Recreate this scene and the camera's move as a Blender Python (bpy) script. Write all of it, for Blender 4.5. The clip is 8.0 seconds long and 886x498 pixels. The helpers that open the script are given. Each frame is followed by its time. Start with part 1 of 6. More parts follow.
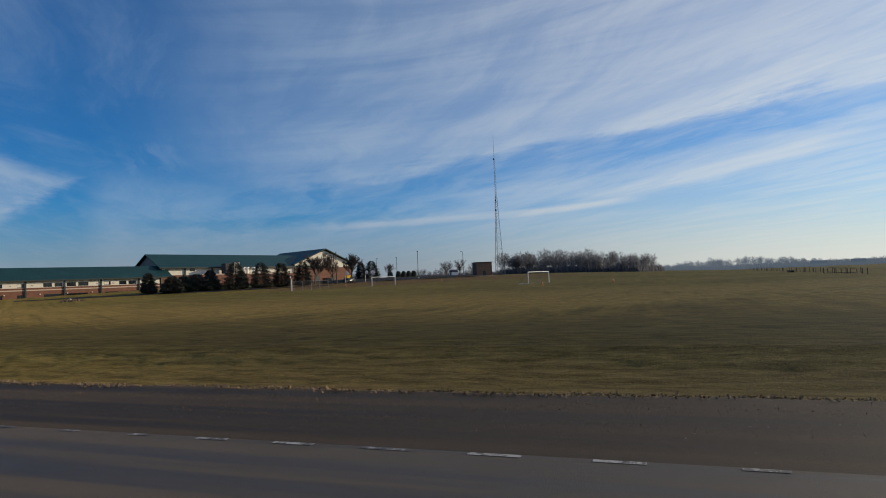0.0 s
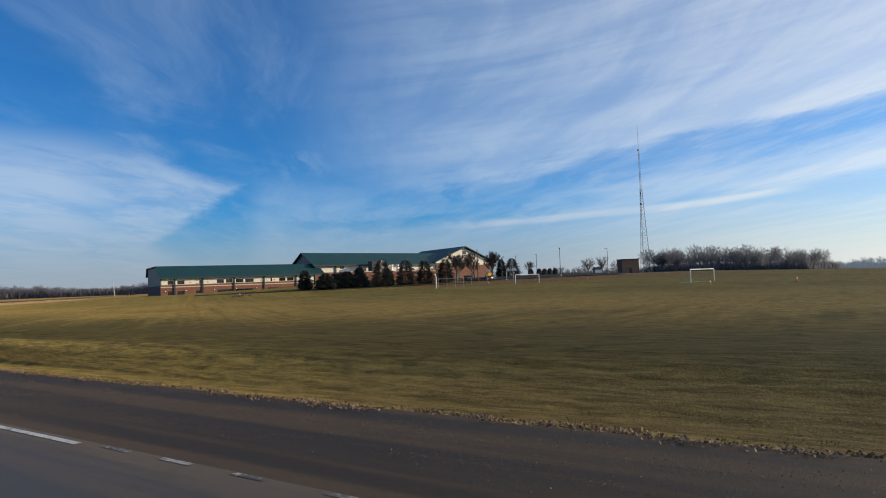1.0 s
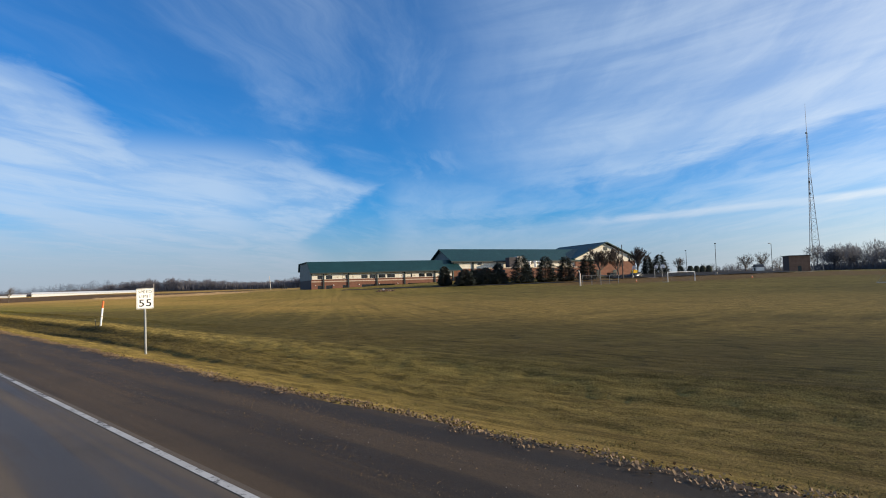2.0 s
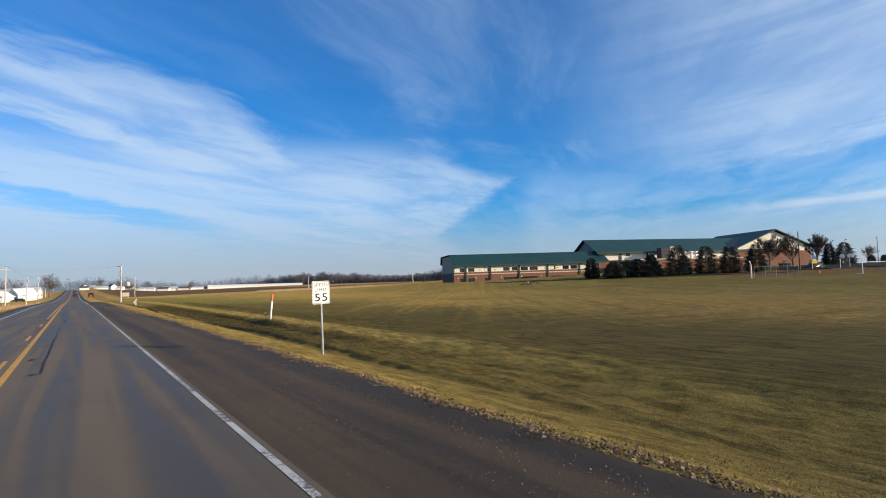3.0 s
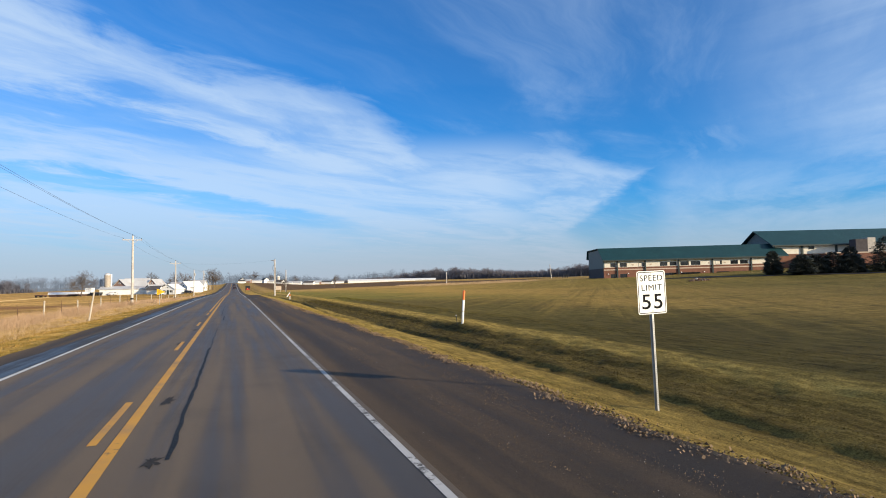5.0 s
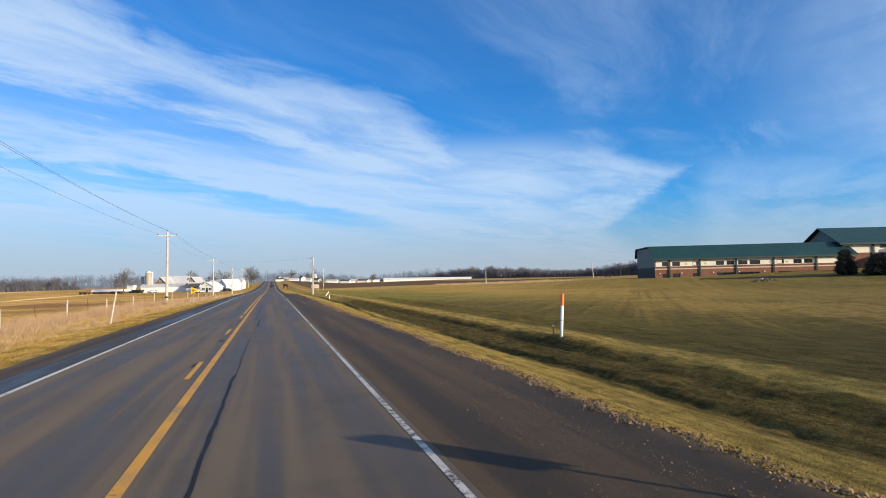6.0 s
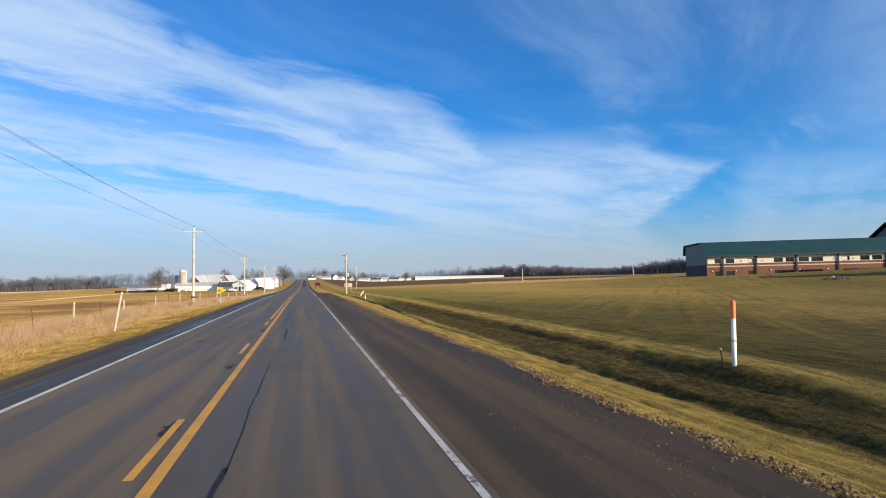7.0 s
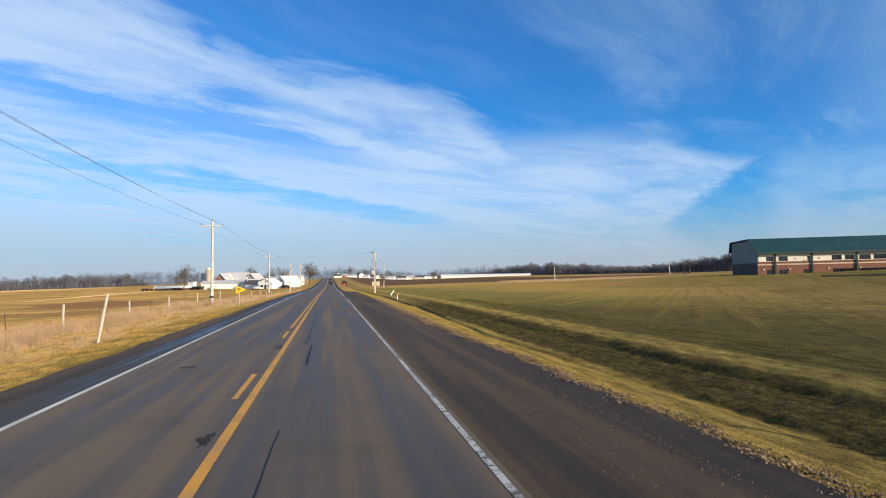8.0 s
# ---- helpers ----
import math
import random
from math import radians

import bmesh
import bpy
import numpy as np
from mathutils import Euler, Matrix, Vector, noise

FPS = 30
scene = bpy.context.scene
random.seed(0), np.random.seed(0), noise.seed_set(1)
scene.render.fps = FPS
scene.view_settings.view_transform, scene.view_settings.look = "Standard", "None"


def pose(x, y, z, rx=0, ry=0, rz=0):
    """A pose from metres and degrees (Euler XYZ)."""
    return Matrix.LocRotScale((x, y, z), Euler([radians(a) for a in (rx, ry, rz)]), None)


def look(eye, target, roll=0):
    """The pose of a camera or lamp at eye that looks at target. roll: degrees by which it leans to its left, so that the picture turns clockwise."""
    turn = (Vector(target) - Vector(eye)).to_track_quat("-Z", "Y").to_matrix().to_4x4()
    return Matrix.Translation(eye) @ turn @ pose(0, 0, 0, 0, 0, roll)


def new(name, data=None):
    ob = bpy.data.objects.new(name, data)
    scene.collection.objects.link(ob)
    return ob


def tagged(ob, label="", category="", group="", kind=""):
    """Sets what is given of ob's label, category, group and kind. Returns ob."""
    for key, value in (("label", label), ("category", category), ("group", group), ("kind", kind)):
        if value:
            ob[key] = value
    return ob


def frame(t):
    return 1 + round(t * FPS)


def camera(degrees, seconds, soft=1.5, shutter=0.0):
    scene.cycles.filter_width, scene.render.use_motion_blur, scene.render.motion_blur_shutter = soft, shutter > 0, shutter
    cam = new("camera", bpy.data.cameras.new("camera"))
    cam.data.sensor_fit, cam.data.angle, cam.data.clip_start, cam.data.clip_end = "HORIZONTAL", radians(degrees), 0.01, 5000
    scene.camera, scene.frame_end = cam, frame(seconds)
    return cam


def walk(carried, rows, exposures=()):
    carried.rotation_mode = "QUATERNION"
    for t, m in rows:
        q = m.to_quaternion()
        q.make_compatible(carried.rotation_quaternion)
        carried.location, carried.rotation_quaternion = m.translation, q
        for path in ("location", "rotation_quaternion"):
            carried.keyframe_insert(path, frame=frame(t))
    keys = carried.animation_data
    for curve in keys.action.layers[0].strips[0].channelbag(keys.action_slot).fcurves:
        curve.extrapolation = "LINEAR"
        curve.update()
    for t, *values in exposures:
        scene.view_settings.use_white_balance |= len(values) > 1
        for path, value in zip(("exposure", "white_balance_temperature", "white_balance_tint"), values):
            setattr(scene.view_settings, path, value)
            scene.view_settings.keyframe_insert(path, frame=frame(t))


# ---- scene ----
# camera and its way: out of a turn, then along the right-hand lane
cam = camera(74.0, 8.0, soft=1.0)
PATH = [
    (0, (-2.456, -41.274, 1.848), (-0.568, -40.622, 1.961), -2.4),
    (0.5, (-1.464, -39.361, 1.903), (0.341, -38.508, 2.025), -2.2),
    (1, (-0.57, -37.409, 1.948), (1.123, -36.351, 2.071), -2.1),
    (1.5, (0.161, -35.359, 2.001), (1.726, -34.12, 2.129), -1.6),
    (3, (1.559, -28.625, 2.072), (2.621, -26.934, 2.185), -1.5),
    (3.5, (1.698, -26.174, 2.105), (2.579, -24.382, 2.215), -1.1),
    (4, (1.656, -23.72, 2.107), (2.45, -21.887, 2.215), -1.1),
    (4.5, (1.66, -21.06, 2.104), (2.39, -19.201, 2.212), -1.1),
    (5, (1.592, -18.295, 2.114), (2.263, -16.414, 2.222), -1.1),
    (6.5, (1.74, -8.126, 2.226), (2.248, -6.194, 2.33), -0.8),
    (7, (1.779, -4.505, 2.253), (2.239, -2.561, 2.355), -0.9),
    (7.5, (1.703, -0.817, 2.233), (2.121, 1.136, 2.334), -0.9),
    (8, (1.651, 2.93, 2.33), (2.029, 4.891, 2.427), -0.8),
]
walk(cam, [(t, look(eye, aim, lean)) for t, eye, aim, lean in PATH],
     exposures=[(0, -0.25), (0.5, 0.0), (1.0, 0.14), (1.5, 0.27), (2.8, 0.41), (3.5, 0.45), (8, 0.5)])

# ---- sky, sun ----
SUN_AZ, SUN_EL = radians(138.5), radians(14.5)


def link(tree, a, b):
    tree.links.new(a, b)


def node(tree, kind, **sets):
    n = tree.nodes.new(kind)
    for k, v in sets.items():
        if k == "operation":
            n.operation = v
        elif k == "blend_type":
            n.blend_type = v
        elif k == "data_type":
            n.data_type = v
        elif k == "vector_type":
            n.vector_type = v
    return n


def fill(n, **values):
    for k, v in values.items():
        n.inputs[k.replace("_", " ")].default_value = v
    return n


def calc(tree, op, a, b=None, c=None, clamp=False):
    n = tree.nodes.new("ShaderNodeMath")
    n.operation, n.use_clamp = op, clamp
    for i, v in enumerate((a, b, c)):
        if v is None:
            continue
        if isinstance(v, (int, float)):
            n.inputs[i].default_value = v
        else:
            tree.links.new(v, n.inputs[i])
    return n.outputs[0]


def ramp(tree, value, lo, hi, a=0.0, b=1.0):
    n = tree.nodes.new("ShaderNodeMapRange")
    n.interpolation_type = "SMOOTHSTEP"
    for i, v in enumerate((lo, hi, a, b)):
        n.inputs[i + 1].default_value = v
    tree.links.new(value, n.inputs[0])
    return n.outputs[0]


def blend(tree, fac, a, b, mode="MIX"):
    n = tree.nodes.new("ShaderNodeMix")
    n.data_type, n.blend_type = "RGBA", mode
    for i, v in ((0, fac), (6, a), (7, b)):
        if isinstance(v, (int, float)):
            n.inputs[i].default_value = v
        elif isinstance(v, tuple):
            n.inputs[i].default_value = (*v[:3], 1)
        else:
            tree.links.new(v, n.inputs[i])
    return n.outputs[2]


def noise_of(tree, vector, scale, detail=4.0, rough=0.55, distort=0.0):
    n = tree.nodes.new("ShaderNodeTexNoise")
    n.inputs["Scale"].default_value = scale
    n.inputs["Detail"].default_value = detail
    n.inputs["Roughness"].default_value = rough
    n.inputs["Distortion"].default_value = distort
    if vector is not None:
        tree.links.new(vector, n.inputs["Vector"])
    return n.outputs[0]


def combine(tree, x, y, z):
    n = tree.nodes.new("ShaderNodeCombineXYZ")
    for i, v in enumerate((x, y, z)):
        if isinstance(v, (int, float)):
            n.inputs[i].default_value = v
        else:
            tree.links.new(v, n.inputs[i])
    return n.outputs[0]


world = bpy.data.worlds.new("winter_sky")
scene.world = world
world.use_nodes = True
wt = world.node_tree
wt.nodes.clear()
sky = wt.nodes.new("ShaderNodeTexSky")
sky.sky_type, sky.sun_disc = "NISHITA", False
sky.sun_elevation, sky.sun_rotation = SUN_EL, SUN_AZ
sky.altitude, sky.air_density, sky.dust_density, sky.ozone_density = 300, 1.0, 0.5, 2.0
geo = wt.nodes.new("ShaderNodeTexCoord")
sep = wt.nodes.new("ShaderNodeSeparateXYZ")
link(wt, geo.outputs["Generated"], sep.inputs[0])
dx, dy, dz = sep.outputs
# the layer of cirrus, seen as a flat sheet overhead; its streets run towards the north-east
up = calc(wt, "MAXIMUM", dz, 0.0)
low = calc(wt, "ADD", up, 0.035)
px, py = calc(wt, "DIVIDE", dx, low), calc(wt, "DIVIDE", dy, low)
along = calc(wt, "ADD", calc(wt, "MULTIPLY", px, 0.74), calc(wt, "MULTIPLY", py, 0.67))
across = calc(wt, "SUBTRACT", calc(wt, "MULTIPLY", px, 0.67), calc(wt, "MULTIPLY", py, 0.74))
bearing = calc(wt, "MULTIPLY", calc(wt, "ARCTAN2", dx, dy), 57.2958)
height = calc(wt, "MULTIPLY", calc(wt, "ARCSINE", up), 57.2958)
swirl = calc(wt, "MULTIPLY", calc(wt, "SUBTRACT", noise_of(wt, combine(wt, px, py, 0.0), 0.8, 3.0), 0.5), 0.55)
fibre = noise_of(wt, combine(wt, calc(wt, "ADD", across, swirl), calc(wt, "MULTIPLY", along, 0.22), 0.0), 2.3, 8.0, 0.62, 0.45)
tuft_c = noise_of(wt, combine(wt, calc(wt, "ADD", across, swirl), calc(wt, "MULTIPLY", along, 0.50), 3.0), 2.0, 9.0, 0.64, 0.3)
# flat bars low in the sky, with the tilt of the streets
bars_at = combine(wt, calc(wt, "MULTIPLY", bearing, 0.035), calc(wt, "ADD", calc(wt, "MULTIPLY", height, 0.36), calc(wt, "MULTIPLY", bearing, 0.045)), calc(wt, "MULTIPLY", swirl, 0.5))
bars = noise_of(wt, bars_at, 1.0, 7.0, 0.6, 0.5)
bars_s = noise_of(wt, combine(wt, calc(wt, "MULTIPLY", bearing, 0.03), calc(wt, "SUBTRACT", calc(wt, "MULTIPLY", height, 0.34), calc(wt, "MULTIPLY", bearing, 0.035)), 5.0), 1.0, 7.0, 0.6, 0.5)
south = ramp(wt, bearing, 36.0, 56.0)
bars = calc(wt, "ADD", calc(wt, "MULTIPLY", bars, calc(wt, "SUBTRACT", 1.0, south)), calc(wt, "MULTIPLY", bars_s, south))
torn = calc(wt, "ADD", calc(wt, "MULTIPLY", calc(wt, "SUBTRACT", tuft_c, 0.5), 9.0), calc(wt, "MULTIPLY", calc(wt, "SUBTRACT", bars, 0.5), 5.0))
torn = calc(wt, "MULTIPLY", torn, ramp(wt, height, 2.0, 16.0, 0.25, 1.0))
edge_h = calc(wt, "ADD", height, torn)


def outline(*knots):
    """A height in the sky, in degrees, over the bearing: straight runs between the knots."""
    n = wt.nodes.new("ShaderNodeValToRGB")
    els = n.color_ramp.elements
    for i, (a, h) in enumerate(knots):
        e = els[i] if i < 2 else els.new((a + 60) / 200)
        e.position, e.color = (a + 60) / 200, (h / 60 + 0.2,) * 3 + (1,)
    link(wt, calc(wt, "DIVIDE", calc(wt, "ADD", bearing, 60.0), 200.0), n.inputs[0])
    sp = wt.nodes.new("ShaderNodeSeparateColor")
    link(wt, n.outputs[0], sp.inputs[0])
    return calc(wt, "MULTIPLY", calc(wt, "SUBTRACT", sp.outputs[0], 0.2), 60.0)


def lane(centre, half, at=None):
    """1 on a lane of sky along an outline, fading to 0 at its half width."""
    gap = calc(wt, "ABSOLUTE", calc(wt, "SUBTRACT", at or edge_h, centre))
    return ramp(wt, gap, half * 0.15, half, 1.0, 0.0)


def span(a, b, c, d):
    return calc(wt, "MULTIPLY", ramp(wt, bearing, a, b), ramp(wt, bearing, c, d, 1.0, 0.0))


# the broad northern bank, a blue lane and a thin rift in it
north_top = outline((-60, 31), (-27, 26), (-17, 24.5), (-7, 20.5), (5, 19), (12, 17.2), (16, 14.5), (25, 9.8), (29, 7), (36, 2), (60, -10))
bank = ramp(wt, calc(wt, "SUBTRACT", north_top, edge_h), -1.2, 2.6)
rift = calc(wt, "MULTIPLY", lane(outline((-60, 19), (-27, 16.4), (-18, 14.8), (-9, 14.2), (-4, 13), (1, 11.8), (9, 11.6)), 2.1), span(-60.0, -50.0, -3.0, 9.0))
rift2 = calc(wt, "MULTIPLY", lane(outline((-40, 12), (-20, 9.9), (-5, 8.2), (7, 6.0), (16, 4.6)), 1.3), span(-34.0, -18.0, 6.0, 15.0))
bank = calc(wt, "SUBTRACT", bank, calc(wt, "ADD", calc(wt, "MULTIPLY", rift, 0.60), calc(wt, "MULTIPLY", rift2, 0.5)), clamp=True)
# the smaller bank that ends in a point
tip_top = outline((14, 6), (21, 9.8), (24, 12), (27, 13), (31, 12.8), (35.4, 11.3), (40.4, 9.9), (44, 4))
tip_low = outline((20, -9), (27, -6), (30, 2.4), (33, 4.9), (36, 7.0), (40.4, 9.9), (43, 14))
tip_at = calc(wt, "ADD", height, calc(wt, "MULTIPLY", torn, 0.45))
tip = calc(wt, "MINIMUM", calc(wt, "SUBTRACT", tip_top, tip_at), calc(wt, "SUBTRACT", tip_at, tip_low))
bank2 = calc(wt, "MULTIPLY", ramp(wt, tip, -0.3, 1.5), 0.86)
# veils to the south with their white and blue lanes, and one old contrail
veil_s = calc(wt, "MULTIPLY", calc(wt, "MAXIMUM", ramp(wt, bearing, 38.0, 64.0), calc(wt, "MULTIPLY", ramp(wt, bearing, 38.0, 42.0), ramp(wt, height, 13.0, 7.0, 0.0, 0.8))), ramp(wt, calc(wt, "ADD", fibre, calc(wt, "MULTIPLY", bars, 0.9)), 0.72, 1.20, 0.34, 0.66))
white_s = calc(wt, "MULTIPLY", lane(outline((44, 15), (52, 13.4), (61, 12), (72, 12.8), (83, 13.4), (96, 15.8), (106, 17), (130, 20)), 4.5), ramp(wt, bearing, 44.0, 60.0))
blue_s = calc(wt, "MULTIPLY", lane(outline((50, 7.4), (61, 8.5), (75, 10.2), (88, 11.6), (98, 12.8), (106, 13.8), (130, 16)), 2.2), span(46.0, 62.0, 104.0, 124.0))
blue_low = calc(wt, "MULTIPLY", lane(outline((38, 6.2), (50, 6.2), (58, 6.5), (66, 7.3), (80, 8.5)), 1.2), span(38.0, 46.0, 64.0, 76.0))
thin_at = calc(wt, "ADD", height, calc(wt, "MULTIPLY", torn, 0.10))
streak_s = calc(wt, "MULTIPLY", lane(outline((80, 6.9), (90, 8.0), (98, 9.2), (103, 9.9), (112, 11)), 0.9, thin_at), span(80.0, 90.0, 102.0, 110.0))
trail = calc(wt, "MULTIPLY", lane(outline((54, 5.7), (62, 5.8), (72, 6.1), (83, 6.5), (88, 6.9), (96, 7.3)), 0.50, thin_at), span(56.0, 64.0, 86.0, 92.0))
# faint wisps in the open blue
wisps = calc(wt, "MULTIPLY", ramp(wt, fibre, 0.36, 0.78, 0.03, 0.36), ramp(wt, bearing, 8.0, 34.0, 0.35, 1.0))
wisps = calc(wt, "MULTIPLY", wisps, calc(wt, "SUBTRACT", 1.0, calc(wt, "MULTIPLY", lane(outline((20, 17), (33, 14.2), (40, 13.2), (46, 16), (60, 30)), 3.0), 0.75)))
grain = calc(wt, "ADD", calc(wt, "MULTIPLY", tuft_c, 0.5), calc(wt, "ADD", calc(wt, "MULTIPLY", bars, 0.3), calc(wt, "MULTIPLY", fibre, 0.35)))
body = calc(wt, "MULTIPLY", calc(wt, "MAXIMUM", bank, bank2), ramp(wt, grain, 0.45, 0.68, 0.46, 0.96))
low_bars = calc(wt, "MULTIPLY", ramp(wt, bars, 0.34, 0.54, 0.52, 0.90), ramp(wt, height, 15.0, 10.0, 0.0, 1.0))
low_bars = calc(wt, "MULTIPLY", low_bars, ramp(wt, bearing, 24.0, 36.0, 1.0, 0.0))
cover = calc(wt, "MAXIMUM", calc(wt, "MAXIMUM", calc(wt, "MAXIMUM", body, wisps), veil_s), calc(wt, "MULTIPLY", low_bars, calc(wt, "SUBTRACT", 1.0, calc(wt, "MULTIPLY", rift2, 0.6))))
cover = calc(wt, "ADD", cover, calc(wt, "ADD", calc(wt, "MULTIPLY", white_s, 0.15), calc(wt, "ADD", calc(wt, "MULTIPLY", streak_s, 0.22), calc(wt, "MULTIPLY", trail, 0.42))))
cover = calc(wt, "SUBTRACT", cover, calc(wt, "ADD", calc(wt, "MULTIPLY", blue_s, 0.26), calc(wt, "MULTIPLY", blue_low, 0.22)), clamp=True)
cover = calc(wt, "MULTIPLY", calc(wt, "ADD", calc(wt, "MULTIPLY", cover, 0.88), 0.03), ramp(wt, up, 0.0, 0.12, 0.75, 1.0))
toward = wt.nodes.new("ShaderNodeVectorMath")
toward.operation = "DOT_PRODUCT"
link(wt, geo.outputs["Generated"], toward.inputs[0])
toward.inputs[1].default_value = (math.sin(SUN_AZ) * math.cos(SUN_EL), math.cos(SUN_AZ) * math.cos(SUN_EL), math.sin(SUN_EL))
toward_sun = toward.outputs["Value"]
veil = ramp(wt, toward_sun, -0.3, 0.7, 0.0, 0.07)
cover = calc(wt, "ADD", calc(wt, "MULTIPLY", cover, calc(wt, "SUBTRACT", 0.96, veil)), veil)
haze = ramp(wt, up, -0.01, 0.15, 0.95, 0.0)
tint = blend(wt, 1.0, sky.outputs[0], (0.12, 0.92, 1.75), "MULTIPLY")
near_sun = ramp(wt, toward.outputs["Value"], 0.2, 1.0, 0.0, 1.0)
cloud = blend(wt, near_sun, (5.45, 7.0, 9.0), (12.4, 12.5, 11.8))
far_side = blend(wt, ramp(wt, toward.outputs["Value"], -0.95, -0.4, 1.0, 0.0), (4.1, 4.65, 5.45), (4.3, 5.05, 6.05))
mist = blend(wt, near_sun, far_side, (12.5, 12.2, 11.0))
air = blend(wt, cover, tint, cloud)
air = blend(wt, haze, air, mist)
back = wt.nodes.new("ShaderNodeBackground")
back.inputs["Strength"].default_value = 0.076
link(wt, air, back.inputs["Color"])
out = wt.nodes.new("ShaderNodeOutputWorld")
link(wt, back.outputs[0], out.inputs["Surface"])

sun = new("sun", bpy.data.lights.new("sun", "SUN"))
sun.data.energy, sun.data.angle, sun.data.color = 5.0, radians(0.6), (1.0, 0.82, 0.58)
sun.matrix_world = look((math.sin(SUN_AZ) * 60, math.cos(SUN_AZ) * 60, math.tan(SUN_EL) * 60), (0, 0, 0))

# ---- materials ----
def material(name, base, rough=0.7, metal=0.0, spots=None, scale=6.0, spread=0.12, bump=0.0, bump_scale=40.0,
             spots_at=(0.5, 0.72), coords="Object", spec=0.35, per_piece=0.0):
    """A surface with grain at two scales, stains in a second colour and a fine relief."""
    m = bpy.data.materials.new(name)
    m.use_nodes = True
    t = m.node_tree
    bsdf = t.nodes["Principled BSDF"]
    bsdf.inputs["Roughness"].default_value = rough
    bsdf.inputs["Metallic"].default_value = metal
    bsdf.inputs["Specular IOR Level"].default_value = spec
    where = t.nodes.new("ShaderNodeTexCoord").outputs[coords]
    big = noise_of(t, where, scale, 4.0, 0.6)
    fine = noise_of(t, where, scale * 7.0, 4.0, 0.65)
    mixed = calc(t, "ADD", calc(t, "MULTIPLY", big, 0.6), calc(t, "MULTIPLY", fine, 0.4))
    value = ramp(t, mixed, 0.3, 0.7, 1.0 - spread, 1.0 + spread)
    if per_piece:
        info = t.nodes.new("ShaderNodeObjectInfo")
        value = calc(t, "MULTIPLY", value, ramp(t, info.outputs["Random"], 0.0, 1.0, 1 - per_piece, 1 + per_piece))
    colour = blend(t, 1.0, base, combine(t, value, value, value), "MULTIPLY")
    if spots:
        colour = blend(t, ramp(t, noise_of(t, where, scale * 0.6, 6.0, 0.7), *spots_at), colour, spots)
    link(t, colour, bsdf.inputs["Base Color"])
    link(t, ramp(t, fine, 0.3, 0.7, max(0.05, rough - 0.1), min(1.0, rough + 0.1)), bsdf.inputs["Roughness"])
    if bump:
        b = t.nodes.new("ShaderNodeBump")
        b.inputs["Strength"].default_value, b.inputs["Distance"].default_value = bump, 0.02
        link(t, noise_of(t, where, bump_scale, 5.0, 0.7), b.inputs["Height"])
        link(t, b.outputs[0], bsdf.inputs["Normal"])
    return m


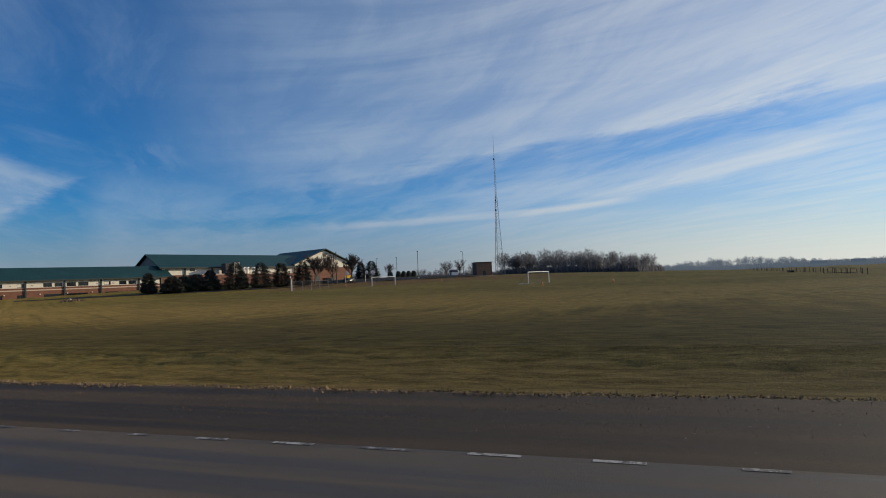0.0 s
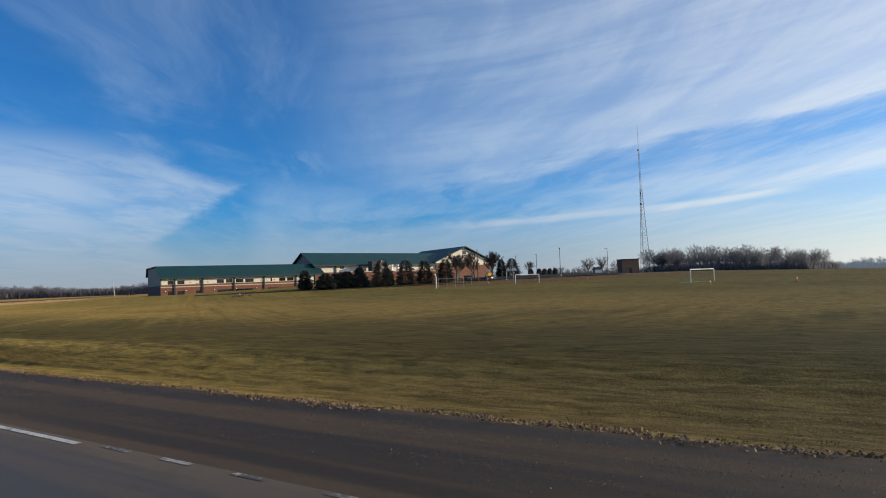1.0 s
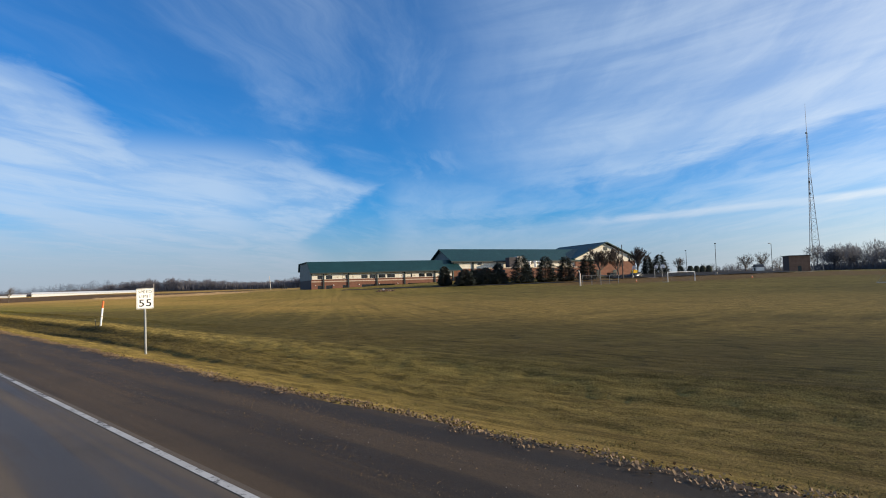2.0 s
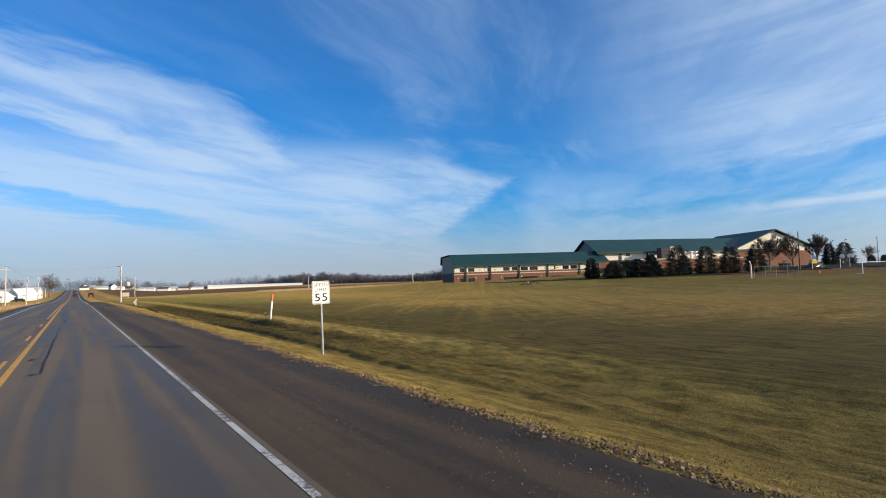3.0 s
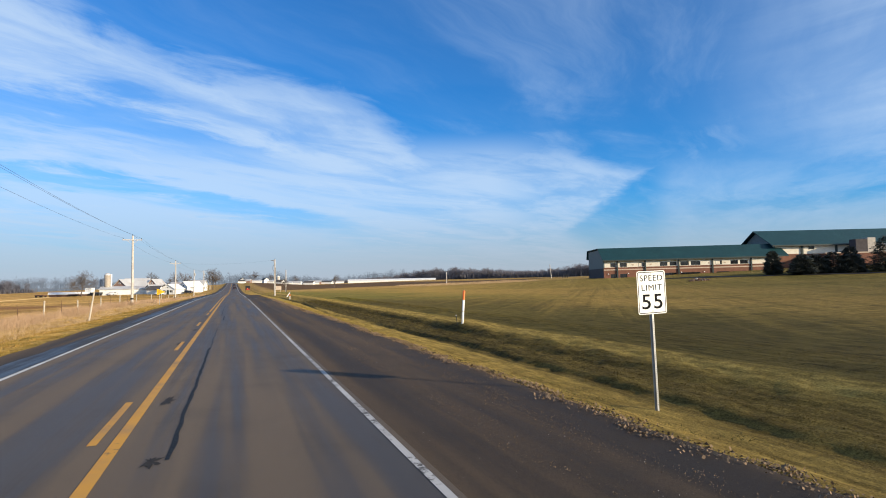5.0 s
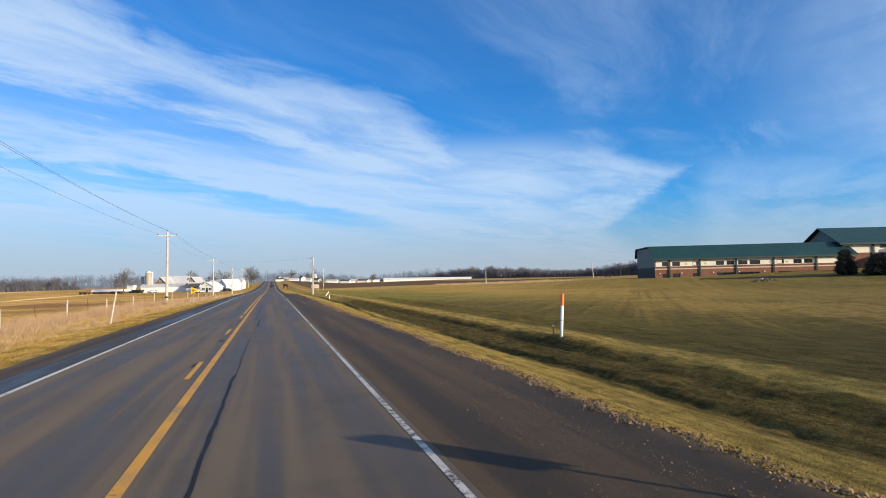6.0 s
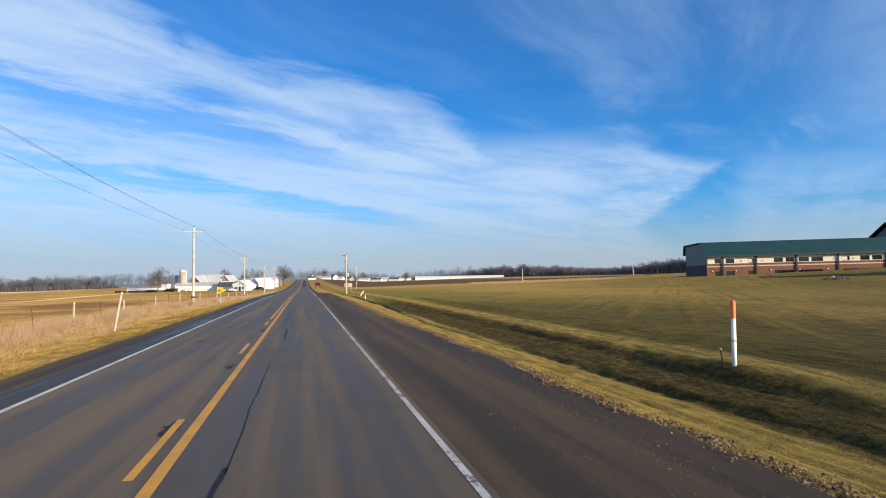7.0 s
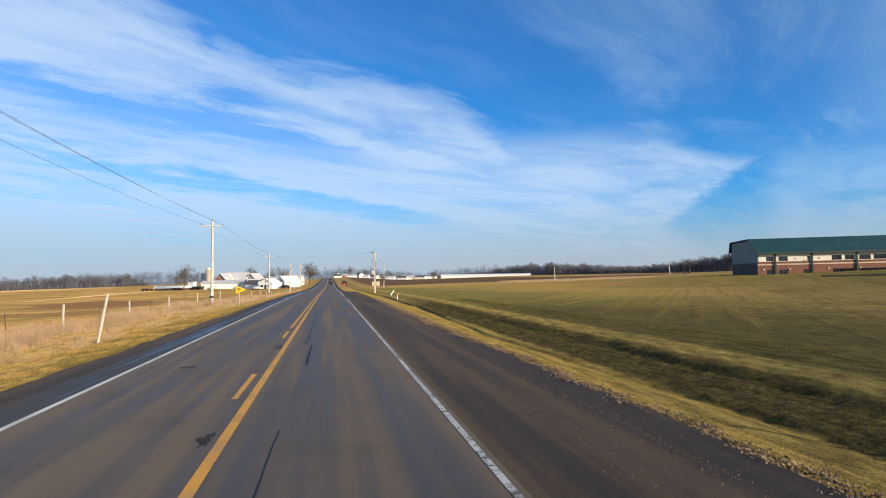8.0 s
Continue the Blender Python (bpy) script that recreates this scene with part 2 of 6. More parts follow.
def ground_material():
    """Mown winter turf with straw patches, mowing lines along the field, ploughed soil far off."""
    m = bpy.data.materials.new("turf")
    m.use_nodes = True
    t = m.node_tree
    bsdf = t.nodes["Principled BSDF"]
    bsdf.inputs["Roughness"].default_value = 0.9
    bsdf.inputs["Specular IOR Level"].default_value = 0.05
    bsdf.inputs["Diffuse Roughness"].default_value = 0.7
    pos = t.nodes.new("ShaderNodeTexCoord").outputs["Object"]
    sp = t.nodes.new("ShaderNodeSeparateXYZ")
    link(t, pos, sp.inputs[0])
    x, y = sp.outputs[0], sp.outputs[1]
    turn = t.nodes.new("ShaderNodeMapping")
    turn.inputs["Rotation"].default_value = (0, 0, radians(22))
    turn.inputs["Scale"].default_value = (0.10, 0.9, 1.0)
    link(t, pos, turn.inputs[0])
    lines = noise_of(t, turn.outputs[0], 0.9, 5.0, 0.65)
    patch = noise_of(t, pos, 0.045, 5.0, 0.6, 0.6)
    tuft = noise_of(t, pos, 3.2, 6.0, 0.72)
    blade = noise_of(t, pos, 26.0, 4.0, 0.7)
    green = blend(t, ramp(t, tuft, 0.35, 0.68), (0.092, 0.078, 0.021), (0.198, 0.158, 0.048))
    straw = blend(t, ramp(t, tuft, 0.3, 0.7), (0.165, 0.124, 0.037), (0.33, 0.24, 0.080))
    dry = calc(t, "ADD", calc(t, "MULTIPLY", patch, 0.62), calc(t, "MULTIPLY", lines, 0.5))
    field = blend(t, ramp(t, dry, 0.46, 0.66, 0.05, 0.9), green, straw)
    # thin dark streaks of thatch and soil along the mowing, patches of worn brown turf
    comb = t.nodes.new("ShaderNodeMapping")
    comb.inputs["Rotation"].default_value = (0, 0, radians(7))
    comb.inputs["Scale"].default_value = (1.5, 0.13, 1.0)
    link(t, pos, comb.inputs[0])
    streak = noise_of(t, comb.outputs[0], 1.0, 6.0, 0.68, 0.4)
    field = blend(t, calc(t, "MULTIPLY", ramp(t, streak, 0.53, 0.66, 0.0, 0.9), ramp(t, x, 40.0, 90.0, 1.0, 0.35)), field, (0.040, 0.033, 0.013))
    field = blend(t, ramp(t, streak, 0.30, 0.44, 0.45, 0.0), field, (0.24, 0.175, 0.058))
    # pale mowing lines that run towards the school
    mow_at = combine(t, calc(t, "SUBTRACT", calc(t, "MULTIPLY", x, 0.824), calc(t, "MULTIPLY", y, 0.567)), calc(t, "MULTIPLY", calc(t, "ADD", calc(t, "MULTIPLY", x, 0.567), calc(t, "MULTIPLY", y, 0.824)), 0.016), 0.0)
    mow = noise_of(t, mow_at, 0.6, 4.0, 0.6)
    field = blend(t, calc(t, "MULTIPLY", ramp(t, mow, 0.49, 0.62, 0.0, 0.5), ramp(t, x, 16.0, 28.0)), field, (0.285, 0.210, 0.070))
    worn = noise_of(t, pos, 0.09, 4.0, 0.6, 0.4)
    field = blend(t, calc(t, "MULTIPLY", ramp(t, worn, 0.47, 0.64, 0.0, 0.65), ramp(t, x, 25.0, 60.0, 1.0, 0.4)), field, (0.115, 0.080, 0.034))
    field = blend(t, calc(t, "MULTIPLY", calc(t, "MULTIPLY", ramp(t, y, -12.0, 14.0, 0.8, 0.0), ramp(t, x, 34.0, 70.0, 1.0, 0.25)), ramp(t, tuft, 0.35, 0.6, 0.5, 1.0)), field, (0.096, 0.072, 0.030))
    dig = noise_of(t, pos, 0.85, 7.0, 0.68, 0.6)
    field = blend(t, calc(t, "MULTIPLY", ramp(t, dig, 0.54, 0.63, 0.0, 0.7), ramp(t, x, 60.0, 120.0, 1.0, 0.3)), field, (0.042, 0.034, 0.014))
    field = blend(t, ramp(t, dig, 0.30, 0.40, 0.55, 0.0), field, (0.27, 0.19, 0.066))
    # a straw-coloured swath down the field, darker thin turf beside the swale, fresh green at the north end
    lobes = noise_of(t, pos, 0.035, 4.0, 0.6, 0.5)
    tan = calc(t, "MULTIPLY", calc(t, "MULTIPLY", ramp(t, x, 18.0, 30.0), ramp(t, x, 52.0, 95.0, 1.0, 0.15)), ramp(t, calc(t, "ADD", lobes, calc(t, "MULTIPLY", lines, 0.5)), 0.52, 0.82, 0.05, 0.9))
    field = blend(t, tan, field, blend(t, ramp(t, tuft, 0.35, 0.65), (0.195, 0.130, 0.044), (0.40, 0.270, 0.092)))
    thin = calc(t, "MULTIPLY", calc(t, "MULTIPLY", ramp(t, x, 12.5, 13.1), ramp(t, x, 18.0, 34.0, 1.0, 0.0)), ramp(t, calc(t, "ADD", lobes, calc(t, "MULTIPLY", streak, 0.5)), 0.55, 0.95, 0.85, 0.5))
    field = blend(t, calc(t, "MULTIPLY", thin, calc(t, "MULTIPLY", ramp(t, y, 36.0, 60.0, 1.0, 0.0), ramp(t, y, -22.0, 6.0, 0.3, 1.0))), field, (0.074, 0.063, 0.023))
    fresh = calc(t, "MULTIPLY", calc(t, "MULTIPLY", ramp(t, y, 34.0, 60.0), ramp(t, x, 26.0, 44.0, 1.0, 0.0)), ramp(t, lobes, 0.35, 0.6, 0.75, 0.3))
    field = blend(t, fresh, field, (0.120, 0.118, 0.034))
    # mower tracks: thin pale and dark lines side by side
    mown = calc(t, "MULTIPLY", calc(t, "MULTIPLY", ramp(t, x, 15.0, 21.0), ramp(t, x, 70.0, 110.0, 1.0, 0.2)), calc(t, "MULTIPLY", ramp(t, y, -16.0, 4.0, 0.2, 1.0), ramp(t, y, 70.0, 100.0, 1.0, 0.1)))
    rake = noise_of(t, mow_at, 1.15, 3.0, 0.55, 0.3)
    field = blend(t, calc(t, "MULTIPLY", mown, ramp(t, rake, 0.52, 0.64, 0.0, 0.32)), field, (0.060, 0.052, 0.019))
    field = blend(t, calc(t, "MULTIPLY", mown, ramp(t, rake, 0.35, 0.48, 0.30, 0.0)), field, (0.29, 0.205, 0.068))
    # verge: straw by the shoulders, greener in the swale
    verge_l = ramp(t, calc(t, "ADD", x, calc(t, "MULTIPLY", tuft, 3.0)), -9.0, -4.0, 0.0, 1.0)
    left = ramp(t, x, -7.0, -5.0, 1.0, 0.0)
    hay = blend(t, ramp(t, tuft, 0.35, 0.65), (0.27, 0.172, 0.060), (0.45, 0.300, 0.115))
    verge_green = calc(t, "MULTIPLY", ramp(t, noise_of(t, pos, 0.55, 5.0, 0.65), 0.42, 0.62, 0.0, 0.8), ramp(t, x, -9.5, -7.5))
    hay = blend(t, verge_green, hay, (0.165, 0.128, 0.042))
    rows = t.nodes.new("ShaderNodeMapping")
    rows.inputs["Scale"].default_value = (0.16, 1.0, 1.0)
    link(t, pos, rows.inputs[0])
    swath = noise_of(t, rows.outputs[0], 0.11, 5.0, 0.6, 0.3)
    stubble = blend(t, ramp(t, swath, 0.40, 0.60), (0.33, 0.215, 0.092), (0.172, 0.110, 0.046))
    stubble = blend(t, ramp(t, swath, 0.56, 0.68, 0.0, 0.6), stubble, (0.20, 0.125, 0.05))
    stubble = blend(t, ramp(t, patch, 0.48, 0.62, 0.0, 0.7), stubble, (0.20, 0.135, 0.047))
    # a ploughed corner and a pale farm track in the field across the road
    qx, qy = calc(t, "ADD", x, 45.0), calc(t, "SUBTRACT", y, 137.0)
    qu = calc(t, "DIVIDE", calc(t, "SUBTRACT", calc(t, "MULTIPLY", qy, 0.946), calc(t, "MULTIPLY", qx, 0.325)), 62.0)
    qv = calc(t, "DIVIDE", calc(t, "ADD", calc(t, "MULTIPLY", qx, 0.946), calc(t, "MULTIPLY", qy, 0.325)), 10.0)
    qd = calc(t, "ADD", calc(t, "ADD", calc(t, "MULTIPLY", qu, qu), calc(t, "MULTIPLY", qv, qv)), calc(t, "MULTIPLY", noise_of(t, pos, 0.12, 5.0, 0.65), 1.4))
    stubble = blend(t, ramp(t, qd, 1.5, 2.2, 0.9, 0.0), stubble, (0.150, 0.082, 0.045))
    tk = calc(t, "ABSOLUTE", calc(t, "SUBTRACT", calc(t, "ADD", x, calc(t, "MULTIPLY", noise_of(t, pos, 0.03, 3.0), 8.0)), calc(t, "SUBTRACT", calc(t, "MULTIPLY", y, 0.26), 146.0)))
    stubble = blend(t, calc(t, "MULTIPLY", ramp(t, tk, 1.2, 3.0, 0.8, 0.0), ramp(t, y, 200.0, 240.0)), stubble, (0.62, 0.46, 0.30))
    stubble = blend(t, calc(t, "MULTIPLY", ramp(t, x, -230.0, -150.0, 0.8, 0.0), ramp(t, patch, 0.3, 0.6)), stubble, (0.62, 0.43, 0.27))
    far_left = ramp(t, x, -22.0, -13.0, 1.0, 0.0)
    hay = blend(t, far_left, hay, stubble)
    colour = blend(t, left, field, hay)
    near_r = calc(t, "MULTIPLY", ramp(t, x, 4.4, 5.0, 0.0, 1.0), ramp(t, calc(t, "ADD", x, tuft), 7.6, 9.2, 1.0, 0.0))
    colour = blend(t, calc(t, "MULTIPLY", near_r, 0.75), colour, hay)
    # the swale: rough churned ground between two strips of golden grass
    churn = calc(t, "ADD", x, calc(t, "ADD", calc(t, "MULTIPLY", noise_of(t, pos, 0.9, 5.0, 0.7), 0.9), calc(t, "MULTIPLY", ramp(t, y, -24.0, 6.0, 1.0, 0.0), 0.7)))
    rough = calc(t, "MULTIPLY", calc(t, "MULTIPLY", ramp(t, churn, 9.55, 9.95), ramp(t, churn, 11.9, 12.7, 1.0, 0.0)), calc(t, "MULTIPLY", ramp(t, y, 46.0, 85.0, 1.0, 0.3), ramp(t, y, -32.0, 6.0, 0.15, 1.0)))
    gold = calc(t, "MULTIPLY", calc(t, "MULTIPLY", ramp(t, churn, 7.4, 8.0), ramp(t, churn, 12.7, 13.4, 1.0, 0.0)), ramp(t, tuft, 0.3, 0.6, 0.42, 0.88))
    colour = blend(t, gold, colour, (0.27, 0.195, 0.066))
    pale = calc(t, "MULTIPLY", calc(t, "MULTIPLY", ramp(t, y, -36.0, -20.0, 0.8, 0.0), calc(t, "MULTIPLY", ramp(t, x, 7.0, 7.8), ramp(t, churn, 12.0, 15.0, 1.0, 0.0))), ramp(t, tuft, 0.32, 0.6, 0.25, 1.0))
    colour = blend(t, pale, colour, (0.205, 0.138, 0.064))
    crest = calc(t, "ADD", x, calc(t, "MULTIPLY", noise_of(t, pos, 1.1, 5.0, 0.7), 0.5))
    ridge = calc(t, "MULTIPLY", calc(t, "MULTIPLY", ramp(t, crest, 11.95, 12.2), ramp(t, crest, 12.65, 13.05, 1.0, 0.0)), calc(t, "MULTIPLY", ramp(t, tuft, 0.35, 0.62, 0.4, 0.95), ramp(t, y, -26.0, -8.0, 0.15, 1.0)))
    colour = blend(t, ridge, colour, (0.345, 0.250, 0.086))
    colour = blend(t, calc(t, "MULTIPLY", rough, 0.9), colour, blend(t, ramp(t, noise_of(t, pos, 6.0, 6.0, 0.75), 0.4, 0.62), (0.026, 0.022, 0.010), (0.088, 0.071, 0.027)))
    # bare crumbly soil along both edges of the shoulders
    ragged_x = calc(t, "ADD", calc(t, "ABSOLUTE", calc(t, "SUBTRACT", x, 0.85)), calc(t, "MULTIPLY", noise_of(t, pos, 1.3, 6.0, 0.7), 0.9))
    colour = blend(t, calc(t, "MULTIPLY", ramp(t, ragged_x, 6.35, 6.75, 0.9, 0.0), ramp(t, y, 118.0, 132.0, 1.0, 0.0)), colour, (0.060, 0.042, 0.028))
    # ploughed soil and stubble strips beyond the lawn
    wob = calc(t, "MULTIPLY", calc(t, "SUBTRACT", noise_of(t, pos, 0.012, 3.0), 0.5), 60.0)
    edge = calc(t, "ADD", calc(t, "ADD", calc(t, "MULTIPLY", x, -0.18), y), wob)
    soil = blend(t, ramp(t, tuft, 0.3, 0.7), (0.060, 0.039, 0.027), (0.112, 0.073, 0.050))
    strip = calc(t, "MULTIPLY", ramp(t, edge, 236.0, 246.0), ramp(t, edge, 640.0, 700.0, 1.0, 0.0))
    band = calc(t, "MULTIPLY", ramp(t, edge, 165.0, 190.0), ramp(t, x, 8.0, 14.0))
    colour = blend(t, calc(t, "MULTIPLY", band, 0.8), colour, (0.30, 0.20, 0.085))
    colour = blend(t, calc(t, "MULTIPLY", calc(t, "MULTIPLY", strip, ramp(t, x, 14.0, 20.0)), ramp(t, calc(t, "ADD", x, wob), 150.0, 215.0, 1.0, 0.0)), colour, soil)
    far_dull = calc(t, "MULTIPLY", ramp(t, y, 140.0, 320.0, 0.0, 0.65), ramp(t, x, 14.0, 20.0, 1.0, 0.0))
    colour = blend(t, calc(t, "MULTIPLY", far_dull, ramp(t, x, -26.0, -14.0)), colour, (0.165, 0.118, 0.064))
    # bare trodden soil before the parking lot, with a frayed edge
    fs = calc(t, "ADD", calc(t, "ADD", calc(t, "MULTIPLY", x, 0.8), calc(t, "MULTIPLY", y, 0.61)), calc(t, "MULTIPLY", noise_of(t, pos, 0.06, 5.0, 0.65), 26.0))
    fv = calc(t, "SUBTRACT", calc(t, "MULTIPLY", x, 0.61), calc(t, "MULTIPLY", y, 0.8))
    bare = calc(t, "MULTIPLY", calc(t, "MULTIPLY", ramp(t, fs, 143.0, 153.0), ramp(t, fs, 200.0, 215.0, 1.0, 0.0)), calc(t, "MULTIPLY", ramp(t, fv, 30.0, 42.0), ramp(t, fv, 125.0, 150.0, 1.0, 0.0)))
    colour = blend(t, calc(t, "MULTIPLY", bare, 0.85), colour, blend(t, ramp(t, tuft, 0.3, 0.7), (0.150, 0.082, 0.042), (0.24, 0.145, 0.075)))
    # grain of the mown blades, drawn out along the mowing
    grain_at = t.nodes.new("ShaderNodeMapping")
    grain_at.inputs["Rotation"].default_value = (0, 0, radians(9))
    grain_at.inputs["Scale"].default_value = (4.5, 0.7, 1.0)
    link(t, pos, grain_at.inputs[0])
    grain = noise_of(t, grain_at.outputs[0], 1.0, 6.0, 0.75)
    colour = blend(t, 1.0, colour, combine(t, *(ramp(t, grain, 0.34, 0.66, 0.56, 1.26),) * 3), "MULTIPLY")
    colour = blend(t, 1.0, colour, (1.02, 1.0, 0.80), "MULTIPLY")
    link(t, blend(t, 1.0, colour, combine(t, *(ramp(t, blade, 0.25, 0.75, 0.55, 1.45),) * 3), "MULTIPLY"), bsdf.inputs["Base Color"])
    b = t.nodes.new("ShaderNodeBump")
    b.inputs["Strength"].default_value, b.inputs["Distance"].default_value = 0.8, 0.07
    link(t, calc(t, "ADD", calc(t, "MULTIPLY", tuft, 0.8), calc(t, "MULTIPLY", blade, 0.35)), b.inputs["Height"])
    link(t, b.outputs[0], bsdf.inputs["Normal"])
    return m


def road_material(name, base, streak, wet, spec):
    """Old asphalt: wheel tracks along the lane, speckled stone, darker patches."""
    m = bpy.data.materials.new(name)
    m.use_nodes = True
    t = m.node_tree
    bsdf = t.nodes["Principled BSDF"]
    bsdf.inputs["Specular IOR Level"].default_value = spec
    bsdf.inputs["Diffuse Roughness"].default_value = 0.25
    pos = t.nodes.new("ShaderNodeTexCoord").outputs["Object"]
    sp = t.nodes.new("ShaderNodeSeparateXYZ")
    link(t, pos, sp.inputs[0])
    long = t.nodes.new("ShaderNodeMapping")
    long.inputs["Scale"].default_value = (1.1, 0.03, 1.0)
    link(t, pos, long.inputs[0])
    tracks = noise_of(t, long.outputs[0], 1.3, 4.0, 0.6)
    wave = calc(t, "COSINE", calc(t, "MULTIPLY", sp.outputs[0], 2 * math.pi / 1.8))
    tracks = calc(t, "ADD", tracks, calc(t, "MULTIPLY", wave, 0.05))
    stone = noise_of(t, pos, 90.0, 3.0, 0.8)
    blot = noise_of(t, pos, 0.5, 5.0, 0.65)
    c = blend(t, ramp(t, tracks, 0.38, 0.64), base, streak)
    c = blend(t, ramp(t, blot, 0.50, 0.75, 0.0, 0.35), c, (0.03, 0.029, 0.028))
    link(t, blend(t, 1.0, c, combine(t, *(ramp(t, stone, 0.3, 0.7, 0.6, 1.4),) * 3), "MULTIPLY"), bsdf.inputs["Base Color"])
    link(t, ramp(t, calc(t, "ADD", calc(t, "MULTIPLY", tracks, 0.85), calc(t, "MULTIPLY", blot, 0.15)), 0.40, 0.60, wet, 0.85), bsdf.inputs["Roughness"])
    b = t.nodes.new("ShaderNodeBump")
    b.inputs["Strength"].default_value, b.inputs["Distance"].default_value = 0.5, 0.01
    link(t, stone, b.inputs["Height"])
    link(t, b.outputs[0], bsdf.inputs["Normal"])
    return m


def worn_paint(name, base, worn=0.56):
    """Traffic paint, chipped through in places."""
    m = bpy.data.materials.new(name)
    m.use_nodes = True
    t = m.node_tree
    bsdf = t.nodes["Principled BSDF"]
    bsdf.inputs["Roughness"].default_value = 0.75
    pos = t.nodes.new("ShaderNodeTexCoord").outputs["Object"]
    chips = calc(t, "ADD", calc(t, "MULTIPLY", noise_of(t, pos, 7.0, 6.0, 0.75), 0.6), calc(t, "MULTIPLY", noise_of(t, pos, 0.7, 3.0, 0.6), 0.4))
    c = blend(t, ramp(t, chips, worn, worn + 0.1), base, (0.06, 0.055, 0.05))
    grime = noise_of(t, pos, 0.8, 4.0)
    c = blend(t, ramp(t, grime, 0.4, 0.7, 0.0, 0.4), c, (0.16, 0.14, 0.12))
    link(t, c, bsdf.inputs["Base Color"])
    return m


TURF = ground_material()
ASPHALT = road_material("asphalt", (0.058, 0.048, 0.039), (0.108, 0.083, 0.059), 0.56, 0.36)
SHOULDER = road_material("shoulder_asphalt", (0.040, 0.030, 0.021), (0.080, 0.057, 0.037), 0.70, 0.15)
SEALED = road_material("sealed_edge", (0.022, 0.022, 0.023), (0.034, 0.032, 0.031), 0.40, 0.42)
WHITE_LINE, YELLOW_LINE = worn_paint("white_line", (0.62, 0.62, 0.58)), worn_paint("yellow_line", (0.62, 0.30, 0.03))
OLD_LINE = worn_paint("old_white_line", (0.50, 0.49, 0.46), 0.49)
FADED_LINE = worn_paint("faded_white_line", (0.40, 0.38, 0.35), 0.42)
OLD_TAR = material("old_tar", (0.034, 0.030, 0.026), 0.8, spots=(0.062, 0.050, 0.038), scale=9, spread=0.35, spec=0.15)
TAR = material("tar", (0.016, 0.016, 0.016), 0.7, scale=3, spread=0.3, spec=0.2)
MUD = material("dried_mud", (0.040, 0.030, 0.021), 0.9, spots=(0.075, 0.055, 0.037), scale=1.5, spread=0.35, spec=0.08)
CONCRETE = material("concrete", (0.42, 0.39, 0.35), 0.85, spots=(0.24, 0.22, 0.2), scale=1.5, bump=0.3)
BRICK = material("brick", (0.185, 0.085, 0.056), 0.85, spots=(0.135, 0.066, 0.046), scale=1.2, spread=0.25, bump=0.4, bump_scale=12)
# near-black brick: shade of two walls put into the colour; also the dark plant box
BRICK_DARK_SHADED = material("dark_shaded_brick", (0.055, 0.05, 0.055), 0.85, scale=1.5, spread=0.2)
STUCCO = material("cream_cladding", (0.72, 0.68, 0.58), 0.8, spots=(0.62, 0.57, 0.47), scale=0.4, spread=0.08)
BAND = material("stone_band", (0.52, 0.42, 0.33), 0.8, scale=1)
GREEN_ROOF = material("green_roof", (0.010, 0.046, 0.050), 0.55, spots=(0.016, 0.062, 0.064), scale=0.35, spread=0.15, spec=0.3)
GREEN_WALL = material("grey_green_panel", (0.092, 0.135, 0.142), 0.6, scale=0.5, spread=0.1)
SHED_BRICK = material("shed_brick", (0.19, 0.12, 0.085), 0.85, spots=(0.13, 0.085, 0.065), scale=0.8, spread=0.25)
TRIM_DARK = material("dark_trim", (0.030, 0.044, 0.044), 0.5, scale=2)
GLASS_DARK = material("window_glass", (0.012, 0.014, 0.018), 0.08, spec=0.6, scale=0.5, spread=0.3)
TOWER_GREY = material("tower_grey", (0.30, 0.305, 0.31), 0.7, scale=3, spread=0.2)
STEEL = material("galvanised_steel", (0.34, 0.35, 0.35), 0.5, 0.6, scale=8, spread=0.2)
WHITE_PAINT = material("white_paint", (0.78, 0.78, 0.76), 0.55, spots=(0.6, 0.58, 0.54), scale=1.2, spread=0.06)
BLACK = material("black_paint", (0.015, 0.015, 0.017), 0.5, scale=6)
SIGN_WHITE = material("sign_white", (0.80, 0.80, 0.77), 0.4, spots=(0.72, 0.71, 0.66), scale=2.5, spread=0.05)
SIGN_YELLOW = material("sign_yellow", (0.80, 0.44, 0.02), 0.45, scale=2, spread=0.08)
ORANGE = material("orange_plastic", (0.78, 0.16, 0.03), 0.5, scale=3, spread=0.12)
POLE_WOOD = material("weathered_pole", (0.50, 0.46, 0.41), 0.9, spots=(0.36, 0.32, 0.275), scale=2.5, spread=0.25, bump=0.5, bump_scale=18)
FENCE_WOOD = material("fence_wood", (0.45, 0.40, 0.33), 0.9, spots=(0.25, 0.21, 0.17), scale=4, spread=0.25, bump=0.5, bump_scale=25)
RUST = material("rusty_steel", (0.10, 0.055, 0.038), 0.8, scale=9, spread=0.3)
WIRE = material("wire", (0.10, 0.10, 0.11), 0.5, 0.4, scale=3)
BARN_RED = material("faded_red_boards", (0.31, 0.195, 0.150), 0.85, spots=(0.38, 0.27, 0.215), scale=0.6, spread=0.2)
TIN = material("tin_roof", (0.56, 0.56, 0.55), 0.55, 0.25, spots=(0.42, 0.36, 0.31), scale=0.25, spread=0.12)
DARK_ROOF = material("shingle_roof", (0.09, 0.085, 0.085), 0.85, scale=2, spread=0.2)
SILO_TILE = material("silo_stave", (0.36, 0.31, 0.25), 0.85, spots=(0.28, 0.23, 0.18), scale=0.8, spread=0.18)
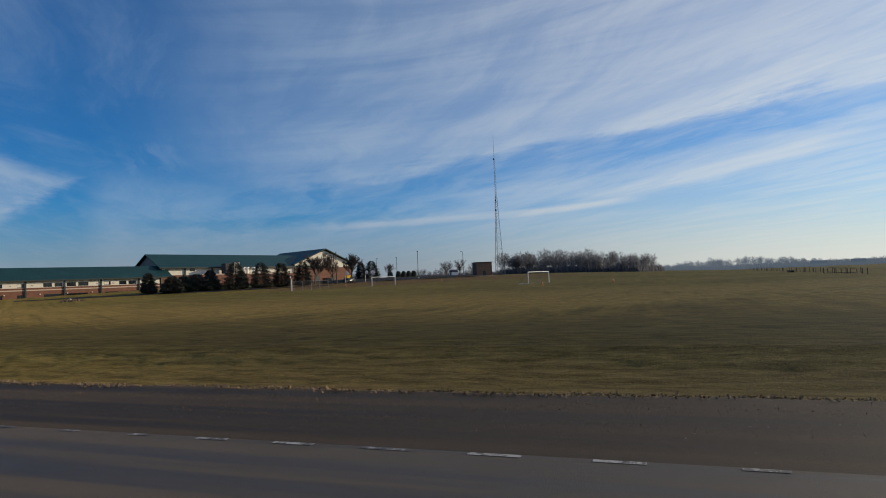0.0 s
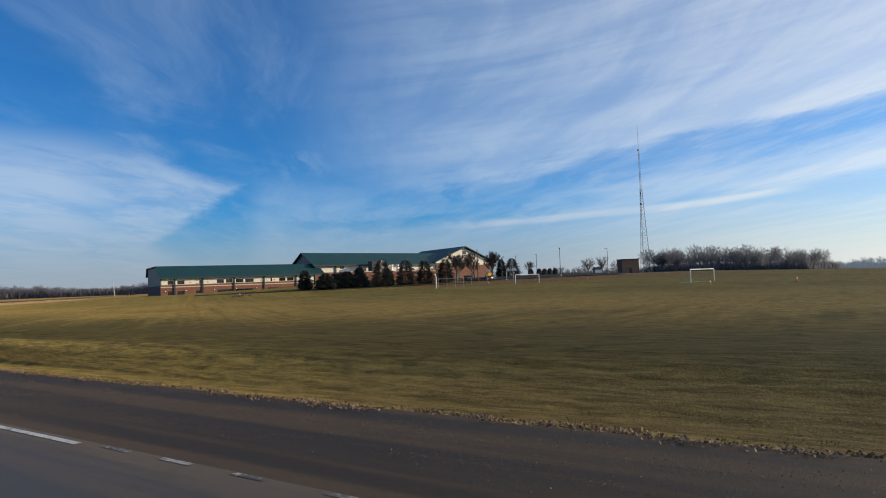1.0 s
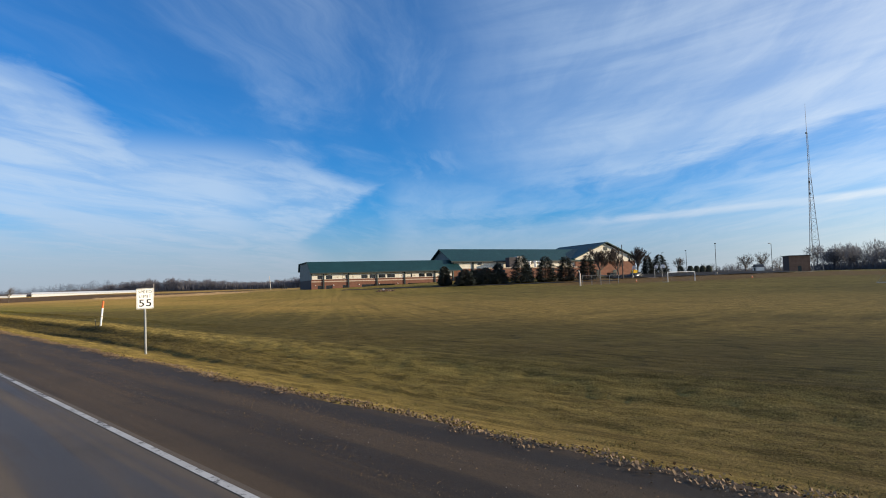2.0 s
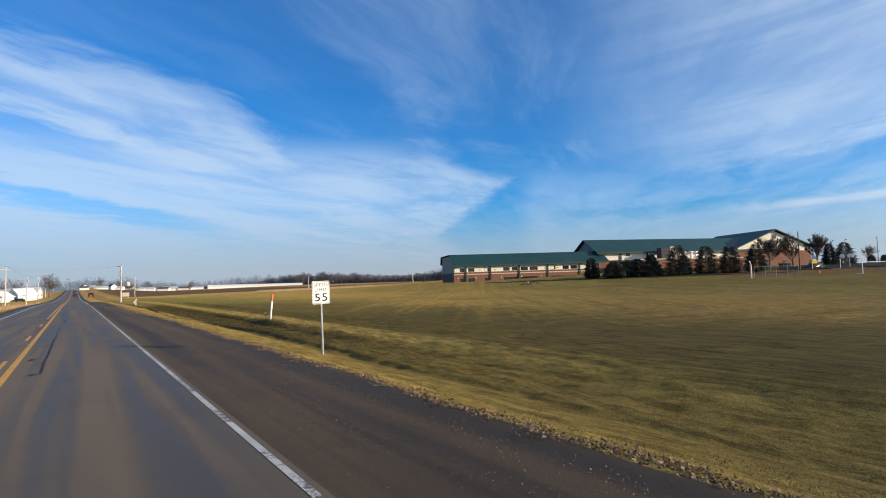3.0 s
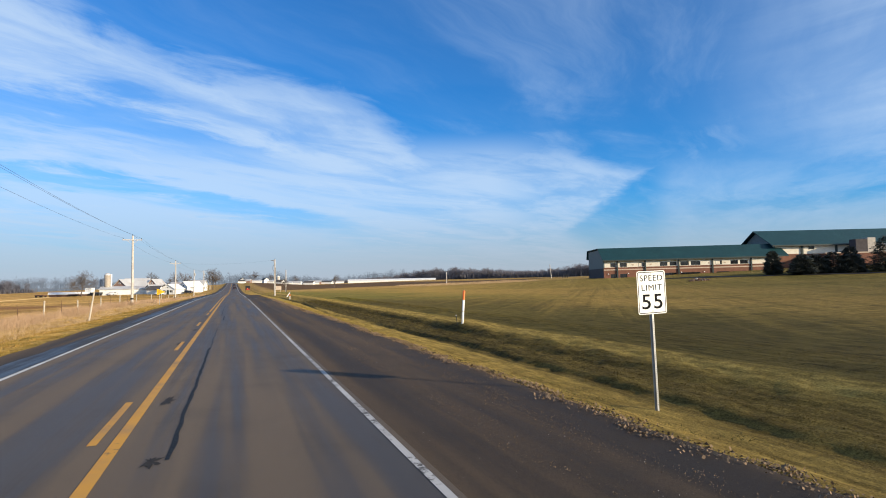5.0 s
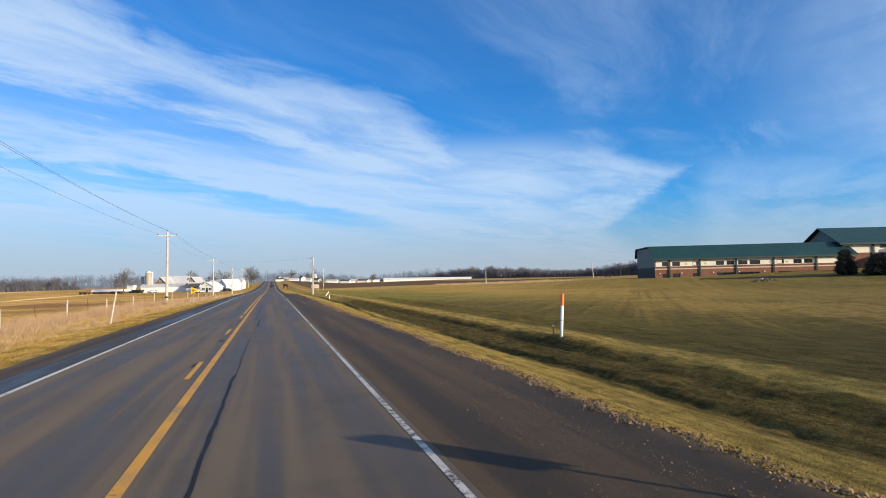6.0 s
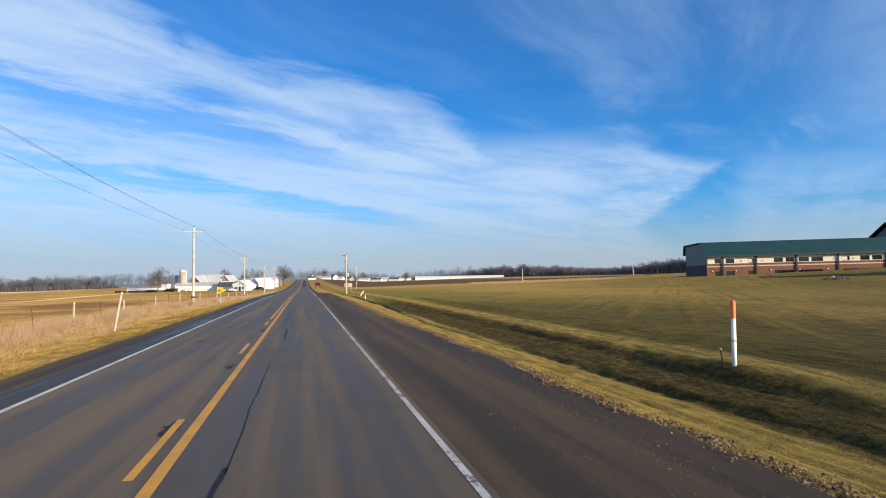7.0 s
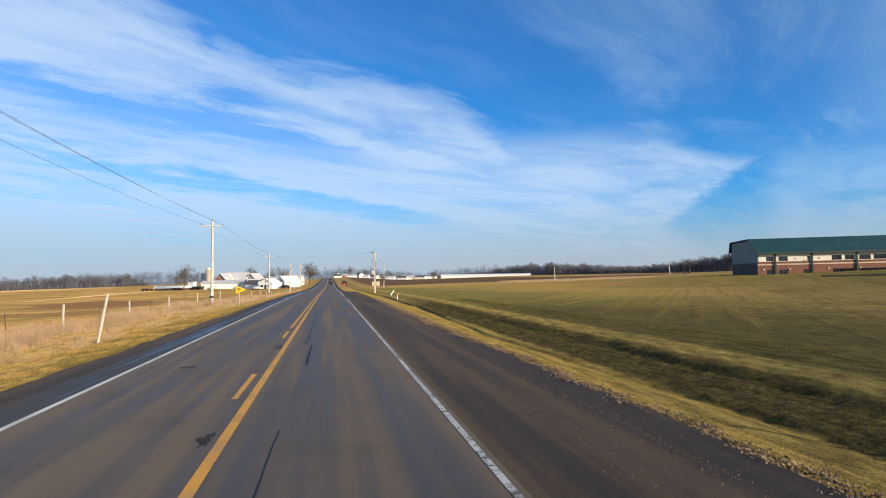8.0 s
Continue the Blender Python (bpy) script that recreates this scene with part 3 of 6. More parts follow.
BARK = material("bark", (0.105, 0.085, 0.068), 0.9, scale=3, spread=0.3)
# darker copy of the twigs: weaker light on the school trees put into colour
TWIG_SHADED = material("shaded_twigs", (0.060, 0.048, 0.043), 0.9, scale=3, spread=0.3)
TWIG = material("twigs", (0.115, 0.092, 0.078), 0.9, scale=3, spread=0.3)
NEEDLES = material("needles", (0.062, 0.074, 0.062), 0.75, spots=(0.085, 0.076, 0.058), scale=1.2, spread=0.5, spec=0.3)
FAR_WOOD = material("winter_wood", (0.15, 0.135, 0.128), 0.95, scale=0.05, spread=0.3)
LEAVES = material("fallen_leaves", (0.21, 0.145, 0.088), 0.85, scale=1.0, spread=0.4)
GRASS_DRY = material("dry_grass", (0.44, 0.31, 0.175), 0.8, spots=(0.27, 0.185, 0.085), scale=0.8, spread=0.3, spec=0.2)
GRASS_GREEN = material("winter_grass", (0.125, 0.112, 0.034), 0.8, spots=(0.26, 0.19, 0.075), scale=0.7, spread=0.35, spec=0.2)
CAR_DARK = material("dark_car_paint", (0.02, 0.024, 0.03), 0.25, spec=0.6, scale=2)
CAR_WHITE = material("white_car_paint", (0.7, 0.7, 0.7), 0.3, spec=0.5, scale=2)
CAR_RED = material("red_paint", (0.30, 0.03, 0.025), 0.45, scale=2)
CAR_YELLOW = material("yellow_paint", (0.72, 0.45, 0.03), 0.45, scale=2)
RUBBER = material("rubber", (0.02, 0.02, 0.02), 0.85, scale=5)
LOT = material("worn_lot_asphalt", (0.034, 0.035, 0.038), 0.95, spots=(0.05, 0.048, 0.046), scale=0.3, spread=0.2, spec=0.05)
GRASS_TALL = material("tall_straw", (0.42, 0.285, 0.175), 0.8, spots=(0.30, 0.19, 0.105), scale=0.5, spread=0.35, spec=0.2)
TRACK = material("dry_track", (0.19, 0.155, 0.055), 0.9, spots=(0.12, 0.10, 0.035), scale=0.8, spread=0.3, spec=0.1)


def haze_glow(name, base, glow, strength):
    """Wooded horizon about a kilometre off, its pale morning air put in as emission."""
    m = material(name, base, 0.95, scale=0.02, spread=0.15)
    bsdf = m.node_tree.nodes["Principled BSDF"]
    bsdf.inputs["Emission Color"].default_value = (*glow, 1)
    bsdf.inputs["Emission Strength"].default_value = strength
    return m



def twiggy(name, base):
    """Massed fine twigs: light passes between them, so both sides are lit alike."""
    m = material(name, base, 0.95, scale=0.02, spread=0.15)
    t = m.node_tree
    bsdf = t.nodes["Principled BSDF"]
    through_light = t.nodes.new("ShaderNodeBsdfTranslucent")
    through_light.inputs["Color"].default_value = (*base, 1)
    mix = t.nodes.new("ShaderNodeMixShader")
    mix.inputs[0].default_value = 0.5
    link(t, bsdf.outputs[0], mix.inputs[1])
    link(t, through_light.outputs[0], mix.inputs[2])
    link(t, mix.outputs[0], t.nodes["Material Output"].inputs["Surface"])
    return m


# horizon woods and far roofs emit a little in place of haze
HAZE_GLOW_WOOD = haze_glow("haze_glow_far_wood", (0.045, 0.045, 0.05), (0.38, 0.48, 0.60), 0.25)
# grey twigs; the blue in both base colours is haze painted in
HAZE_TINT_WOOD = twiggy("haze_tint_winter_wood", (0.150, 0.155, 0.172))
DUSKY_HAZE_WOOD = twiggy("dusky_haze_winter_wood", (0.20, 0.19, 0.205))
HAZE_GLOW_ROOF = haze_glow("haze_glow_far_roof", (0.12, 0.12, 0.13), (0.36, 0.48, 0.58), 0.17)
SIGN_BLACK = material("sign_black", (0.012, 0.012, 0.013), 0.9, scale=6, spec=0.05)

# ---- helpers for meshes ----
def step(v, a, b):
    k = np.clip((np.asarray(v, float) - a) / (b - a), 0, 1)
    return k * k * (3 - 2 * k)


def mesh_ob(name, verts, faces, mats, parent=None, smooth=False):
    me = bpy.data.meshes.new(name)
    me.from_pydata([tuple(map(float, v)) for v in verts], [], faces)
    for mt in (mats if isinstance(mats, (list, tuple)) else [mats]):
        me.materials.append(mt)
    if smooth:
        me.polygons.foreach_set("use_smooth", [True] * len(me.polygons))
    me.update()
    ob = new(name, me)
    if parent:
        ob.parent = parent
    return ob


def part(name, bm, mat, parent=None, label="", smooth=False):
    """One bmesh as one mesh object under a thing or a part."""
    me = bpy.data.meshes.new(name)
    bmesh.ops.recalc_face_normals(bm, faces=bm.faces)
    bm.to_mesh(me)
    bm.free()
    me.materials.append(mat)
    if smooth:
        me.polygons.foreach_set("use_smooth", [True] * len(me.polygons))
    ob = new(name, me)
    if parent:
        ob.parent = parent
    return tagged(ob, label) if label else ob


def thing(name, place, label, category, group="", kind="", turn=0.0):
    ob = new(name)
    ob.empty_display_size = 0.2
    ob.matrix_basis = pose(*place, 0, 0, turn)
    return tagged(ob, label, category, group, kind)


def box(bm, x0, y0, z0, x1, y1, z1, bevel=0.0):
    vs = [bm.verts.new(p) for p in ((x0, y0, z0), (x1, y0, z0), (x1, y1, z0), (x0, y1, z0), (x0, y0, z1), (x1, y0, z1), (x1, y1, z1), (x0, y1, z1))]
    fs = [bm.faces.new([vs[i] for i in q]) for q in ((3, 2, 1, 0), (4, 5, 6, 7), (0, 1, 5, 4), (1, 2, 6, 5), (2, 3, 7, 6), (3, 0, 4, 7))]
    if bevel:
        bmesh.ops.bevel(bm, geom=list({e for f in fs for e in f.edges}), offset=bevel, segments=1, affect="EDGES")
    return bm


def boxed(*a, **k):
    return box(bmesh.new(), *a, **k)


def tube(bm, a, b, ra, rb=None, sides=8, caps=True):
    """A tapered round bar from a to b."""
    a, b = Vector(a), Vector(b)
    rb = ra if rb is None else rb
    ax = (b - a).normalized()
    ux = ax.orthogonal().normalized()
    vx = ax.cross(ux)
    rings = []
    for c, r in ((a, ra), (b, rb)):
        rings.append([bm.verts.new(c + r * (math.cos(2 * math.pi * i / sides) * ux + math.sin(2 * math.pi * i / sides) * vx)) for i in range(sides)])
    for i in range(sides):
        bm.faces.new((rings[0][i], rings[0][(i + 1) % sides], rings[1][(i + 1) % sides], rings[1][i]))
    if caps:
        bm.faces.new(rings[0][::-1])
        bm.faces.new(rings[1])
    return bm


def tubed(*a, **k):
    return tube(bmesh.new(), *a, **k)


def prism(bm, outline, axis, a, b):
    """Extrudes an outline of 2D points along x, y or z from a to b."""
    def at(p, v):
        return {"x": (v, p[0], p[1]), "y": (p[0], v, p[1]), "z": (p[0], p[1], v)}[axis]
    lo, hi = [bm.verts.new(at(p, a)) for p in outline], [bm.verts.new(at(p, b)) for p in outline]
    n = len(outline)
    bm.faces.new(lo[::-1])
    bm.faces.new(hi)
    for i in range(n):
        bm.faces.new((lo[i], lo[(i + 1) % n], hi[(i + 1) % n], hi[i]))
    return bm


def prismed(*a):
    return prism(bmesh.new(), *a)


# ---- the lie of the land ----
def road_z(y):
    y = np.asarray(y, float)
    return -0.7 * step(y, 60, 200) + 0.7 * step(y, 240, 330) + 4.2 * step(y, 300, 700) - 9.0 * step(y, 760, 1400)


def ground_z(x, y):
    x, y = np.asarray(x, float), np.asarray(y, float)
    rz = road_z(y)
    # left: bank, then lower fields
    xs = [-400, -60, -14, -9, -6.5, -5.2, 0, 7.0, 7.4, 8.2, 9.2, 11.0, 12.6, 14.5, 22, 60]
    zs = [-5.0, -1.0, -0.5, -0.40, -0.2, -0.09, -0.06, -0.06, -0.07, -0.21, -0.28, -0.19, 0.13, 0.18, 0.10, 0.15]
    cross = np.interp(x, xs, zs)
    # two old wheel ruts in the swale
    wander = 0.10 * np.sin(y * 0.16) + 0.05 * np.sin(y * 0.61)
    rut_a = np.interp(y, [-45, -20, -6, 4, 12, 18, 30, 60], [8.7, 9.3, 9.75, 9.65, 9.3, 8.95, 8.75, 9.4]) + wander
    rut_b = np.interp(y, [-45, -20, -6, 8, 20, 60], [10.0, 10.4, 10.8, 11.0, 11.2, 10.6]) + wander
    shallow = 0.25 + 0.75 * step(y, -30, 6)
    worn = 0.75 + 0.25 * np.sin(y * 0.23 + 1.0) * np.sin(y * 0.091)
    cross = cross - 0.125 * shallow * worn * np.exp(-((x - rut_a) / np.where(x < rut_a, 0.34, 0.15)) ** 2) - 0.06 * shallow * (1.25 - worn) * np.exp(-((x - rut_b) / 0.20) ** 2)
    cross = cross - 0.035 * np.exp(-((x - 8.1 - wander) / 0.11) ** 2)
    drop = -1.7 * step(y, 70, 220) * step(-x, 6, 13) + (1.35 * step(y, 190, 285) - 0.8 * step(y, 330, 480)) * step(-x, 6, 13)
    slope = 4.2 * step(x, 60, 260) * (0.08 + 0.92 * step(y, -150, 60)) + 0.008 * np.clip(x - 260, 0, 400) * (0.2 + 0.8 * step(y, -150, 60))
    slope = slope * (1 - 0.45 * step(y, 220, 480))
    # the rise on which the school stands
    t = np.clip(((x - 107) * 0.924 + (y - 132) * -0.381) / 110, 0, 1)
    d = np.hypot(x - (107 + t * 101.6), y - (132 - t * 42))
    rise = (1.15 + 1.1 * t) * (1 - step(d, 12, 62)) * (1 - 0.75 * step(t, 0.5, 1.0))
    r = np.hypot(x, y)
    far = 1.2 * step(r, 420, 800) * step(x, 120, 300)
    along = rz * (1 - step(x, 14, 90)) * (1 - 0.5 * step(-x, 40, 200))
    lumps = np.sin(x * 0.71 + 1.3 * np.sin(y * 0.23)) * np.sin(y * 0.37 + 1.1 * np.sin(x * 0.19)) + 0.5 * np.sin(x * 1.9 + y * 0.6) * np.sin(y * 1.1)
    lumps = lumps * (0.018 * step(np.abs(x), 7.5, 10) + 0.05 * step(np.abs(x), 60, 120))
    clumps = np.sin(x * 5.3 + 2.1 * np.sin(y * 1.7)) * np.sin(y * 3.9 + 1.7 * np.sin(x * 2.3)) + 0.7 * np.sin(x * 9.1 - y * 2.2) * np.sin(y * 6.7 + x)
    lumps = lumps + 0.022 * clumps * step(x, 9.0, 9.6) * (1 - step(x, 11.8, 12.6)) + 0.007 * clumps * step(x, 7.4, 7.8) * (1 - step(x, 20, 40))
    # low swell of filled earth at the marker post
    swell = 0.12 * np.exp(-((x - 11.9) / 0.75) ** 2 - ((y - 7.8) / 2.4) ** 2)
    return cross + drop + slope + rise + far + along + lumps + swell


def spaced(*runs):
    out = []
    for a, b, n in runs:
        out += list(np.linspace(a, b, n, endpoint=False))
    return np.array(out + [runs[-1][1]])


gx = spaced((-2600, -400, 14), (-400, -60, 24), (-60, -16, 16), (-16, -5.5, 18), (-5.5, 6.6, 4), (6.6, 15, 84), (15, 60, 60), (60, 320, 110), (320, 700, 30), (700, 3000, 16))
gy = spaced((-2200, -200, 14), (-200, -50, 12), (-50, -32, 30), (-32, 42, 230), (42, 60, 20), (60, 260, 66), (260, 800, 54), (800, 3400, 20))
GX, GY = np.meshgrid(gx, gy)
GZ = ground_z(GX, GY)
nx, ny = len(gx), len(gy)
faces = [(j * nx + i, j * nx + i + 1, (j + 1) * nx + i + 1, (j + 1) * nx + i) for j in range(ny - 1) for i in range(nx - 1)]
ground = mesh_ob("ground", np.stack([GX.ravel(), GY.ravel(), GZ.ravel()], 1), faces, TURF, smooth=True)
tagged(ground, "mown winter lawn, straw verges and ploughed fields", "ground", kind="structure")


def gz(x, y):
    return float(ground_z(x, y))


# ---- road ----
def strip(name, x_of, ys, lift, mat, parent=None, thick=0.0):
    """A ribbon along the road between x_of(y)[0] and x_of(y)[1], lying on its surface."""
    verts, fs = [], []
    for y in ys:
        a, b = x_of(y)
        z = float(road_z(y)) + lift
        verts += [(a, y, z), (b, y, z)]
        if thick:
            verts += [(a - 0.12, y, z - thick), (b + 0.12, y, z - thick)]
    k = 4 if thick else 2
    for i in range(len(ys) - 1):
        p, q = i * k, (i + 1) * k
        fs.append((p, p + 1, q + 1, q))
        if thick:
            fs += [(p + 2, p, q, q + 2), (p + 1, p + 3, q + 3, q + 1)]
    return mesh_ob(name, verts, fs, mat, parent)


ROAD_Y = spaced((-400, -60, 18), (-60, 90, 76), (90, 420, 56), (420, 900, 30), (900, 2600, 12))


def ragged(x, y, amp, seed):
    return x + amp * noise.fractal((y * 0.35, seed, 0.0), 0.8, 2.0, 3)


road = strip("road", lambda y: (ragged(-4.12, y, 0.12, 6.1), 3.74), ROAD_Y, 0.0, ASPHALT, None, 0.12)
tagged(road, "worn two-lane country road of patched grey asphalt", "road", kind="structure")
shoulder_l = strip("shoulder_left", lambda y: (ragged(-5.3, y, 0.22, 1.3), -3.9), ROAD_Y, -0.006, SHOULDER, None, 0.10)
tagged(shoulder_l, "narrow dark asphalt shoulder beside dry grass", "shoulder", kind="structure")
NEAR_Y = spaced((-400, -60, 18), (-60, 66, 120), (66, 420, 90), (420, 2600, 20))


def right_edge(y):
    mouth = 1.3 * math.exp(-((y - 118) / 9.0) ** 4)
    return ragged(7.02 - 0.42 * float(step(y, 17, 32)) - 0.75 * float(step(y, 60, 105)) - 0.95 * float(step(y, 118, 150)), y, 0.14, 4.7) + mouth


shoulder_r = strip("shoulder_right", lambda y: (3.72, right_edge(y)), NEAR_Y, -0.006, SHOULDER, None, 0.10)
tagged(shoulder_r, "wide dark asphalt shoulder strewn with crushed leaves", "shoulder", kind="structure")

LINE_Y = spaced((-28.9, 69, 60), (69, 69.01, 1))
strip("edge_line", lambda y: (3.55, 3.65), LINE_Y[:-1], 0.005, OLD_LINE, road)
strip("edge_line", lambda y: (3.54, 3.66), spaced((88, 420, 60), (420, 900, 20)), 0.005, WHITE_LINE, road)
strip("edge_line", lambda y: (-3.58, -3.46), spaced((-120, 420, 150), (420, 900, 20)), 0.005, WHITE_LINE, road)
strip("centre_line", lambda y: (0.03, 0.19), spaced((-120, 420, 150), (420, 900, 20)), 0.005, YELLOW_LINE, road)
for k in range(-6, 4):
    y0 = -9.2 + 12.19 * k
    if y0 < 30:
        strip("dash", lambda y: (-0.26, -0.14), spaced((y0, y0 + 3.1, 4)), 0.005, YELLOW_LINE, road)
strip("centre_line", lambda y: (-0.27, -0.13), spaced((32.4, 420, 120), (420, 900, 20)), 0.005, YELLOW_LINE, road)
# what is left of the worn edge line before the solid one begins
for k in range(26):
    y0 = -61.0 + 1.24 * k
    strip("edge_line", lambda y: (3.64, 3.72), spaced((y0, y0 + 0.3 + 0.3 * abs(math.sin(k * 2.7)), 3)), 0.005, FADED_LINE, road)
# the edge line swings into a side drive
arc = [(3.6 + 1.5 * (1 - math.cos(a)), 69 + 5.0 * math.sin(a)) for a in np.linspace(0, math.pi / 2, 10)]
verts = []
for i, (ax_, ay_) in enumerate(arc):
    a = (math.pi / 2) * i / 9
    for r in (-0.06, 0.06):
        verts.append((ax_ + r * math.cos(a), ay_ - r * math.sin(a), float(road_z(ay_)) + 0.006))
mesh_ob("edge_line", verts, [(2 * i, 2 * i + 1, 2 * i + 3, 2 * i + 2) for i in range(9)], WHITE_LINE, road)
# sealed strip outside the western line
strip("seal_strip", lambda y: (ragged(-4.40, y, 0.16, 8.8), -3.60), spaced((-120, 120, 160), (120, 420, 60)), 0.003, SEALED, road)
# tarred cracks in the lane
for x0, y0, y1, w, sd in ((0.80, -10.3, 3.2, 0.050, 2.0), (0.84, 3.0, 12.5, 0.016, 2.0), (0.98, 19.6, 24.6, 0.05, 5.0), (0.78, 24.8, 46.0, 0.018, 5.5)):
    strip("tar_seam", lambda y: (ragged(x0, y, 0.05, sd), ragged(x0, y, 0.05, sd) + w * (1.0 + 1.2 * abs(noise.noise((y * 0.9, sd, 0))))), spaced((y0, y1, 60)), 0.004, TAR, road)
for x0, y0, w, l in ((0.66, -10.3, 0.24, 0.55), (-0.16, 12.2, 0.24, 1.1), (-0.26, 5.4, 0.36, 1.3), (-0.06, -12.5, 0.34, 0.5), (0.46, -6.3, 0.22, 0.9), (-0.05, 24.1, 0.42, 1.2), (0.12, 45.2, 0.3, 2.4), (-2.1, 20.0, 0.6, 0.5)):
    bm = bmesh.new()
    pts = []
    for a in np.linspace(0, 2 * math.pi, 56, endpoint=False):
        r = 0.40 * max(0.25, 0.85 + 0.75 * noise.fractal((2.1 * math.cos(a) + x0, 2.1 * math.sin(a) + y0, 0.0), 0.6, 2.1, 5))
        pts.append(bm.verts.new((x0 + w * r * math.cos(a), y0 + l * r * math.sin(a), 0.0045)))
    bm.faces.new(pts)
    part("tar_patch", bm, OLD_TAR, road)

# ---- school ----
U_DEG = -22.4
SCHOOL_O = (106.63, 132.34)


def framed_window(bm_frame, bm_glass, x0, z0, x1, z1, y=0.0, mullions=1):
    """A window in a wall that faces -y: frame proud of the wall, glass set back in it."""
    f = 0.09
    for a in ((x0, z0, x1, z0 + f), (x0, z1 - f, x1, z1), (x0, z0 + f, x0 + f, z1 - f), (x1 - f, z0 + f, x1, z1 - f)):
        box(bm_frame, a[0], y - 0.06, a[1], a[2], y + 0.1, a[3])
    for k in range(1, mullions + 1):
        xm = x0 + (x1 - x0) * k / (mullions + 1)
        box(bm_frame, xm - 0.03, y - 0.04, z0 + f, xm + 0.03, y + 0.1, z1 - f)
    box(bm_glass, x0 + f, y - 0.02, z0 + f, x1 - f, y + 0.04, z1 - f)


def window(name, parent, x0, z0, x1, z1, y=0.0, mullions=1, frame_mat=None):
    bf, bg = bmesh.new(), bmesh.new()
    framed_window(bf, bg, x0, z0, x1, z1, y, mullions)
    w = part(name, bf, frame_mat or TRIM_DARK, parent)
    part("pane", bg, GLASS_DARK, w)
    return w


def school_wing():
    top = thing("school_wing", (*SCHOOL_O, 0.0), "long brick and cream school wing with green metal roof", "school", turn=U_DEG)
    top.matrix_basis = pose(*SCHOOL_O, 0.0, 0, -0.4, U_DEG)
    L, W, z0, zb, ze = 50.0, 22.5, 0.9, 5.05, 7.25
    # front wall: brick below, cream above, with its openings left free
    lows = [(2.0, 3.7), (4.8, 6.9), (10.3, 11.9), (16.8, 21.5), (22.6, 28.5), (33.2, 37.0), (38.0, 42.5)]
    ups = [(2.0, 3.6), (4.8, 6.9), (10.3, 12.0), (16.7, 18.9), (19.6, 21.6), (22.7, 25.2), (25.8, 28.6), (33.0, 34.9), (37.4, 39.6), (40.2, 42.5)]

    def pierced(za, zc, holes, h0, h1):
        bm = bmesh.new()
        box(bm, 0, 0, za, L, 0.35, h0)
        box(bm, 0, 0, h1, L, 0.35, zc)
        x = 0.0
        for a, b in holes:
            box(bm, x, 0, h0, a, 0.35, h1)
            x = b
        box(bm, x, 0, h0, L, 0.35, h1)
        return bm
    part("brick_wall", pierced(z0, zb, lows, 1.75, 3.1), BRICK, top, "red-brown brick lower wall")
    part("upper_wall", pierced(zb, ze, ups, 5.2, 6.35), STUCCO, top, "cream clad upper wall")
    part("stone_band", boxed(0, -0.05, 4.25, L, -0.003, 4.55), BAND, top, "pale stone band")
    part("sill_band", boxed(0, -0.09, 4.93, L, -0.003, 5.1), BRICK, top)
    # the shade on this end is put into its brick colour
    part("end_wall", boxed(-0.003, 0.35, z0, 0.35, W, 4.9), BRICK_DARK_SHADED, top, "brick end wall coloured dark for its shade")
    part("end_cladding", prismed([(0.35, 4.9), (0.35, 7.2), (5.6, 10.75), (22.3, 10.75), (22.3, 4.9)], "x", 0.0, 0.3), GREEN_WALL, top, "grey-green panelled gable")
    part("back_wall", boxed(0.4, W - 0.35, z0, L, W, 10.9), BRICK, top)
    part("far_wall", boxed(L - 0.35, 0.36, z0, L, W - 0.36, ze), BRICK, top)
    part("corner_panel", boxed(-0.06, -0.06, 4.9, 0.25, 0.6, 7.2), GREEN_WALL, top)
    roof = part("roof", prismed([(-1.0, 7.1), (-1.0, 7.3), (5.8, 11.2), (22.6, 11.2), (24.0, 8.2), (23.6, 8.2), (22.4, 10.95), (5.9, 10.95)], "x", -0.45, L + 4), GREEN_ROOF, top, "green standing-seam metal roof")
    for k in range(42):
        x = -0.3 + k * 1.28
        part("seam", prismed([(-0.98, 7.30), (-0.98, 7.316), (5.8, 11.216), (5.8, 11.2)], "x", x, x + 0.05), GREEN_ROOF, roof)
    part("fascia", boxed(-0.47, -1.1, 6.95, L + 2, -1.0, 7.32), TRIM_DARK, top, "dark green fascia")
    part("soffit", boxed(-0.4, -0.99, 7.1, L, -0.01, 7.16), TRIM_DARK, top)
    for x in (4.0, 12.3, 22.15, 32.1, 43.4):
        part("pilaster", boxed(x - 0.21, -0.3, z0, x + 0.21, -0.004, 7.0), TRIM_DARK, top, "dark pilaster")
    for i, (a, b) in enumerate(ups):
        w = window("window", top, a, 5.2, b, 6.35, 0.16, 1)
        if i in (2, 7):
            part("blind", boxed(a + 0.12, 0.10, 5.35, b - 0.5, 0.13, 6.25), STUCCO, w, "pale drawn blind")
    for a, b in lows:
        window("window", top, a, 1.75, b, 3.1, 0.16, max(1, int((b - a) / 1.6)))
    for x in (8.7, 14.0, 31.2, 35.8):
        part("vent", boxed(x - 0.22, -0.07, 5.55, x + 0.22, -0.004, 5.95), BAND, top, "small wall vent")
    for x in (1.35, 7.3, 15.9, 22.9, 29.6):
        part("wall_lamp", boxed(x - 0.14, -0.2, 3.05, x + 0.14, -0.004, 3.3), WHITE_PAINT, top, "small white wall lamp")
    return top


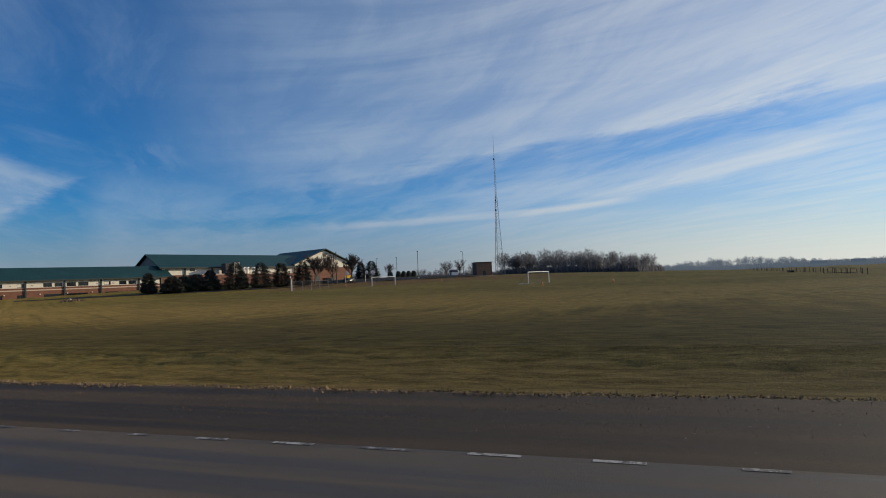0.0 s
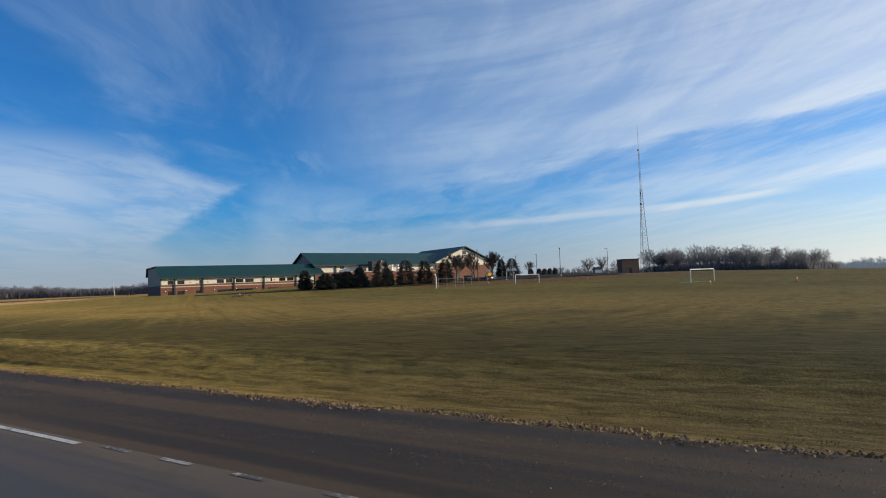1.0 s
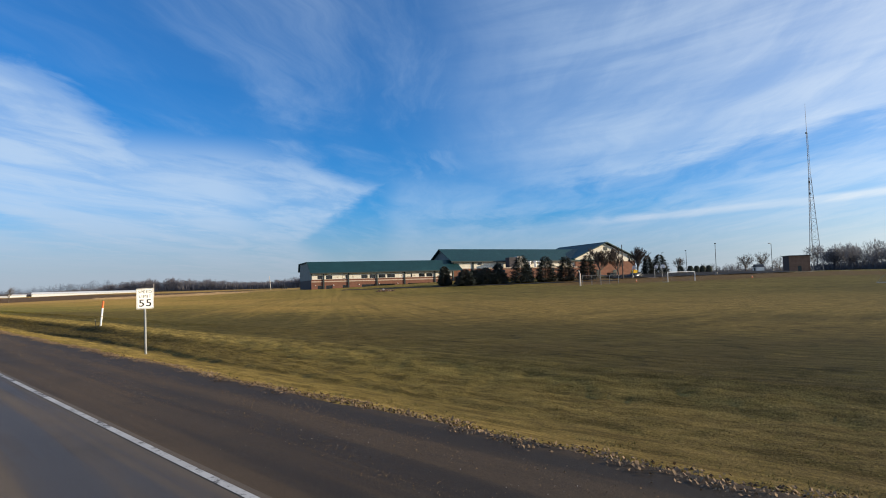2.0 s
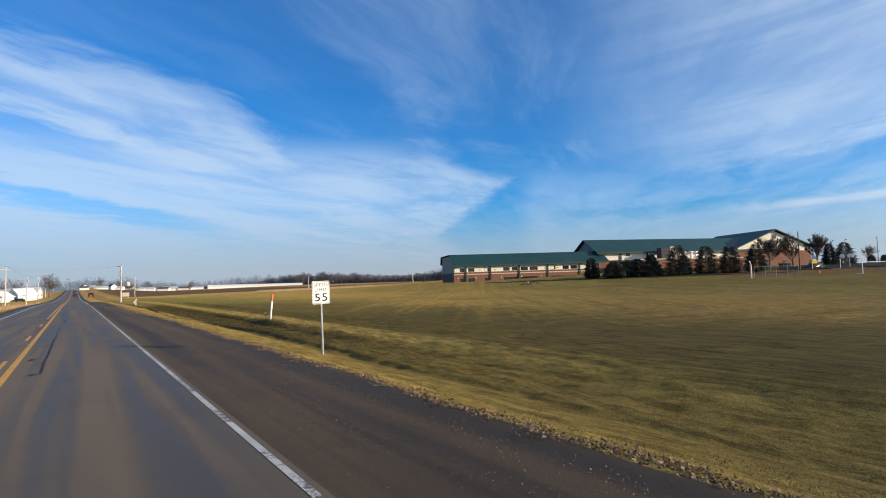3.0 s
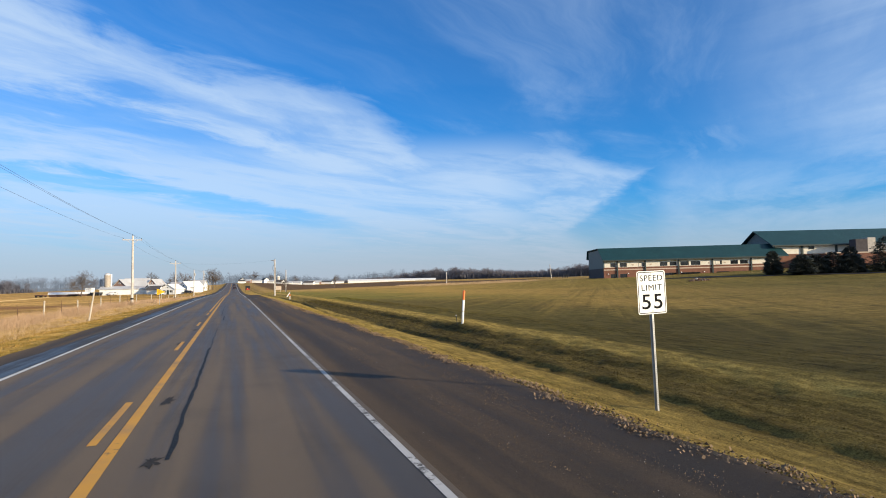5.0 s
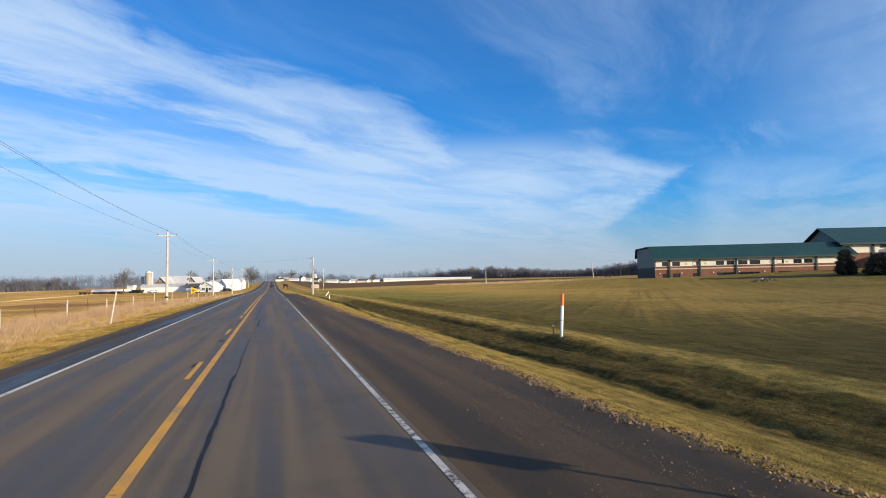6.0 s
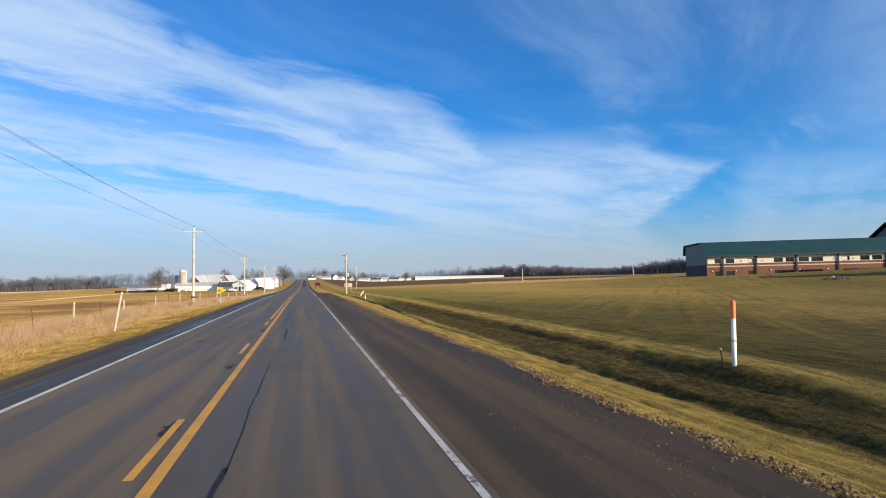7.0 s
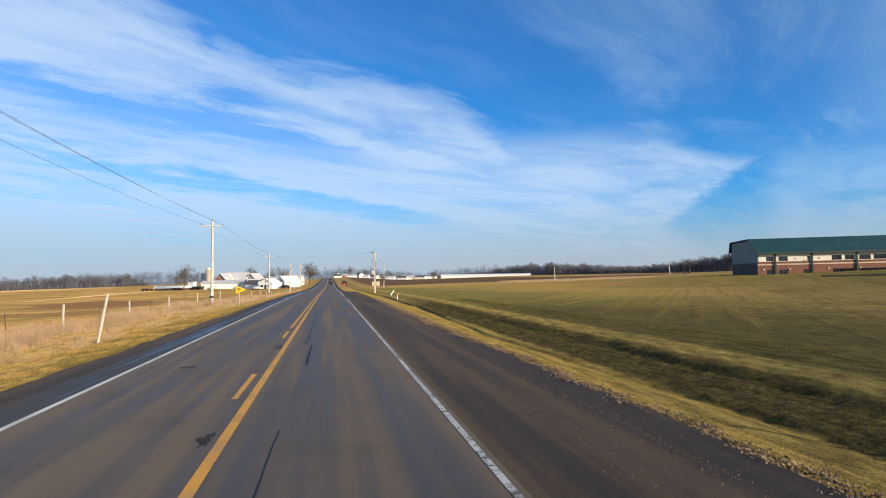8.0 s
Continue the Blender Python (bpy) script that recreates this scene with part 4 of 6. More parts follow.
def school_gym():
    top = thing("school_gym", (*SCHOOL_O, 0.5), "tall school hall with cream gable, brick base and green roof", "school", turn=U_DEG)
    a, b, f, back, z0 = 51.8, 106.0, 3.2, 25.0, 1.5
    part("brick_wall", boxed(a + 0.4, f, z0, b, f + 0.4, 7.7), BRICK, top, "brick wall")
    part("upper_wall", boxed(a + 0.4, f, 7.7, b, f + 0.4, 10.4), STUCCO, top, "cream upper wall")
    part("end_wall", prismed([(f, z0), (f, 10.3), (13.9, 15.0), (24.6, 10.3), (24.6, z0)], "x", a, a + 0.4), GREEN_WALL, top, "grey-green gable end")
    part("back_wall", boxed(a + 0.4, back - 0.4, z0, b, back, 10.4), BRICK, top)
    part("roof", prismed([(f - 1.2, 10.15), (f - 1.2, 10.4), (13.9, 15.6), (26.0, 10.4), (26.0, 10.15), (13.9, 15.3)], "x", a - 1.0, 121), GREEN_ROOF, top, "green standing-seam metal roof")
    part("fascia", boxed(a - 1.0, f - 1.3, 10.0, b, f - 1.2, 10.42), TRIM_DARK, top)
    for x in (60.0, 70.0, 80.0, 91.0):
        part("pilaster", boxed(x - 0.3, f - 0.3, z0, x + 0.3, f - 0.004, 10.1), TRIM_DARK, top)
    window("window", top, 62.0, 9.0, 63.6, 10.0, f - 0.05, 1)
    # low brick annex with plant on its roof
    part("annex_wall", boxed(63.0, -3.6, z0, 104.0, f - 0.35, 7.4), BRICK, top, "flat-roofed brick annex")
    part("parapet", boxed(62.8, -3.8, 7.4, 104.2, f - 0.36, 7.7), BAND, top)
    part("plant_box", boxed(72.4, -2.2, 7.7, 75.8, 0.8, 11.5, 0.06), BRICK_DARK_SHADED, top, "dark roof plant box")
    part("chimney", boxed(75.9, -2.0, 7.7, 78.2, 0.6, 11.9, 0.05), CONCRETE, top, "squat pale masonry chimney")
    for x in (79.8, 81.4, 84.0, 85.8):
        bm = tubed((x, -1.5, 7.7), (x, -1.5, 9.7), 0.45, sides=10)
        tube(bm, (x, -1.5, 9.7), (x, -1.5, 10.1), 0.8, 0.65, sides=10)
        part("roof_vent", bm, WHITE_PAINT, top, "white roof vent")
    # great cross gable
    c, h = 120.2, 15.0
    part("gable_brick", boxed(c - h, f - 0.6, 2.0, c + h, f - 0.2, 9.9), BRICK, top, "brick gable base")
    part("gable_wall", prismed([(c - h, 9.9), (c - h, 11.3), (c, 17.1), (c + h, 11.3), (c + h, 9.9)], "y", f - 0.6, f - 0.2), STUCCO, top, "cream gable wall")
    part("gable_side", boxed(c + h - 0.4, f - 0.18, 2.0, c + h, 34, 11.3), BRICK, top)
    part("gable_side", boxed(c - h, f - 0.18, 2.0, c - h + 0.4, 3.1, 11.3), BRICK, top)
    part("gable_roof", prismed([(c - h - 1.3, 10.85), (c - h - 1.3, 11.15), (c, 17.9), (c + h + 1.3, 11.15), (c + h + 1.3, 10.85), (c, 17.55)], "y", f - 1.8, 36), GREEN_ROOF, top, "green cross-gable roof")
    bm = boxed(c - 0.9, f - 0.72, 14.4, c + 0.9, f - 0.6, 15.9)
    v = part("louvre", bm, TRIM_DARK, top, "dark square gable louvre")
    for k in range(5):
        part("slat", boxed(c - 0.8, f - 0.78, 14.5 + k * 0.28, c + 0.8, f - 0.72, 14.65 + k * 0.28), TRIM_DARK, v)
    for x in (116.4, 124.5):
        part("door", boxed(x - 0.9, f - 0.66, 3.9, x + 0.9, f - 0.6, 6.4), TRIM_DARK, top, "dark double door")
    part("canopy", boxed(108.5, f - 2.2, 7.0, 112.5, f - 0.62, 7.3), TRIM_DARK, top)
    return top


school_wing()
school_gym()

# ---- signs, posts and poles by the road ----
def lettering(text, size, parent, place, mat, squash=1.0, bold=0.012):
    """Raised letters that face -y."""
    cu = bpy.data.curves.new("lettering", "FONT")
    cu.body, cu.size, cu.align_x, cu.align_y, cu.extrude, cu.offset = text, size, "CENTER", "CENTER", 0.0015, bold
    cu.space_character = 1.12
    tmp = bpy.data.objects.new("lettering", cu)
    scene.collection.objects.link(tmp)
    me = bpy.data.meshes.new_from_object(tmp.evaluated_get(bpy.context.evaluated_depsgraph_get()))
    bpy.data.objects.remove(tmp)
    me.materials.append(mat)
    ob = new("lettering", me)
    ob.parent = parent
    ob.matrix_basis = pose(*place, 90, 0, 0) @ Matrix.Diagonal((squash, 1, 1, 1))
    return ob


def rounded(w, h, r, n=5):
    pts = []
    for cx, cy, a0 in ((w / 2 - r, h / 2 - r, 0), (-w / 2 + r, h / 2 - r, 90), (-w / 2 + r, -h / 2 + r, 180), (w / 2 - r, -h / 2 + r, 270)):
        pts += [(cx + r * math.cos(radians(a0 + 90 * k / n)), cy + r * math.sin(radians(a0 + 90 * k / n))) for k in range(n + 1)]
    return pts


def speed_sign():
    x, y = 8.585, -9.69
    z = gz(x, y)
    top = thing("speed_limit_sign", (x, y, z), "white speed limit sign on a galvanised steel post in the verge", "road sign")
    top.matrix_basis = pose(x + 0.04, y, z, 0, -1.5, 0)
    h = 2.22 - z
    # U-channel post with punched holes
    bm = prismed([(-0.018, 0.0), (0.018, 0.0), (0.022, 0.033), (0.04, 0.033), (0.04, 0.045), (0.014, 0.045), (0.012, 0.009), (-0.012, 0.009), (-0.014, 0.045), (-0.04, 0.045), (-0.04, 0.033), (-0.022, 0.033)], "z", -0.4, h - 0.05)
    post = part("post", bm, STEEL, top, "galvanised U-channel post")
    for k in range(60):
        zz = 0.1 + k * 0.0254 * 1.5
        if zz < h - 0.85:
            part("hole", boxed(-0.006, -0.0012, zz, 0.006, -0.0006, zz + 0.016), BLACK, post)
    zc = h - 0.381
    pl = [(p[0], p[1] + zc) for p in rounded(0.61, 0.762, 0.04)]
    plate = part("plate", prismed(pl, "y", -0.006, -0.002), SIGN_WHITE, top, "white reflective plate with black border")
    bm = bmesh.new()
    o = [bm.verts.new((p[0], -0.0066, p[1] + zc)) for p in rounded(0.580, 0.732, 0.036)]
    i = [bm.verts.new((p[0], -0.0066, p[1] + zc)) for p in rounded(0.552, 0.704, 0.026)]
    for k in range(len(o)):
        j = (k + 1) % len(o)
        bm.faces.new((o[k], o[j], i[j], i[k]))
    part("border", bm, SIGN_BLACK, plate)
    lettering("SPEED", 0.150, plate, (0, -0.0075, zc + 0.25), SIGN_BLACK, 1.12, 0.0)
    lettering("LIMIT", 0.150, plate, (0, -0.0075, zc + 0.08), SIGN_BLACK, 1.15, 0.0)
    lettering("55", 0.37, plate, (0, -0.0075, zc - 0.175), SIGN_BLACK, 1.22, 0.003)
    for dz in (0.33, -0.33):
        part("bolt", tubed((0, -0.014, zc + dz), (0, -0.006, zc + dz), 0.012, sides=6), STEEL, plate)


speed_sign()


def marker_post():
    x, y = 11.755, 7.665
    z = gz(x, y)
    top = thing("marker_post", (x, y, z), "white pipeline marker post with an orange domed top", "marker post")
    top.matrix_basis = pose(x, y, z, -8.0, 7.5, 0)
    h, r = 1.66 - z, 0.055
    part("shaft", tubed((0, 0, -0.2), (0, 0, h - 0.46), r, sides=16), WHITE_PAINT, top, "white tube", True)
    bm = bmesh.new()
    prev = None
    for rr, zz in ((r + 0.003, h - 0.46), (r + 0.003, h - 0.05), (r * 0.9, h - 0.02), (r * 0.55, h - 0.004), (0.004, h)):
        ring = [bm.verts.new((rr * math.cos(2 * math.pi * k / 16), rr * math.sin(2 * math.pi * k / 16), zz)) for k in range(16)]
        if prev:
            for k in range(16):
                bm.faces.new((prev[k], prev[(k + 1) % 16], ring[(k + 1) % 16], ring[k]))
        prev = ring
    part("cap", bm, ORANGE, top, "orange cap", True)
    part("decal", tubed((0, 0, 0.55), (0, 0, 0.60), r + 0.0015, sides=16, caps=False), BAND, top)
    st = thing("test_stub", (x - 0.22, y + 0.12, gz(x - 0.22, y + 0.12)), "short black valve stub tilted in the grass", "stub")
    part("stub_rod", tubed((0.03, 0, -0.1), (-0.05, 0.0, 0.44), 0.022, 0.018, sides=8), BLACK, st)
    part("stub_cap", tubed((-0.05, 0, 0.44), (-0.056, 0, 0.49), 0.025, sides=8), STEEL, st)


marker_post()


def leaning_post():
    x, y = -8.465, 31.54
    z = gz(x, y)
    top = thing("leaning_post", (x, y, z), "weathered white wooden post leaning over the verge", "post")
    bm = tubed((-0.03, -0.03, -0.3), (0.235, 0.45, 1.80 - z), 0.062, 0.055, sides=10)
    part("shaft", bm, FENCE_WOOD, top)


leaning_post()


def pennant_sign():
    x, y = -7.41, 65.7
    z = gz(x, y)
    top = thing("pennant_sign", (x, y, z), "yellow pennant-shaped warning sign on a thin post", "road sign")
    part("post", tubed((0, 0, -0.2), (0, 0, 1.9), 0.03, sides=8), STEEL, top, "thin steel post")
    out = [(-0.33, 1.30), (-0.33, 2.02), (-0.28, 2.06), (0.62, 1.70), (0.62, 1.62), (-0.28, 1.26)]
    plate = part("plate", prismed(out, "y", -0.045, -0.038), SIGN_YELLOW, top, "yellow pennant plate")
    for zz, a, b in ((1.80, -0.22, 0.05), (1.66, -0.22, 0.22), (1.52, -0.22, 0.02)):
        part("text_bar", boxed(a, -0.049, zz - 0.035, b, -0.046, zz + 0.035), BLACK, plate)


pennant_sign()


def utility_pole(x, y, h, arm=True, band=True, transformer=False, label="tall weathered wooden utility pole with a crossarm", wood=None):
    z = gz(x, y)
    top = thing("utility_pole", (x, y, z), label, "utility pole", "utility poles along the road")
    bm = bmesh.new()
    last = None
    for k in range(9):
        f = k / 8
        c = Vector((0.05 * math.sin(f * 2.1 + x), 0.03 * math.sin(f * 3.0), -0.5 + f * (h + 0.5)))
        r = 0.20 - 0.075 * f
        ring = [bm.verts.new(c + Vector((r * math.cos(2 * math.pi * i / 12), r * math.sin(2 * math.pi * i / 12), 0))) for i in range(12)]
        if last:
            for i in range(12):
                bm.faces.new((last[i], last[(i + 1) % 12], ring[(i + 1) % 12], ring[i]))
        last = ring
    bm.faces.new(last)
    part("shaft", bm, wood or POLE_WOOD, top, "", True)
    part("pin", tubed((0.02, 0, h), (0.02, 0, h + 0.22), 0.03, 0.05, sides=8), TRIM_DARK, top, "top insulator")
    if band:
        part("band", tubed((0.0, 0, 0.75), (0.0, 0, 1.0), 0.215, sides=12, caps=False), BLACK, top, "black band")
    if arm:
        za = h - 0.62
        part("crossarm", boxed(-1.3, -0.2, za - 0.06, 1.3, -0.09, za + 0.06, 0.01), POLE_WOOD, top, "wooden crossarm")
        for s in (-1, 1):
            part("brace", tubed((s * 0.75, -0.16, za - 0.05), (s * 0.03, -0.14, za - 0.62), 0.022, sides=6), POLE_WOOD, top)
            part("insulator", tubed((s * 1.2, -0.145, za + 0.06), (s * 1.2, -0.145, za + 0.26), 0.025, 0.05, sides=8), TRIM_DARK, top)
    if transformer:
        t = part("transformer", tubed((0.35, -0.05, h - 2.3), (0.35, -0.05, h - 1.4), 0.22, sides=14), STEEL, top, "grey transformer can")
        part("lid", tubed((0.35, -0.05, h - 1.4), (0.35, -0.05, h - 1.32), 0.24, 0.1, sides=14), STEEL, t)
    return top


POLES = [(-12.5, 11.5, 10.6), (-12.5, 78.75, 10.15), (-12.4, 146.0, 10.3), (-12.5, 222.0, 10.6), (-12.2, 292.0, 10.4), (-12.0, 366.0, 10.4)]
for k, (x, y, h) in enumerate(POLES):
    utility_pole(x, y, h, k != 3, k < 3, k in (3, 4), "tall weathered wooden utility pole with a crossarm" if k != 3 else "tall weathered wooden utility pole with a transformer")


def wire(a, b, sag, r=0.008, group="overhead wires along the road"):
    a, b = Vector(a), Vector(b)
    cu = bpy.data.curves.new("overhead_wire", "CURVE")
    cu.dimensions, cu.bevel_depth, cu.bevel_resolution = "3D", r, 1
    sp = cu.splines.new("POLY")
    sp.points.add(24)
    for i in range(25):
        f = i / 24
        p = a.lerp(b, f) - Vector((0, 0, 4 * sag * f * (1 - f)))
        sp.points[i].co = (*p, 1)
    cu.materials.append(WIRE)
    ob = new("overhead_wire", cu)
    return tagged(ob, "thin dark overhead wire between utility poles", "wire", group)


def pole_head(k, dx, dz):
    x, y, h = POLES[k]
    return (x + dx, y - 0.15 * (abs(dx) > 0.3), gz(x, y) + h + dz)


for k in range(len(POLES) - 1):
    for dx, dz, sag in ((0.02, 0.2, 0.45), (-1.2, -0.36, 0.5), (1.2, -0.36, 0.5)):
        wire(pole_head(k, dx, dz), pole_head(k + 1, dx, dz), sag, 0.009)


def service_pole():
    x, y, h = 10.4, 119.9, 8.2
    top = utility_pole(x, y, h, False, False, False, "wooden service pole with a riser cable and drooping loop")
    part("riser", tubed((0.16, -0.05, 0.2), (0.13, -0.04, h * 0.78), 0.05, sides=6), WIRE, top, "dark riser pipe")
    bm = bmesh.new()
    pts = [(0.1, -0.06, h * 0.66), (-0.30, -0.06, h * 0.68), (-0.52, -0.06, h * 0.74), (-0.40, -0.06, h * 0.82), (-0.05, -0.06, h * 0.86), (-0.35, -0.06, h * 0.97), (-0.9, -0.06, h * 0.965)]
    for a, b in zip(pts, pts[1:]):
        tube(bm, a, b, 0.04, sides=5)
    part("cable_loop", bm, WIRE, top, "drooping black cable")
    part("head", boxed(-0.75, -0.08, h - 0.28, 0.1, 0.02, h - 0.16), WIRE, top)
    wire((x - 0.6, y, gz(x, y) + h - 0.2), pole_head(2, 0.1, -0.5), 0.6, 0.008)
    utility_pole(18.6, 192.0, 7.4, False, False, False, "plain wooden utility pole in the field")
    utility_pole(90.9, 228.0, 5.6, False, False, False, "short plain wooden pole in dry grass")


service_pole()


def notice_board():
    x, y = 14.2, 167.5
    z = gz(x, y)
    top = thing("notice_board", (x, y, z), "low pale board on two posts beside the field", "sign board", turn=-8)
    for s in (-0.8, 0.8):
        part("post", boxed(s - 0.05, -0.05, -0.2, s + 0.05, 0.05, 1.9), FENCE_WOOD, top)
    part("board", boxed(-1.1, -0.09, 0.75, 1.1, -0.05, 1.9), BAND, top)
    b = thing("leaning_board", (10.9, 94.5, gz(10.9, 94.5)), "white board leaning steeply in the grass", "board")
    bm = boxed(-0.07, -0.03, -0.2, 0.07, 0.03, 0.98, 0.01)
    bmesh.ops.rotate(bm, verts=bm.verts, matrix=Matrix.Rotation(radians(34), 3, "Y"))
    part("plank", bm, WHITE_PAINT, b)
    m = thing("short_marker", (9.7, 74.5, gz(9.7, 74.5)), "short white marker post with an orange band", "marker post")
    part("shaft", tubed((0, 0, -0.1), (0, 0, 0.75), 0.06, sides=10), WHITE_PAINT, m)
    part("band", tubed((0, 0, 0.5), (0, 0, 0.75), 0.064, sides=10), ORANGE, m)


notice_board()


# ---- fence on the left ----
def fence():
    rng = random.Random(5)
    top = thing("fence", (-14.0, 35.0, gz(-14, 35)), "old field fence of mixed posts with rusty wire", "fence")
    heads, y, k = [], 5.8, 0
    while y < 215:
        x = -14.0 + 2.0 * float(step(y, 70, 120)) + rng.uniform(-0.06, 0.06)
        z = gz(x, y)
        base = Vector((x + 14.0, y - 35.0, z - gz(-14, 35)))
        tilt = Vector((rng.uniform(-0.08, 0.08), rng.uniform(-0.06, 0.06), 0))
        if k % 2 == 0:
            h = rng.uniform(1.3, 1.55)
            part("wooden_post", tubed(base - Vector((0, 0, 0.3)), base + tilt + Vector((0, 0, h)), 0.075, 0.065, sides=8), FENCE_WOOD, top, "grey split wooden post")
        else:
            h = rng.uniform(1.3, 1.5)
            part("steel_post", tubed(base - Vector((0, 0, 0.3)), base + tilt * 2 + Vector((0, 0, h)), 0.024, sides=6), RUST, top, "thin rusty steel post")
        heads.append((base + tilt, h))
        y += 5.95 + rng.uniform(-0.08, 0.08)
        k += 1
    for f in (0.35, 0.65, 0.92):
        bm = bmesh.new()
        for (a, ha), (b, hb) in zip(heads, heads[1:]):
            tube(bm, a + Vector((0.05, 0, ha * f)), b + Vector((0.05, 0, hb * f)), 0.006, sides=3, caps=False)
        part("fence_wire", bm, RUST, top)


fence()

# ---- school grounds ----
def draped(name, a, b, width, mat, label, category, lift=0.03, n=40, m=4, tilt=0.0):
    """A flat ribbon from a to b that lies on the ground."""
    a, b = Vector((*a, 0)), Vector((*b, 0))
    side = Vector((-(b - a).y, (b - a).x, 0)).normalized() * width / 2
    vs, fs = [], []
    for i in range(n + 1):
        c = a.lerp(b, i / n)
        for j in range(m + 1):
            p = c + side * (2 * j / m - 1)
            vs.append((p.x, p.y, gz(p.x, p.y) + lift + 0.12 + tilt * j / m))
    for i in range(n):
        for j in range(m):
            q = i * (m + 1) + j
            fs.append((q, q + 1, q + m + 2, q + m + 1))
    return tagged(mesh_ob(name, vs, fs, mat), label, category, kind="structure")


draped("parking_lot", (176, 66), (226, 24.5), 20, LOT, "dark asphalt parking lot behind the playing field", "parking lot", 0.14, 60, 12, tilt=0.45)
draped("service_drive", (100, 106), (160, 52), 4.5, LOT, "narrow asphalt drive below the school", "drive", -0.05)
draped("lot_kerb", (168.4, 57.5), (228.4, 7.5), 0.5, CONCRETE, "pale concrete kerb along the parking lot", "kerb", 0.06)
for off in (0.0, 1.3):
    draped("mown_track", (38 + off * 0.5, -50.2 + off), (90 + off * 0.5, -80.8 + off), 0.30, TRACK, "pale straw-coloured wheel track across the lawn", "track", -0.09)


def lamp_post(x, y, h, heads=1, turn=0):
    top = thing("lamp_post", (x, y, gz(x, y)), "tall dark parking lot lamp post on a concrete base", "street lamp", "parking lot lamps", turn=turn)
    part("base", tubed((0, 0, -0.3), (0, 0, 0.9), 0.32, sides=12), CONCRETE, top, "round concrete base")
    part("pole", tubed((0, 0, 0.9), (0, 0, h), 0.11, 0.08, sides=8), TRIM_DARK, top)
    for s in ((1,) if heads == 1 else (-1, 1)):
        part("arm", tubed((0, 0, h - 0.1), (s * 0.6, 0, h), 0.05, sides=6), TRIM_DARK, top)
        part("lamp_head", boxed(s * 0.9 - 0.4, -0.25, h - 0.06, s * 0.9 + 0.4, 0.25, h + 0.14, 0.03), TRIM_DARK, top)


for x, y, h, n, t in ((240.6, 65.0, 9.5, 1, 30), (200.4, 38.9, 10.3, 2, 20), (229.7, 30.4, 10.2, 1, 160), (244.1, 76.7, 9.5, 1, 0)):
    lamp_post(x, y, h, n, t)
utility_pole(171.4, 56.7, 10.6, False, False, False, "dark wooden pole in front of the school gable", BARK)


def backboard(x, y, turn):
    top = thing("basketball_hoop", (x, y, gz(x, y)), "basketball hoop with a white rounded backboard", "basketball hoop", "basketball hoops", turn=turn)
    part("pole", tubed((0, 0.6, -0.2), (0, 0.6, 2.9), 0.09, sides=8), STEEL, top)
    part("arm", tubed((0, 0.6, 2.85), (0, 0.05, 3.3), 0.06, sides=6), STEEL, top)
    fan = [(-0.85, 2.9), (0.85, 2.9), (0.95, 3.3), (0.75, 3.75), (0.35, 4.0), (-0.35, 4.0), (-0.75, 3.75), (-0.95, 3.3)]
    part("backboard", prismed(fan, "y", -0.03, 0.03), WHITE_PAINT, top, "white fan-shaped backboard")
    bm = bmesh.new()
    ring = [(0.23 * math.cos(a), -0.3 + 0.23 * math.sin(a), 3.05) for a in np.linspace(0, 2 * math.pi, 13)]
    for a, b in zip(ring, ring[1:]):
        tube(bm, a, b, 0.012, sides=4)
    part("rim", bm, ORANGE, top)


for x, y, t in ((173.0, 53.7, 62), (179.5, 49.6, 60), (183.1, 49.0, 80)):
    backboard(x, y, t)


def soccer_goal(ax_, ay_, bx_, by_):
    """Full-size goal with its mouth between two posts and a frame behind."""
    top = thing("soccer_goal", (ax_, ay_, gz(ax_, ay_)), "white tubular soccer goal with a sagging net on the lawn", "soccer goal", "soccer goals",
                turn=math.degrees(math.atan2(by_ - ay_, bx_ - ax_)))
    w, h, d, r = math.hypot(bx_ - ax_, by_ - ay_), 2.44, 2.6, 0.085
    for x in (0, w):
        part("post", tubed((x, 0, -0.1), (x, 0, h), r, sides=8), WHITE_PAINT, top)
        part("base_bar", tubed((x, 0, 0.05), (x, d, 0.05), 0.05, sides=6), WHITE_PAINT, top)
        part("stay", tubed((x, 0.05, h), (x, d, 0.08), 0.025, sides=6), STEEL, top)
    part("crossbar", tubed((0, 0, h), (w, 0, h), r, sides=8), WHITE_PAINT, top)
    part("rear_bar", tubed((0, d, 0.05), (w, d, 0.05), 0.05, sides=6), WHITE_PAINT, top)
    bm = bmesh.new()
    for i in range(19):
        x = w * i / 18
        tube(bm, (x, 0.05, h), (x, d, 0.08), 0.006, sides=3, caps=False)
    for j in range(1, 8):
        f = j / 8
        tube(bm, (0, d * f, h * (1 - f)), (w, d * f, h * (1 - f) - 0.05), 0.006, sides=3, caps=False)
    part("net", bm, STEEL, top, "pale net")


soccer_goal(118.0, -18.0, 124.6, -21.2)
soccer_goal(141.6, 29.2, 147.8, 25.1)


def cone(x, y):
    top = thing("field_cone", (x, y, gz(x, y)), "orange plastic field cone on the lawn", "cone", "cones on the playing field")
    part("base", boxed(-0.22, -0.22, 0.0, 0.22, 0.22, 0.05, 0.02), ORANGE, top)
    part("body", tubed((0, 0, 0.04), (0, 0, 0.72), 0.15, 0.04, sides=12), ORANGE, top)
    part("collar", tubed((0, 0, 0.4), (0, 0, 0.53), 0.1, 0.08, sides=12), WHITE_PAINT, top, "pale collar")


